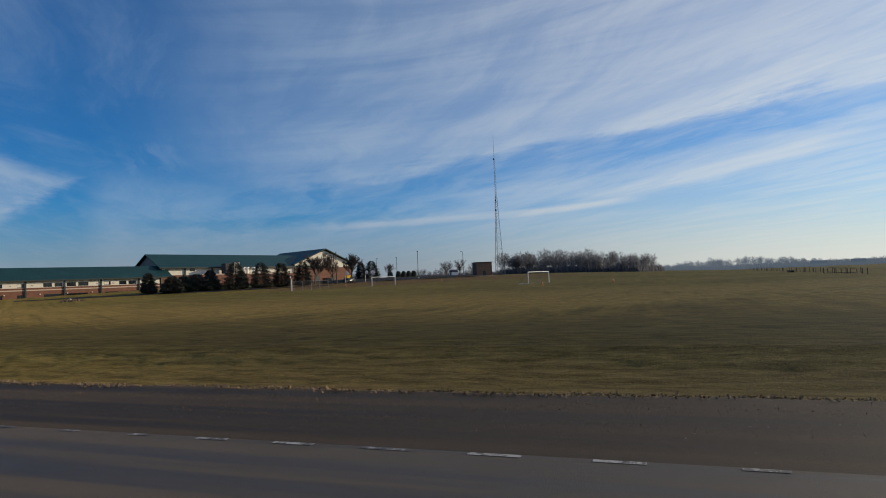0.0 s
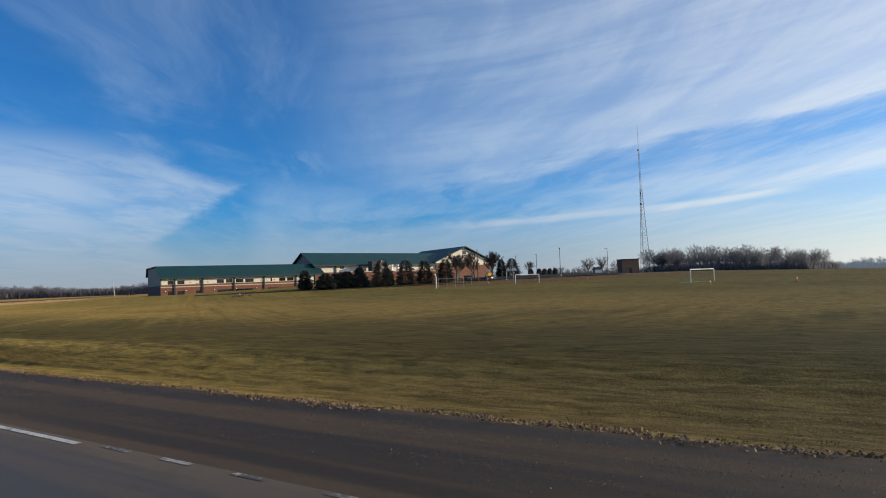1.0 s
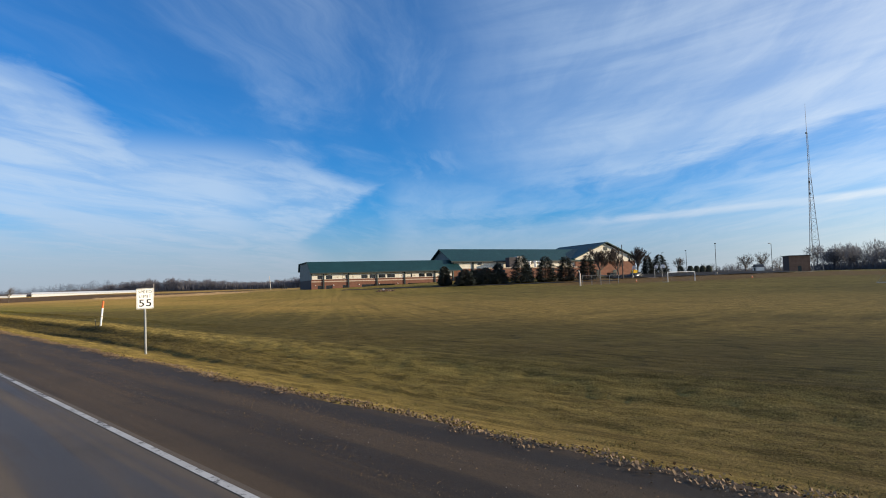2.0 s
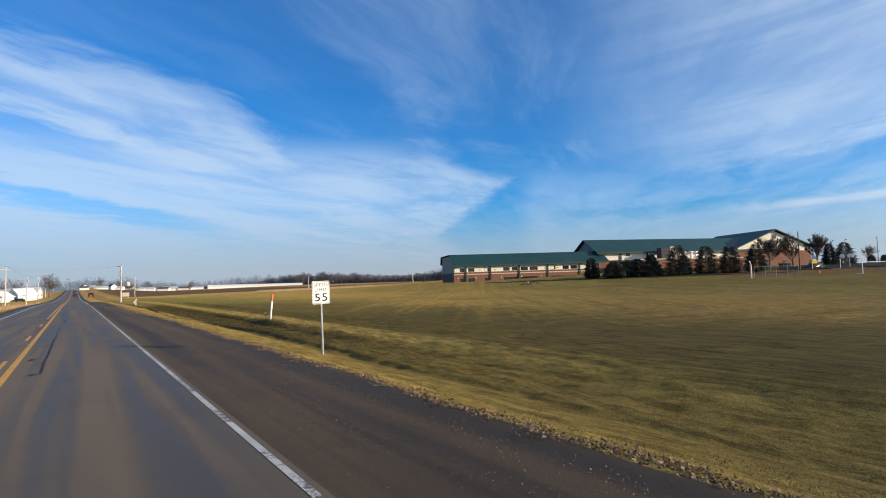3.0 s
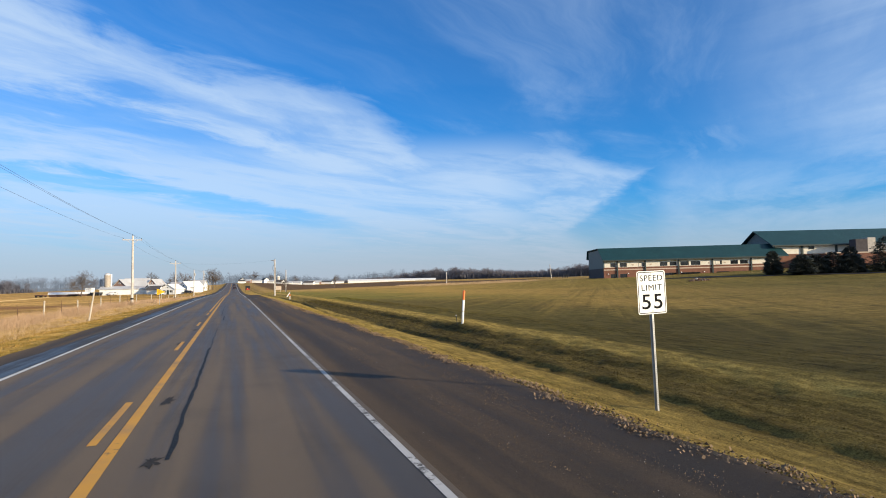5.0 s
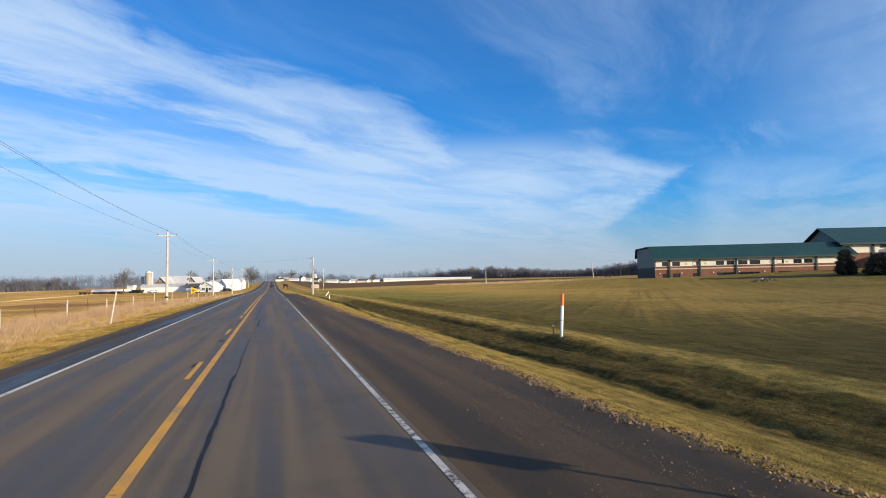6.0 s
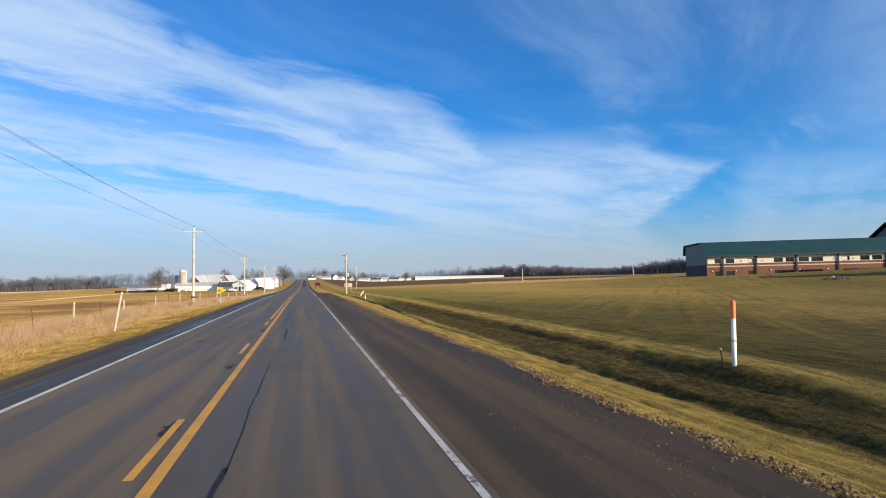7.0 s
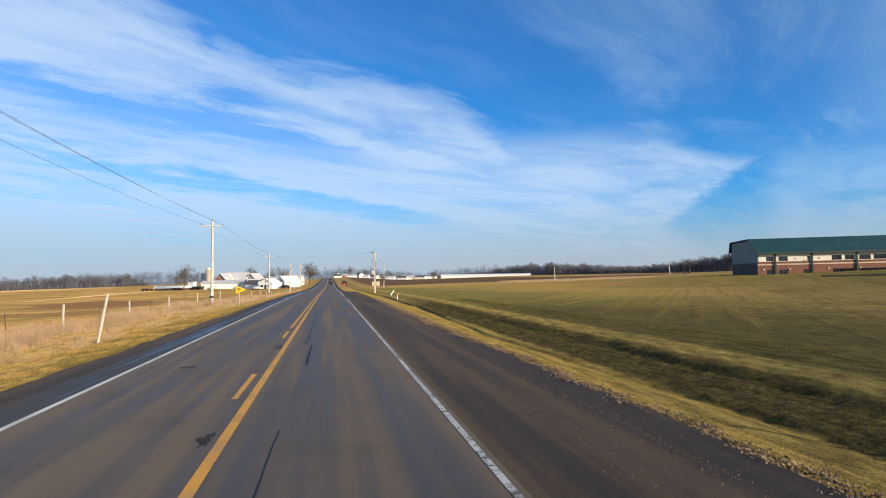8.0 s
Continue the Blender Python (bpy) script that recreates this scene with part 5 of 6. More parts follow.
for x, y in ((148.2, 40.7), (162.7, 16.6), (105.5, -23.0), (109.4, -35.3)):
    cone(x, y)


def yard_post():
    x, y = 125.5, 43.8
    top = thing("yard_post", (x, y, gz(x, y)), "square grey post with a bent lamp on top", "post")
    part("shaft", boxed(-0.15, -0.15, -0.2, 0.15, 0.15, 3.0, 0.03), POLE_WOOD, top)
    part("lamp_neck", tubed((0, 0, 3.0), (-0.25, 0, 3.5), 0.07, sides=6), WHITE_PAINT, top)
    part("lamp_head", tubed((-0.25, 0, 3.5), (-0.55, 0, 3.65), 0.14, 0.1, sides=8), WHITE_PAINT, top)
    f = thing("chain_link_fence", (126.0, 43.4, gz(126, 43.4)), "low chain-link fence on steel posts", "fence", turn=-32)
    for k in range(5):
        part("post", tubed((k * 2.4, 0, -0.2), (k * 2.4, 0, 2.5), 0.04, sides=6), STEEL, f)
    part("top_rail", tubed((0, 0, 2.45), (9.6, 0, 2.45), 0.03, sides=6), STEEL, f)
    bm = bmesh.new()
    for k in range(-10, 40):
        for s in (1, -1):
            a, b = k * 0.24, k * 0.24 + s * 2.4
            lo, hi = 0.05, 2.42
            if 0 <= a <= 9.6 and 0 <= b <= 9.6:
                tube(bm, (a, 0, lo), (b, 0, hi), 0.006, sides=3, caps=False)
    part("mesh", bm, WIRE, f)


yard_post()


def brick_shed():
    top = thing("brick_shed", (243.0, 28.4, gz(243, 28.4) - 0.2), "flat-roofed brick shelter with one side coloured dark for shade", "shed", turn=-55)
    part("wall", boxed(0, 0, 0, 7.0, 0.3, 5.9), SHED_BRICK, top, "weathered brick wall")
    part("wall", boxed(6.7, 0.3, 0, 7.0, 6.0, 5.9), SHED_BRICK, top)
    part("wall", boxed(0.0, 5.7, 0, 6.7, 6.0, 5.9), SHED_BRICK, top)
    # side turned from the sun: its shade is put into the colour
    part("side_wall", boxed(-0.004, 0.31, 0, 0.3, 5.69, 5.9), BRICK_DARK_SHADED, top, "side wall coloured dark for its shade")
    part("roof", boxed(-0.3, -0.3, 5.9, 7.3, 6.3, 6.15, 0.02), TRIM_DARK, top, "flat roof edge")
    part("door", boxed(2.8, -0.05, 0, 4.0, -0.003, 2.3), TRIM_DARK, top)
    h = thing("small_hut", (238.0, 37.4, gz(238, 37.4)), "small white and dark garden hut", "hut", turn=-40)
    part("wall", boxed(-1.5, -1.2, -0.1, 1.5, 1.2, 2.0), WHITE_PAINT, h)
    part("roof", prismed([(-1.4, 1.95), (0, 3.0), (1.4, 1.95)], "x", -1.7, 1.7), DARK_ROOF, h, "dark pitched roof")
    part("door", boxed(-1.55, -0.5, 0, -1.5, 0.5, 1.8), TRIM_DARK, h)


brick_shed()


def radio_tower():
    """Three-legged lattice tower, tapered below and slim above."""
    x, y = 320.8, 37.4
    top = thing("radio_tower", (x, y, gz(x, y) - 0.3), "tall steel lattice radio tower tapering to a thin mast", "radio tower")
    levels = [(0, 3.4), (5, 2.95), (10, 2.55), (15, 2.2), (20, 1.9), (25, 1.6), (30, 1.35), (35, 1.1), (40, 0.85), (45, 0.6)]
    def corner(k, z, r):
        a = 2 * math.pi * k / 3 + 0.5
        return Vector((r * math.cos(a), r * math.sin(a), z))
    for k in range(3):
        bm = bmesh.new()
        for (z0, r0), (z1, r1) in zip(levels, levels[1:]):
            tube(bm, corner(k, z0, r0), corner(k, z1, r1), 0.13, sides=5)
        part("leg", bm, TOWER_GREY, top)
        bm = bmesh.new()
        for (z0, r0), (z1, r1) in zip(levels, levels[1:]):
            zm, rm = (z0 + z1) / 2, (r0 + r1) / 2
            tube(bm, corner(k, z0, r0), corner(k + 1, zm, rm), 0.06, sides=4)
            tube(bm, corner(k + 1, zm, rm), corner(k, z1, r1), 0.06, sides=4)
            tube(bm, corner(k, z0, r0), corner(k + 1, z0, r0), 0.05, sides=4)
        part("lattice", bm, TOWER_GREY, top)
    bm = bmesh.new()
    for k in range(3):
        tube(bm, corner(k, 45, 0.5), corner(k, 66, 0.3), 0.07, sides=4)
    for j in range(21):
        for k in range(3):
            tube(bm, corner(k, 45 + j, 0.48), corner(k + 1, 46 + j, 0.46), 0.04, sides=3)
    part("upper_mast", bm, TOWER_GREY, top)
    part("whip", tubed((0, 0, 66), (0, 0, 80.5), 0.11, 0.05, sides=6), TOWER_GREY, top, "thin top mast")
    for z in (36.5, 42.0, 65.5):
        part("antenna", boxed(-1.3, -0.3, z, -0.7, 0.3, z + 0.9, 0.05), TRIM_DARK, top, "small dark antenna box")


radio_tower()


def rubble():
    rng = random.Random(2)
    top = thing("rubble_pile", (101.2, 87.8, gz(101.2, 87.8)), "low pile of brown rubble and pale scrap on the lawn", "rubble")
    for k in range(46):
        bm = bmesh.new()
        bmesh.ops.create_icosphere(bm, subdivisions=1, radius=rng.uniform(0.12, 0.42))
        for v in bm.verts:
            v.co *= rng.uniform(0.7, 1.25)
            v.co.z *= 0.6
        a = rng.uniform(-1, 1)
        bmesh.ops.translate(bm, verts=bm.verts, vec=(3.4 * a, rng.uniform(-0.8, 0.8), rng.uniform(0.0, 0.55) * (1 - a * a)))
        part("stone", bm, CONCRETE if k % 7 == 0 else RUST if k % 2 else SHED_BRICK, top)


rubble()


def car_shape(name, x, y, turn, paint, label, length=4.5, width=1.8, height=1.45, group=""):
    top = thing(name, (x, y, 0.0), label, "car", group, turn=turn)
    z = max(gz(x, y) + 0.02, float(road_z(y)) if abs(x) < 6 else -99)
    top.location.z = z
    L, H = length, height
    prof = [(-L / 2, 0.35), (-L / 2, 0.78), (-L / 2 + 0.15, 0.9), (-L * 0.38, 0.95), (-L * 0.26, H - 0.06), (-L * 0.2, H), (L * 0.1, H), (L * 0.16, H - 0.05), (L * 0.29, 0.93), (L / 2 - 0.15, 0.82), (L / 2, 0.66), (L / 2, 0.35)]
    bm = prismed(prof, "x", -width / 2, width / 2)
    for v in bm.verts:
        if v.co.z > 1.0:
            v.co.x *= 0.82
    bmesh.ops.bevel(bm, geom=list(bm.edges), offset=0.04, segments=2, affect="EDGES")
    part("body", bm, paint, top, "", True)
    for s in (-1, 1):
        part("side_window", boxed(s * width * 0.43 - 0.03, -L * 0.2, 0.98, s * width * 0.43 + 0.03, L * 0.2, H - 0.12), GLASS_DARK, top)
        part("tail_light", boxed(s * width * 0.36 - 0.14, -L / 2 - 0.02, 0.7, s * width * 0.36 + 0.14, -L / 2 + 0.02, 0.85), CAR_RED, top)
        for yy in (-L * 0.3, L * 0.3):
            w = part("wheel", tubed((s * (width / 2 - 0.2), yy, 0.33), (s * (width / 2 + 0.01), yy, 0.33), 0.33, sides=16), RUBBER, top)
            part("rim", tubed((s * (width / 2 + 0.01), yy, 0.33), (s * (width / 2 + 0.02), yy, 0.33), 0.2, sides=12), STEEL, w)
    part("rear_window", boxed(-width * 0.34, -L * 0.36, 1.0, width * 0.34, -L * 0.27, H - 0.12), GLASS_DARK, top)
    return top


car_shape("car", 2.05, 290, 0, CAR_DARK, "dark car driving away far along the road", group="cars far along the road")
car_shape("car", 2.0, 430, 0, CAR_DARK, "dark car driving away far along the road", group="cars far along the road")
car_shape("pickup_truck", 182.0, 58.0, 70, CAR_DARK, "dark pickup with a yellow salt spreader parked by the school", 5.4, 2.0, 1.8)
h = thing("salt_spreader", (179.9, 57.2, gz(182, 58) + 1.9), "yellow hopper resting in the bed of a pickup", "hopper", turn=70)
part("hopper", prismed([(-0.4, -0.4), (0.4, -0.4), (0.7, 0.5), (-0.7, 0.5)], "y", -0.8, 0.8), CAR_YELLOW, h)
d = thing("dumpster", (178.4, 64.4, gz(178.4, 64.4)), "dark steel dumpster beside the school wall", "dumpster", turn=-22)
part("bin", prismed([(-1.2, 0.1), (1.2, 0.1), (1.4, 1.6), (-1.4, 1.6)], "y", -0.8, 0.8), CAR_DARK, d)
part("lid", boxed(-1.42, -0.85, 1.6, 1.42, 0.85, 1.7), BLACK, d)


def buggy():
    x, y = 6.6, 215.0
    top = thing("road_buggy", (x, y, max(gz(x, y), float(road_z(y)) - 0.01)), "small dark enclosed buggy with a red rear reflector on the shoulder", "buggy")
    part("cabin", prismed([(-0.75, 0.75), (0.75, 0.75), (0.85, 1.3), (0.82, 2.2), (0.6, 2.35), (-0.6, 2.35), (-0.82, 2.2), (-0.85, 1.3)], "y", 0, 1.7), BLACK, top, "black boxy cabin")
    part("reflector", prismed([(-0.25, 1.15), (0.25, 1.15), (0.0, 1.6)], "y", -0.03, -0.003), ORANGE, top, "orange triangular reflector")
    part("lower_panel", boxed(-0.7, -0.025, 0.78, 0.7, -0.003, 1.1), CAR_RED, top)
    part("rear_window", boxed(-0.4, -0.02, 1.7, 0.4, -0.003, 2.05), GLASS_DARK, top)
    for s in (-1, 1):
        part("lamp", tubed((s * 0.62, -0.05, 1.4), (s * 0.62, -0.003, 1.4), 0.07, sides=10), CAR_RED, top)
        for yy, r in ((0.35, 0.55), (1.7, 0.48)):
            bm = bmesh.new()
            pts = [(s * 0.85, yy + r * math.cos(a), r + r * math.sin(a)) for a in np.linspace(0, 2 * math.pi, 19)]
            for a, b in zip(pts, pts[1:]):
                tube(bm, a, b, 0.035, sides=4, caps=False)
            for a in np.linspace(0, math.pi, 6, endpoint=False):
                tube(bm, (s * 0.85, yy - r * math.cos(a), r - r * math.sin(a)), (s * 0.85, yy + r * math.cos(a), r + r * math.sin(a)), 0.018, sides=4)
            part("wheel", bm, BLACK, top, "thin spoked wheel")


buggy()

# ---- farm and far buildings ----
def gabled(name, x, y, turn, w, d, eave, ridge, wall, roof, label, category, windows=(), doors=(), lean=None, group="", sink=0.3):
    """A gabled building: gable end faces -y; w across, d deep; openings as (x0, z0, x1, z1) on that end."""
    top = thing(name, (x, y, gz(x, y) - 0.05), label, category, group, turn=turn)
    part("wall", prismed([(-w / 2, -sink), (-w / 2, eave), (0, ridge), (w / 2, eave), (w / 2, -sink)], "y", 0, d), wall, top)
    o = 0.4
    k = (ridge - eave) / (w / 2)
    part("roof", prismed([(-w / 2 - o, eave - k * o + 0.05), (-w / 2 - o, eave - k * o + 0.25), (0, ridge + 0.3), (w / 2 + o, eave - k * o + 0.25), (w / 2 + o, eave - k * o + 0.05), (0, ridge + 0.08)], "y", -o, d + o), roof, top)
    for q in windows:
        window("window", top, *q, -0.02, 1, WHITE_PAINT)
    for q in doors:
        part("door", boxed(q[0], -0.07, q[1], q[2], -0.003, q[3]), TRIM_DARK, top, "dark doorway")
    if lean:
        lx0, lx1, lz, ld = lean
        part("lean_to", prismed([(lx0, -sink), (lx0, lz - 0.8), (lx1, lz), (lx1, -sink)], "y", 0.5, d * ld), wall, top)
        part("lean_to_roof", prismed([(lx0 - 0.3, lz - 0.85), (lx0 - 0.3, lz - 0.7), (lx1, lz + 0.15), (lx1, lz)], "y", 0.2, d * ld + 0.3), roof, top)
    return top


def silo(x, y, h, r, label, mat, cap):
    top = thing("silo", (x, y, gz(x, y) - 0.2), label, "silo", "farm silos")
    part("drum", tubed((0, 0, 0), (0, 0, h), r, sides=24), mat, top, "", True)
    for k in range(int(h / 1.2)):
        part("hoop", tubed((0, 0, 0.6 + k * 1.2), (0, 0, 0.68 + k * 1.2), r + 0.03, sides=24, caps=False), STEEL, top)
    bm = bmesh.new()
    prev = None
    for i in range(5):
        a = i / 4 * math.pi / 2
        ring = [bm.verts.new(((r * math.cos(a) + 0.01) * math.cos(b), (r * math.cos(a) + 0.01) * math.sin(b), h + r * 0.8 * math.sin(a))) for b in np.linspace(0, 2 * math.pi, 20, endpoint=False)]
        if prev:
            for j in range(20):
                bm.faces.new((prev[j], prev[(j + 1) % 20], ring[(j + 1) % 20], ring[j]))
        prev = ring
    part("dome", bm, cap, top, "domed metal cap", True)
    part("chute", tubed((r + 0.25, -0.3, 0), (r + 0.25, -0.3, h + 0.5), 0.35, sides=10), WHITE_PAINT, top, "white chute")


silo(-53.8, 292.7, 9.4, 1.35, "tall tan stave silo with a domed cap beside the barn", SILO_TILE, TIN)
silo(-57.0, 296.0, 7.4, 0.7, "slim grey silo beside a larger one", STEEL, TIN)
# red-ended bank barn with tin roofs and white lean-tos
gabled("barn", -49.3, 296.0, -30, 7.8, 8.0, 3.6, 7.0, BARN_RED, TIN, "old barn with faded red gable and pale tin roof", "barn", doors=((-1.6, 0.0, 1.6, 3.0),), windows=((-0.5, 5.0, 0.5, 5.9),))
gabled("barn", -37.4, 303.0, 88, 8.5, 10.5, 3.8, 7.2, BARN_RED, TIN, "broad barn with a weathered tin roof", "barn", doors=((-1.4, 0.0, 1.4, 2.8),))
gabled("barn", -36.0, 299.5, -25, 4.6, 8.0, 4.4, 6.8, BARN_RED, TIN, "narrow barn wing with faded red gable", "barn", windows=((-0.5, 4.6, 0.5, 5.5),))
gabled("farm_shed", -31.5, 288.5, 80, 5.5, 25.0, 2.5, 3.6, WHITE_PAINT, TIN, "long low white farm shed in front of the barn", "shed", doors=((-1.0, 0, 1.0, 2.2),))
gabled("farm_shed", -35.5, 283.0, -60, 6.5, 9.0, 2.4, 4.2, WHITE_PAINT, TIN, "white farm shed with a pale roof", "shed", doors=((-1.5, 0, 1.0, 2.4),))
gabled("farm_shed", -28.8, 285.0, 15, 5.0, 6.0, 2.4, 4.0, BLACK, DARK_ROOF, "small dark farm shed", "shed")
gabled("farm_shed", -76.5, 291.0, -82, 4.0, 17.0, 1.1, 1.8, RUST, WHITE_PAINT, "long open shed with a white roof", "shed", doors=((-1.5, 0, 1.5, 1.6),))
for k, (x, y, w, h, c, l) in enumerate(((-61.0, 293.0, 3.4, 3.6, WHITE_PAINT, "white box trailer parked in the farmyard"), (-57.6, 289.0, 5.0, 1.5, CAR_DARK, "dark farm machine parked in the yard"),
                                        (-50.0, 281.0, 4.2, 1.5, CAR_WHITE, "white car parked in the farmyard"), (-79.0, 288.0, 4.5, 1.1, RUST, "rusty farm implement in the field"), (-66.0, 289.0, 6.0, 1.0, RUST, "rusty farm implement in the field"))):
    if c is CAR_WHITE:
        car_shape("car", x, y, 70, c, l)
        continue
    tr = thing("farm_trailer" if k == 0 else "farm_machine", (x, y, gz(x, y)), l, "trailer" if k == 0 else "farm machine", turn=60)
    part("body", boxed(-1.1, -w / 2, 0.5, 1.1, w / 2, h, 0.08), c, tr)
    for s in (-1, 1):
        for yy in (-w * 0.3, w * 0.3):
            part("wheel", tubed((s * 0.9, yy, 0.42), (s * 1.2, yy, 0.42), 0.42, sides=14), RUBBER, tr)
# white houses and shops nearer the road
gabled("white_house", -26.0, 270.0, -25, 6.4, 8.0, 2.4, 4.4, WHITE_PAINT, WHITE_PAINT, "small white gabled house with pale roof", "house", windows=((-2.4, 0.8, -0.9, 2.0), (0.9, 0.8, 2.4, 2.0), (-0.4, 2.8, 0.4, 3.4)), doors=((-0.5, 0, 0.5, 2.0),))
gabled("white_house", -14.0, 294.0, 75, 8.0, 13.0, 2.8, 4.8, WHITE_PAINT, TIN, "long white house with a pale metal roof", "house", windows=((-3.0, 1.0, -1.5, 2.4), (1.5, 1.0, 3.0, 2.4)), lean=(-7.5, -4.5, 3.2, 0.9))
gabled("white_house", -21.0, 289.0, -55, 6.6, 8.0, 3.0, 5.2, WHITE_PAINT, WHITE_PAINT, "white two-storey house behind the road", "house", windows=((-2.6, 0.9, -1.2, 2.3), (1.2, 0.9, 2.6, 2.3), (-0.5, 3.0, 0.5, 3.9)), doors=((-0.5, 0, 0.5, 2.1),))
gabled("farm_shed", -29.6, 279.0, 60, 4.0, 6.0, 2.2, 3.6, WHITE_PAINT, DARK_ROOF, "small white shed with a dark roof", "shed")
gabled("white_house", -13.0, 330.0, 75, 7.0, 9.0, 3.2, 5.6, WHITE_PAINT, TIN, "white house among bare trees", "house", windows=((-2.4, 1.0, -1.2, 2.4), (1.2, 1.0, 2.4, 2.4)))
for x, y, r in ((-29.0, 264.0, 1.1), (-18.0, 272.0, 0.9)):
    car_shape("car", x, y, 60, CAR_WHITE if r > 1 else CAR_DARK, "white car parked by the house" if r > 1 else "dark car parked by the house")
# far farms ahead
gabled("poultry_barn", 150.0, 788.0, -104.7, 13.0, 120.0, 3.3, 5.0, WHITE_PAINT, WHITE_PAINT, "very long low white poultry barn", "barn", doors=((-2, 0, 2, 3.2),))
for x, y, t, w, d, e, r, l in ((11.5, 705, 10, 7, 9, 4.6, 7.2, "white farmhouse far along the road"), (26, 720, 70, 7, 12, 2.6, 4.2, "white farm shed far along the road"),
                               (47, 700, 65, 8, 12, 3.2, 5.4, "white farm shed far along the road"), (58, 712, 50, 9, 14, 4.0, 6.6, "white barn far along the road"),
                               (71, 740, 75, 7, 20, 3.0, 4.6, "white farm shed far along the road"), (104, 790, 60, 8, 14, 3.6, 6.0, "white farmhouse far beyond the field"),
                               (112, 800, 75, 7, 22, 3.0, 4.6, "white farm shed far beyond the field"), (138, 850, 60, 8, 16, 3.4, 5.4, "white farm shed far beyond the field"), (157, 860, 80, 7, 20, 3.0, 4.6, "white farm shed far beyond the field")):
    gabled("far_farmhouse" if "house" in l else "far_farm_shed", x, y, t, w * 0.85, d, e * 0.8, r * 0.78, WHITE_PAINT, TIN if t > 60 else DARK_ROOF, l, "house" if "house" in l else "shed", windows=((-1.6, 0.8, -0.4, 1.9), (0.6, 0.8, 1.8, 1.9)), group="far farm buildings")
for x, y, t, w, d, e, r, wall, roof, l in ((13.0, 610, 78, 4.5, 7, 2.0, 3.2, WHITE_PAINT, DARK_ROOF, "white cottage beside the far road"), (19.0, 640, 65, 5, 8, 2.2, 3.6, BARN_RED, TIN, "weathered red shed beside the far road"),
                                           (31.0, 670, 80, 5, 10, 2.0, 3.2, WHITE_PAINT, TIN, "long white shed with a tin roof on the far rise"), 
                                           (38.0, 700, 20, 6, 8, 3.8, 6.0, WHITE_PAINT, DARK_ROOF, "tall white farmhouse on the far rise"), (84.0, 760, 70, 7, 16, 3.0, 4.8, WHITE_PAINT, TIN, "white farm shed beyond the ploughed field"),
                                           (122.0, 850, 80, 8, 18, 3.4, 5.2, BARN_RED, TIN, "weathered red shed beyond the ploughed field")):
    gabled("far_farmhouse" if "house" in l or "cottage" in l else "far_farm_shed", x, y, t, w, d, e, r, wall, roof, l, "house" if "house" in l or "cottage" in l else "shed", windows=((-1.6, 0.8, -0.4, 1.9), (0.6, 0.8, 1.8, 1.9)), group="far farm buildings")
silo(53.0, 730.0, 9.0, 1.6, "grey silo at a far farm", CONCRETE, TIN)
# paddock fence and trough across the lawn
pf = thing("paddock_fence", (160.0, -74.0, gz(160, -74)), "far paddock fence of brown posts with a railed end", "fence")
for k in range(58):
    x, y = 222 - k * 2.0, -74.4 + 0.25 * math.sin(k * 1.7)
    part("post", tubed((x - 160, y + 74, gz(x, y) - gz(160, -74) - 0.2), (x - 160 + 0.06 * math.sin(k * 2.3), y + 74, gz(x, y) - gz(160, -74) + 0.95 + 0.1 * math.sin(k * 3.1)), 0.075, 0.065, sides=6), BARK, pf)
for zz in (0.15, 0.95):
    bm = bmesh.new()
    for x in (130, 126, 122, 118):
        tube(bm, (x - 160, -0.35, gz(x, -74) - gz(160, -74) + zz), (x - 164, -0.35, gz(x - 4, -74) - gz(160, -74) + zz), 0.07, sides=4)
    part("rail", bm, BARK, pf)
wt_ = thing("water_trough", (146.8, -71.4, gz(146.8, -71.4)), "low dark water trough by the paddock fence", "trough", turn=20)
part("tub", prismed([(-0.7, 0.0), (0.7, 0.0), (0.8, 0.45), (-0.8, 0.45)], "y", -0.35, 0.35), CAR_DARK, wt_)
# posts beside the end of the school
lp = thing("leaning_pole", (166.0, 266.2, gz(166, 266.2)), "pale pole leaning beside the field behind the school", "pole")
part("shaft", tubed((0, 0, -0.3), (-0.9, 0, 7.6), 0.22, 0.16, sides=8), POLE_WOOD, lp)
for dx, hh in ((2.2, 1.7), (3.6, 1.6), (4.9, 1.5)):
    bp = thing("bollard", (166.0 + dx, 258.0, gz(166 + dx, 258)), "short dark bollard at the field edge", "bollard", "bollards at the field edge")
    part("shaft", tubed((0, 0, -0.2), (0, 0, hh), 0.3, 0.22, sides=8), BLACK, bp)
    part("cap", tubed((0, 0, hh), (0, 0, hh + 0.25), 0.24, 0.08, sides=8), BLACK, bp)
# two houses beyond the paddock, morning mist put in as emission
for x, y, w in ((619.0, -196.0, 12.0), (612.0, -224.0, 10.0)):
    gabled("far_farmhouse", x, y, -10, w * 0.7, w, 3.2, 5.4, HAZE_GLOW_WOOD, HAZE_GLOW_ROOF, "low house far beyond the paddock, mist added as glow", "house", group="far farm buildings")

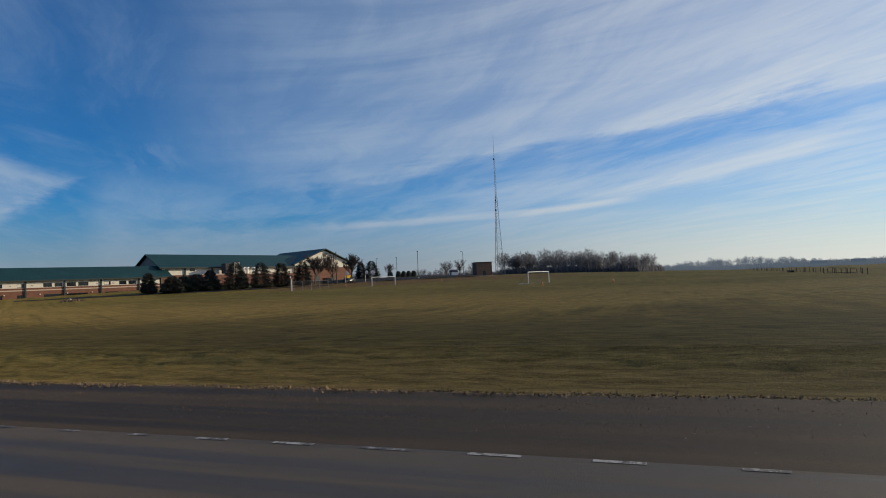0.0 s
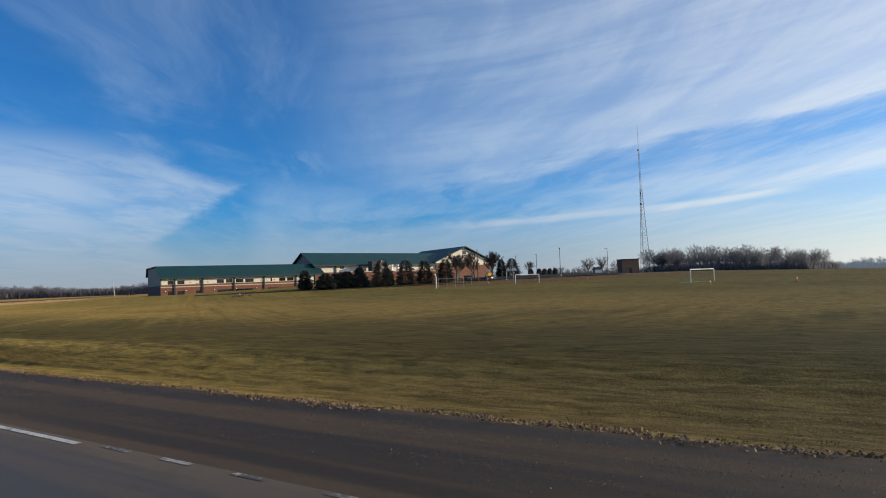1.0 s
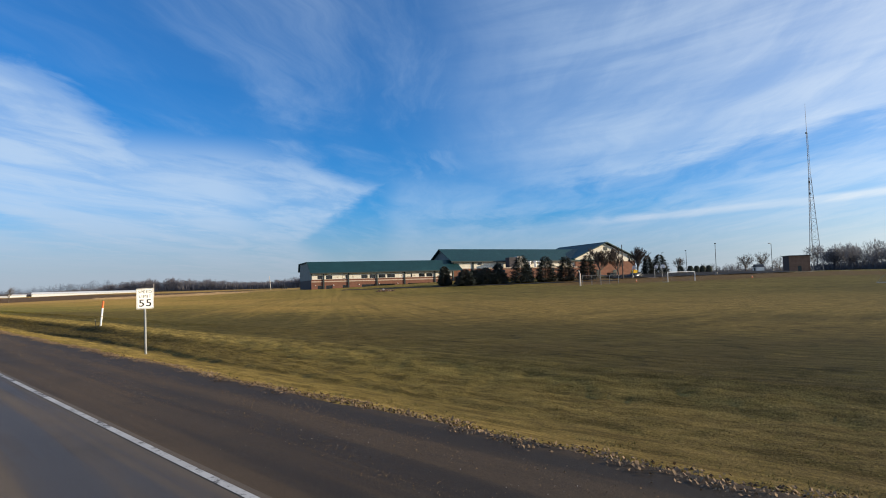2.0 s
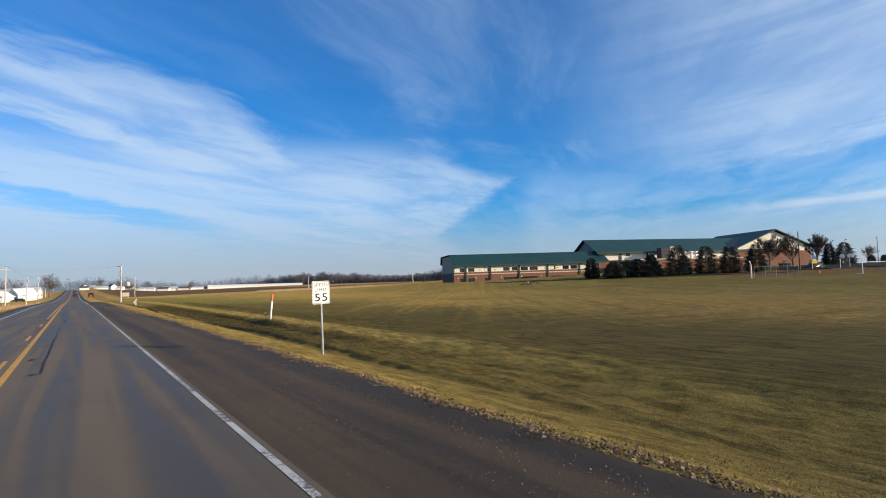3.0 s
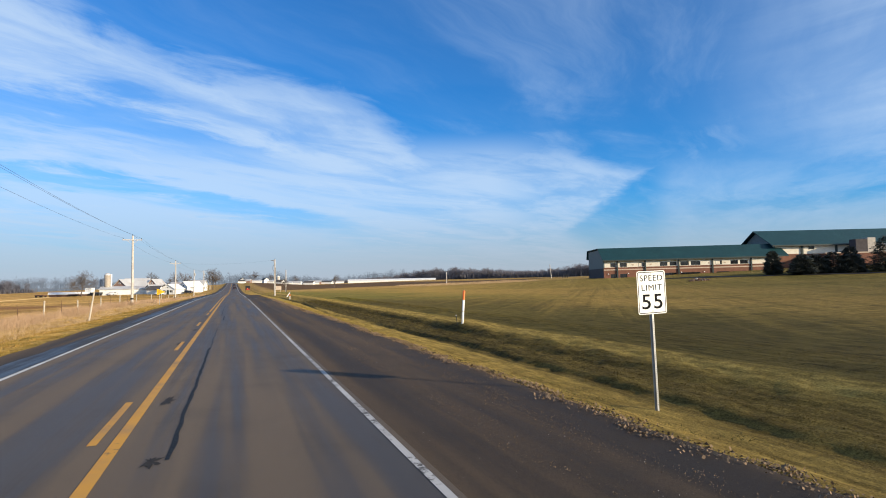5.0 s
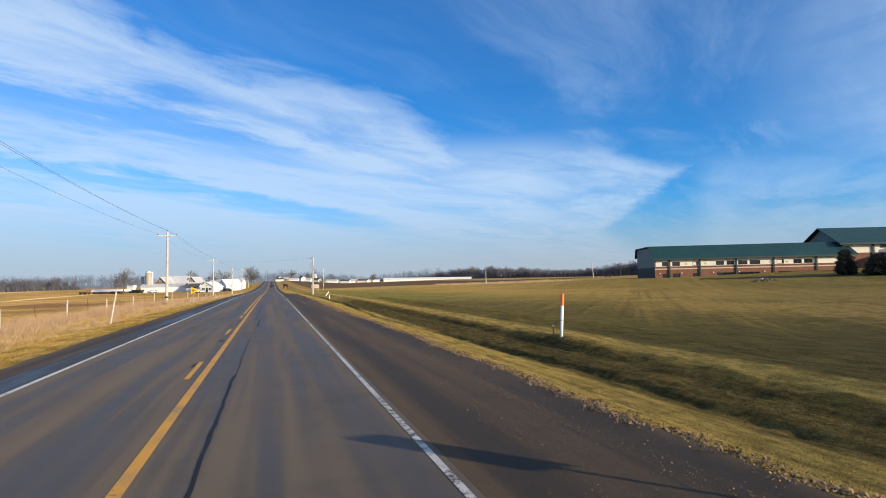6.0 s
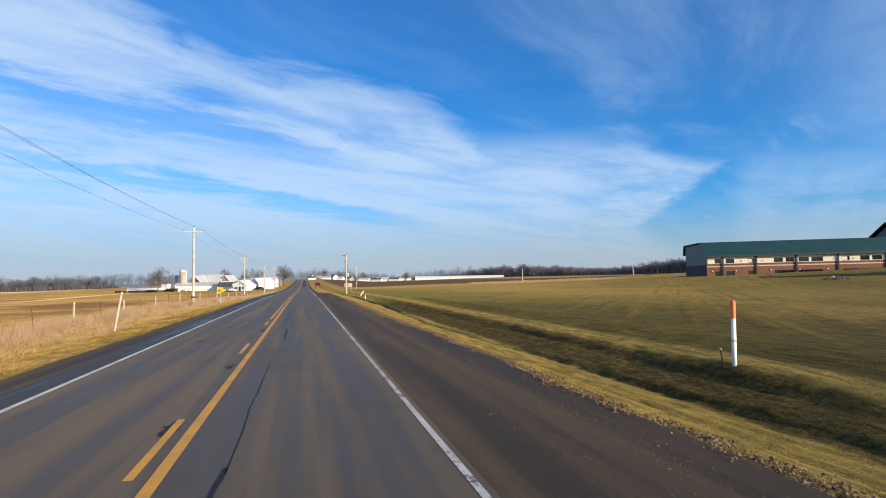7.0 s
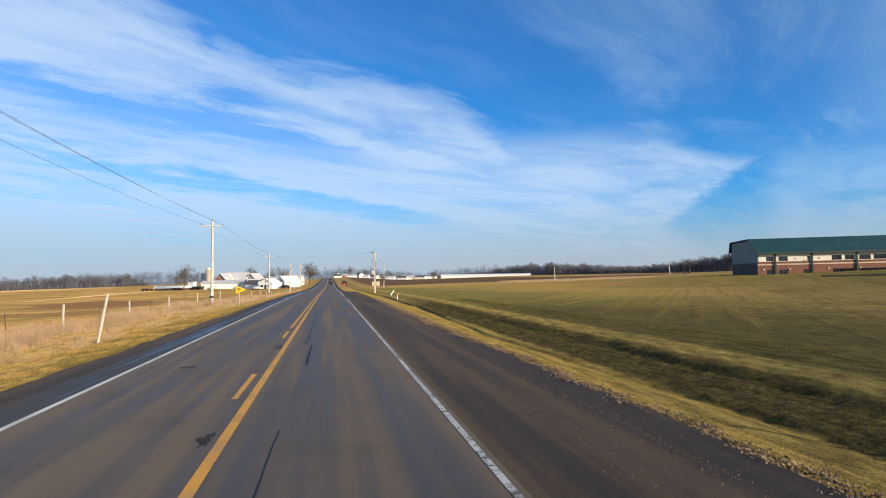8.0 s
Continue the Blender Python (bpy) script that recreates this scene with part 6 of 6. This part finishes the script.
# ---- trees, grass, litter ----
def raw_mesh(name, verts, quads, mat, parent=None, smooth=False):
    """A mesh from arrays: verts (n, 3), faces (m, 3 or 4)."""
    verts, quads = np.asarray(verts, np.float32), np.asarray(quads, np.int32)
    me = bpy.data.meshes.new(name)
    n = quads.shape[1]
    me.vertices.add(len(verts))
    me.vertices.foreach_set("co", verts.ravel())
    me.loops.add(quads.size)
    me.loops.foreach_set("vertex_index", quads.ravel())
    me.polygons.add(len(quads))
    me.polygons.foreach_set("loop_start", np.arange(0, quads.size, n, dtype=np.int32))
    me.materials.append(mat)
    me.update(calc_edges=True)
    ob = new(name, me)
    if parent:
        ob.parent = parent
    return ob


def limb(verts, faces, a, b, ra, rb, sides):
    ax = (b - a).normalized()
    ux = ax.orthogonal().normalized()
    vx = ax.cross(ux)
    n = len(verts)
    for c, r in ((a, ra), (b, rb)):
        for i in range(sides):
            t = 2 * math.pi * i / sides
            verts.append(c + r * (math.cos(t) * ux + math.sin(t) * vx))
    for i in range(sides):
        j = (i + 1) % sides
        faces.append((n + i, n + j, n + sides + j, n + sides + i))


def grow(rng, height, spread, least, depth=5, first=0.22, thick=0.022):
    """Limbs and twigs of a bare tree: (verts, faces) of each."""
    wood, twigs = ([], []), ([], [])

    def branch(p, d, length, r, level):
        steps = 3 if level < 2 else 2
        for s in range(steps):
            d2 = (d + Vector((rng.gauss(0, 0.13), rng.gauss(0, 0.13), rng.gauss(0.05, 0.08)))).normalized()
            q = p + d2 * (length / steps)
            r2 = r * (0.86 if level < depth else 0.5)
            tgt = wood if level < 3 else twigs
            r, r2 = max(r, least), max(r2, least * 0.7)
            limb(*tgt, p, q, r, r2, 7 if level == 0 else (5 if level < 3 else 3))
            p, d, r = q, d2, r2
            if level < depth and (level > 0 or s > 0):
                for _ in range(2 if level < 2 else 1):
                    side = Vector((rng.gauss(0, 1), rng.gauss(0, 1), rng.gauss(0, 0.5))).normalized()
                    nd = (d * 0.75 + side * spread).normalized()
                    branch(p, nd, length * rng.uniform(0.55, 0.78), r * rng.uniform(0.5, 0.68), level + 1)
        if level < depth:
            for _ in range(2):
                side = Vector((rng.gauss(0, 1), rng.gauss(0, 1), rng.gauss(0.2, 0.4))).normalized()
                branch(p, (d + side * spread * 0.7).normalized(), length * rng.uniform(0.6, 0.8), r * 0.7, level + 1)
    branch(Vector((0, 0, -0.2)), Vector((0, 0, 1)), height * first * 1.6, height * thick, 0)
    top = max(v.z for v in twigs[0])
    k = height / top
    for grp in (wood, twigs):
        grp[0][:] = [v * k for v in grp[0]]
    return wood, twigs


def bare_tree(x, y, h, seed, label, spread=0.62, twig=0.0022, depth=5, dark=False):
    rng = random.Random(seed)
    top = thing("bare_tree", (x, y, gz(x, y)), label, "tree", "bare winter trees", turn=rng.uniform(0, 360))
    wood, twigs = grow(rng, h, spread, h * twig, depth, 0.15 if dark else 0.22)
    raw_mesh("trunk", wood[0], wood[1], BARK, top)
    # dark: crown takes the twig colour with its shade painted in
    raw_mesh("crown", twigs[0], twigs[1], TWIG_SHADED if dark else TWIG, top)
    return top


for k, (x, y, h, s, l) in enumerate(((171.2, 65.0, 10.6, 0.36, "bare young shade tree before the school gable"), (178.7, 62.0, 10.8, 0.36, "bare young shade tree before the school gable"),
                                     (190.3, 61.5, 10.6, 0.36, "bare young shade tree before the school gable"), (218.9, 59.8, 6.4, 0.5, "small bare tree by the parking lot"),
                                     (284.3, 56.5, 9.0, 0.8, "round bare tree beyond the parking lot"), (305.4, 56.1, 10.0, 0.8, "bare tree beyond the parking lot"), (317.4, 50.8, 8.2, 0.7, "bare tree near the radio tower"),
                                     (-60.9, 275.9, 12.0, 1.05, "wide bare farmyard tree with airy crown"), (-38.0, 330.5, 11.0, 0.7, "bare tree behind the farm"), (-27.4, 321.6, 10.5, 0.7, "bare tree behind the farm"),
                                     (-22.8, 331.9, 11.0, 0.75, "bare tree behind the farm"), (-9.6, 342.8, 13.0, 0.85, "wide bare tree beside the road"), (22.5, 690.0, 13.0, 0.8, "bare tree at a far farm"), (45.0, 720.0, 11.0, 0.8, "bare tree at a far farm"), (78.0, 770.0, 12.0, 0.85, "bare tree at a far farm"), (-14.5, 560.0, 11.0, 0.8, "bare tree at a far farm"),
                                     (17.5, 175.0, 4.8, 0.4, "thin young bare tree by the field"), (43.0, 240.0, 6.5, 0.4, "thin bare sapling in the field"), (-120.0, 520.0, 10.0, 0.8, "far bare tree in the fields"))):
    bare_tree(x, y, h, 11 + k, l, s, 0.0012 if "thin" in l else 0.0020 if "shade" in l else 0.0013 if "wide" in l else 0.0019, 5 if "wide" in l or "shade" in l else 4, "shade" in l or "lot" in l)


def conifer(x, y, h, w, seed, label):
    """A dense evergreen: whorls of drooping boughs, each a spray of small needle blades."""
    rng = np.random.RandomState(seed)
    top = thing("evergreen_tree", (x, y, gz(x, y)), label, "tree", "evergreens before the school")
    part("trunk", tubed((0, 0, -0.2), (0, 0, h * 0.92), 0.16, 0.03, sides=7), BARK, top)
    n = 7500
    f = rng.power(1.55, n)
    z = h * (1 - f) + h * 0.03
    # boughs in uneven whorls, longest a third of the way up
    whorl = 0.80 + 0.22 * np.abs(np.sin(z * 2.6 + seed)) + 0.10 * np.sin(z * 6.3 + 2 * seed)
    rmax = w / 2 * np.clip(f * 1.2, 0, 1) ** 0.44 * np.clip((1.10 - f) / 0.16, 0.75, 1) * whorl
    a = rng.rand(n) * 2 * np.pi
    lobes = 1 + 0.13 * np.sin(a * 3 + seed) + 0.12 * np.sin(a * 5 + z * 3.1) + 0.08 * np.sin(a * 9 - z * 5)
    r = rmax * np.sqrt(0.12 + 0.88 * rng.rand(n)) * lobes * (0.88 + 0.26 * rng.rand(n) ** 3)
    c = np.stack([r * np.cos(a), r * np.sin(a), z], 1)
    out = np.stack([np.cos(a), np.sin(a), -0.35 + 0.5 * rng.rand(n)], 1)
    out /= np.linalg.norm(out, axis=1)[:, None]
    sd = np.stack([-np.sin(a), np.cos(a), 0.4 * rng.randn(n)], 1)
    ln, wd = (0.20 + 0.36 * rng.rand(n))[:, None], (0.06 + 0.11 * rng.rand(n))[:, None]
    vs = np.stack([c - sd * wd, c + sd * wd, c + out * ln + sd * wd * 0.3, c + out * ln - sd * wd * 0.3], 1).reshape(-1, 3)
    raw_mesh("crown", vs, np.arange(4 * n).reshape(-1, 4), NEEDLES, top)


for k, (x, y, h, w) in enumerate(((127.3, 83.5, 4.6, 6.2), (131.0, 82.9, 4.3, 6.4), (133.6, 80.6, 4.8, 6.0), (138.3, 79.8, 5.8, 4.8), (141.6, 73.6, 8.0, 7.4), (136.4, 78.0, 4.4, 6.0), (148.6, 69.9, 7.6, 7.0), (154.4, 66.6, 7.3, 6.0),
                                  (159.6, 62.2, 7.6, 6.2), (145.4, 74.5, 5.0, 4.4), (198.3, 61.3, 6.8, 4.4), (203.6, 59.5, 7.2, 6.8), (124.4, 89.0, 5.6, 4.2))):
    conifer(x, y, h, w, 30 + k, "dense dark evergreen in the row before the school" if k < 10 or k > 11 else "dense dark evergreen by the basketball court")


def shrub(x, y, seed):
    rng = np.random.RandomState(seed)
    top = thing("rounded_shrub", (x, y, gz(x, y)), "clipped dark arborvitae shrub by the parking lot", "shrub", "shrubs by the parking lot")
    n = 900
    z = rng.rand(n) * 2.7
    r = 1.05 * np.sqrt(np.clip(1 - ((z - 1.0) / 1.75) ** 2, 0.02, 1)) * (0.8 + 0.25 * rng.rand(n))
    a = rng.rand(n) * 2 * np.pi
    c = np.stack([r * np.cos(a), r * np.sin(a), z], 1)
    sd = np.stack([-np.sin(a), np.cos(a), 0.3 * rng.randn(n)], 1) * 0.12
    upv = np.stack([0.15 * np.cos(a), 0.15 * np.sin(a), 0.32 + 0 * a], 1)
    vs = np.stack([c - sd, c + sd, c + upv + sd * 0.3, c + upv - sd * 0.3], 1).reshape(-1, 3)
    raw_mesh("foliage", vs, np.arange(4 * n).reshape(-1, 4), NEEDLES, top)
    part("stem", tubed((0, 0, -0.1), (0, 0, 2.0), 0.08, sides=6), BARK, top)


for k, (x, y) in enumerate(((214.8, 56.7), (216.1, 53.7), (217.8, 52.1), (219.5, 50.6), (221.2, 49.0))):
    shrub(x, y, 60 + k)


def woodland(name, a, b, deep, count, h0, h1, seed, label, mat=None, bush=0.5, sprays=45, taper=1.0, stout=1.9, even=0.0):
    """A stretch of far bare woodland as one body of trunks, limbs, twigs and brush."""
    rng = np.random.RandomState(seed)
    a, b = np.array(a, float), np.array(b, float)
    d = (b - a) / np.linalg.norm(b - a)
    side = np.array([-d[1], d[0]])
    P = a + rng.rand(count, 1) * (b - a) + rng.rand(count, 1) * deep * side
    base = ground_z(P[:, 0], P[:, 1])
    H = (h0 + (h1 - h0) * rng.rand(count)) * (0.82 + 0.25 * np.sin(np.linalg.norm(P - a, axis=1) * 0.021 + seed))
    H = H * (0.72 + 0.28 * even + 0.5 * (1 - even) * rng.rand(count)) * (taper + (1 - taper) * np.clip(((P - a) @ d) / np.linalg.norm(b - a), 0, 1))
    V, F = [], []

    def bar(p, q, w0, w1):
        n = sum(len(v) for v in V)
        az = rng.rand(len(p)) * 2 * np.pi
        across = np.stack([np.cos(az), np.sin(az), np.zeros(len(p))], 1)
        dirv = q - p
        across = np.where((np.abs((across * dirv).sum(1)) > 0.9 * np.linalg.norm(dirv, axis=1))[:, None], np.array([0, 0, 1.0]), across)
        V.append(np.stack([p - across * w0[:, None], p + across * w0[:, None], q + across * w1[:, None], q - across * w1[:, None]], 1).reshape(-1, 3))
        F.append(np.arange(4 * len(p)).reshape(-1, 4) + n)
    p0 = np.column_stack([P, base - 0.5])
    p1 = p0 + np.column_stack([rng.randn(count, 2) * 0.05 * H[:, None], H * 0.75])
    bar(p0, p1, 0.028 * H * 0.8, 0.010 * H)
    for k in range(11):
        f = 0.28 + 0.6 * rng.rand(count)
        s = p0 + (p1 - p0) * f[:, None]
        r = H * (0.16 + 0.16 * rng.rand(count))
        t = rng.rand(count) * 2 * np.pi
        e = s + np.column_stack([r * np.cos(t), r * np.sin(t), H * (0.12 + 0.2 * rng.rand(count))])
        bar(s, e, 0.010 * H, 0.004 * H)
        for j in range(5):
            g = 0.35 + 0.65 * rng.rand(count)
            s2 = s + (e - s) * g[:, None]
            e2 = s2 + np.column_stack([rng.randn(count, 2) * 0.085 * H[:, None], H * (0.02 + 0.13 * rng.rand(count))])
            bar(s2, e2, 0.0045 * H, 0.0015 * H)
    # sprays of twigs that fill each crown
    k = sprays
    tree = np.repeat(np.arange(count), k)
    u = rng.randn(len(tree), 3)
    u /= np.linalg.norm(u, axis=1)[:, None]
    u *= (rng.rand(len(tree)) ** 0.4)[:, None]
    Ht = H[tree]
    wide = (0.20 + 0.14 * rng.rand(count))[tree] * Ht
    c = p0[tree] + np.column_stack([u[:, 0] * wide, u[:, 1] * wide, Ht * (0.68 + 0.30 * u[:, 2])])
    out_dir = np.column_stack([u[:, 0], u[:, 1], 0.5 + np.abs(u[:, 2])]) + 0.5 * rng.randn(len(tree), 3)
    out_dir /= np.linalg.norm(out_dir, axis=1)[:, None]
    bar(c, c + out_dir * (Ht * (0.06 + 0.09 * rng.rand(len(tree))))[:, None], 0.0052 * Ht * stout, 0.0007 * Ht * stout)
    m = int(count * 30 * bush)
    B = a + rng.rand(m, 1) * (b - a) + rng.rand(m, 1) * deep * side
    zb = ground_z(B[:, 0], B[:, 1])
    hb = h0 * (0.10 + (0.42 + 0.25 * even) * rng.rand(m) ** 2) * (taper + (1 - taper) * np.clip(((B - a) @ d) / np.linalg.norm(b - a), 0, 1))
    q0 = np.column_stack([B, zb - 0.3])
    q1 = q0 + np.column_stack([rng.randn(m, 2) * 0.8, hb])
    bar(q0, q1, (0.14 + 0.22 * rng.rand(m)) * stout, (0.01 + 0.04 * rng.rand(m)) * stout)
    ob = raw_mesh(name, np.concatenate(V), np.concatenate(F), mat or FAR_WOOD)
    return tagged(ob, label, "woodland", kind="stuff")


woodland("woodland_beyond_field", (512.0, 55.0), (478.0, -54.0), -60, 170, 9.5, 17.5, 1, "bare grey woodland at the far edge of the lawn", HAZE_TINT_WOOD, bush=6.0, sprays=240, stout=1.8, even=0.3)
woodland("woodland_beyond_school", (430.0, 130.0), (540.0, 60.0), 30, 110, 5.5, 8.5, 2, "low thin wood behind the parking lot", HAZE_TINT_WOOD, bush=3.0, sprays=80, stout=2.0, even=0.5)
woodland("far_woodland_south", (1110.0, 40.0), (1050.0, -640.0), -90, 380, 15, 20, 3, "far woodland along the horizon, haze added as glow", HAZE_GLOW_WOOD, bush=4.0, sprays=110, stout=2.8, even=0.6)
woodland("far_woodland_ahead", (150.0, 930.0), (472.0, 590.0), 70, 500, 18, 25, 4, "bare grey woodland beyond the ploughed field", DUSKY_HAZE_WOOD, bush=4.5, sprays=170, taper=0.45, stout=2.4, even=0.6)
woodland("far_woodland_left", (-290.0, 470.0), (-165.0, 600.0), 60, 260, 7.5, 11.5, 5, "bare brown woodland across the fields", DUSKY_HAZE_WOOD, bush=3.5, sprays=190, stout=1.8, even=0.5)
woodland("far_woodland_road", (-330.0, 960.0), (160.0, 1080.0), 80, 450, 16, 22, 6, "far woodland along the horizon, haze added as glow", HAZE_GLOW_WOOD, bush=2.0)
woodland("far_woodland_gap", (60.0, 1160.0), (400.0, 960.0), 80, 300, 14, 20, 9, "far woodland behind distant farms, haze added as glow", HAZE_GLOW_WOOD, bush=2.0)
woodland("far_woodland_horizon", (-900.0, 700.0), (-300.0, 930.0), 80, 420, 15, 22, 7, "far woodland along the horizon, haze added as glow", HAZE_GLOW_WOOD, bush=2.0)
woodland("far_woodland_east", (330.0, 300.0), (470.0, 240.0), -50, 260, 11, 16, 8, "bare woodland behind the school", bush=2.5)


def blades(name, P, h, w, lean, mat, label, seed):
    """Grass as single bent blades at the places P."""
    rng = np.random.RandomState(seed)
    n = len(P)
    z = ground_z(P[:, 0], P[:, 1]) - 0.01
    base = np.column_stack([P, z])
    a = rng.rand(n) * 2 * np.pi
    hh = h[0] + (h[1] - h[0]) * rng.rand(n) ** 1.5
    ww = (w[0] + (w[1] - w[0]) * rng.rand(n))[:, None]
    side = np.column_stack([np.cos(a), np.sin(a), np.zeros(n)]) * ww
    push = np.column_stack([rng.randn(n) * lean + lean * 0.4, rng.randn(n) * lean, np.zeros(n)]) * hh[:, None]
    mid = base + push * 0.35 + np.column_stack([np.zeros((n, 2)), hh * 0.6])
    tip = base + push + np.column_stack([np.zeros((n, 2)), hh])
    vs = np.stack([base - side, base + side, mid + side * 0.7, mid - side * 0.7, tip], 1).reshape(-1, 3)
    k = np.arange(n)[:, None] * 5
    tri = np.concatenate([k + np.array([[0, 1, 2]]), k + np.array([[0, 2, 3]]), k + np.array([[3, 2, 4]])])
    return tagged(raw_mesh(name, vs, tri, mat), label, "grass", kind="stuff")


def scatter(n, x0, x1, y0, y1, seed, near=1.0, clump=0.0):
    rng = np.random.RandomState(seed)
    x = x0 + (x1 - x0) * rng.rand(n)
    y = y0 + (y1 - y0) * rng.rand(n) ** near
    P = np.column_stack([x, y])
    if clump:
        c = P[rng.randint(0, n, n // 14)]
        P = c[rng.randint(0, len(c), n)] + rng.randn(n, 2) * clump
    return P


def tufts(n, x0, x1, y0, y1, seed, size, blades_each):
    """Places in uneven tufts with bare ground between."""
    rng = np.random.RandomState(seed)
    m = n // blades_each
    c = np.column_stack([x0 + (x1 - x0) * rng.rand(m), y0 + (y1 - y0) * rng.rand(m)])
    keep = (np.sin(c[:, 0] * 1.3 + c[:, 1] * 0.37) + np.sin(c[:, 1] * 0.83 - c[:, 0] * 0.5) + 0.9 * rng.randn(m)) > -0.3
    c = c[keep]
    return c[rng.randint(0, len(c), n)] + rng.randn(n, 2) * size * (0.4 + rng.rand(n, 1))


blades("tall_dry_grass", tufts(46000, -15.6, -11.4, 0, 78, 1, 0.30, 40), (0.15, 0.85), (0.002, 0.006), 0.5, GRASS_TALL, "tall dry straw-coloured grass along the fence", 1)
blades("fence_row_grass", tufts(24000, -11.6, -8.2, 0, 78, 11, 0.22, 30), (0.05, 0.34), (0.003, 0.007), 0.6, GRASS_DRY, "low tufts of dry grass on the bank", 12)
blades("tall_dry_grass_far", tufts(24000, -14.5, -8.6, 78, 210, 2, 0.4, 24), (0.15, 0.75), (0.012, 0.025), 0.45, GRASS_TALL, "tall dry grass along the far fence", 2)
blades("dry_verge_grass", tufts(40000, -11.5, -5.9, 2, 60, 3, 0.3, 20), (0.03, 0.13), (0.004, 0.010), 0.6, TURF, "short dry verge grass", 3)
blades("verge_grass", scatter(95000, 7.4, 15.5, -40, 60, 4, 1.1), (0.015, 0.065), (0.003, 0.007), 0.9, TURF, "short winter grass in the swale", 4)
blades("verge_straw", tufts(15000, 7.3, 8.5, -62, 45, 5, 0.16, 24), (0.015, 0.06), (0.003, 0.006), 1.1, GRASS_GREEN, "straw-coloured grass beside the shoulder", 5)
blades("ditch_weeds", scatter(26000, 72.0, 128.0, 212, 246, 7, 1.0, 1.2), (0.2, 0.8), (0.015, 0.04), 0.4, GRASS_DRY, "dry weeds at the field edge", 7)


def litter(name, n, x_mid, x_sd, y0, y1, size, mat, label, seed, z_of):
    rng = np.random.RandomState(seed)
    x, y = x_mid + x_sd * rng.randn(n), y0 + (y1 - y0) * rng.rand(n)
    x = x + 0.12 * np.sin(y * 0.7) + 0.10 * np.sin(y * 2.3)
    if x_mid > 6.5:
        x = x - 0.42 * step(y, 17, 32) + 0.08 * np.sin(y * 5.1)
    z = z_of(x, y) + 0.012
    a = rng.rand(n) * 2 * np.pi
    s = size * (0.5 + rng.rand(n))
    t = 0.5 * rng.randn(n) * s
    e1 = np.column_stack([np.cos(a) * s, np.sin(a) * s, t])
    e2 = np.column_stack([-np.sin(a) * s * 0.6, np.cos(a) * s * 0.6, 0.5 * rng.randn(n) * s])
    c = np.column_stack([x, y, z + np.abs(t)])
    vs = np.stack([c - e1, c - e2, c + e1, c + e2], 1).reshape(-1, 3)
    return tagged(raw_mesh(name, vs, np.arange(4 * n).reshape(-1, 4), mat), label, "litter", kind="stuff")


litter("leaf_litter", 52000, 7.16, 0.15, -65, 75, 0.017, LEAVES, "crushed dead leaves along the edge of the shoulder", 1, lambda x, y: np.maximum(ground_z(x, y), road_z(y) - 0.006 - 9 * (np.abs(x) > 7.0)))
litter("shoulder_debris", 10000, 5.05, 0.16, -65, 60, 0.006, LEAVES, "scattered leaf crumbs in a band on the shoulder", 2, lambda x, y: road_z(y) - 0.006)
litter("shoulder_leaves", 15000, 6.1, 0.20, -65, 60, 0.007, LEAVES, "band of crushed leaf crumbs on the shoulder", 12, lambda x, y: road_z(y) - 0.006)
litter("shoulder_grit", 2500, 5.3, 0.6, -65, 60, 0.005, CONCRETE, "pale grit on the shoulder", 3, lambda x, y: road_z(y) - 0.006)


def clods(n, x_mid, x_sd, y0, y1, seed):
    """Clods of dark soil pushed up along the edge of the shoulder."""
    rng = np.random.RandomState(seed)
    y = y0 + (y1 - y0) * rng.rand(n)
    x = x_mid + x_sd * rng.randn(n) - 0.42 * step(y, 17, 32) + 0.10 * np.sin(y * 2.3)
    r = 0.011 + 0.030 * rng.rand(n) ** 2.5
    base = np.column_stack([x, y, ground_z(x, y)])
    ring = np.array([[math.cos(a), math.sin(a), 0.0] for a in np.linspace(0, 2 * math.pi, 5, endpoint=False)])
    shape = np.concatenate([ring, [[0, 0, 0.75]]])
    V = base[:, None, :] + shape[None] * r[:, None, None] * (0.7 + 0.6 * rng.rand(n, 6, 3))
    tri = np.array([[i, (i + 1) % 5, 5] for i in range(5)])
    F = (np.arange(n)[:, None, None] * 6 + tri[None]).reshape(-1, 3)
    return tagged(raw_mesh("soil_clods", V.reshape(-1, 3), F, MUD), "dark crumbled soil clods along the edge of the shoulder", "soil", kind="stuff")


clods(9000, 7.12, 0.20, -62, 70, 21)
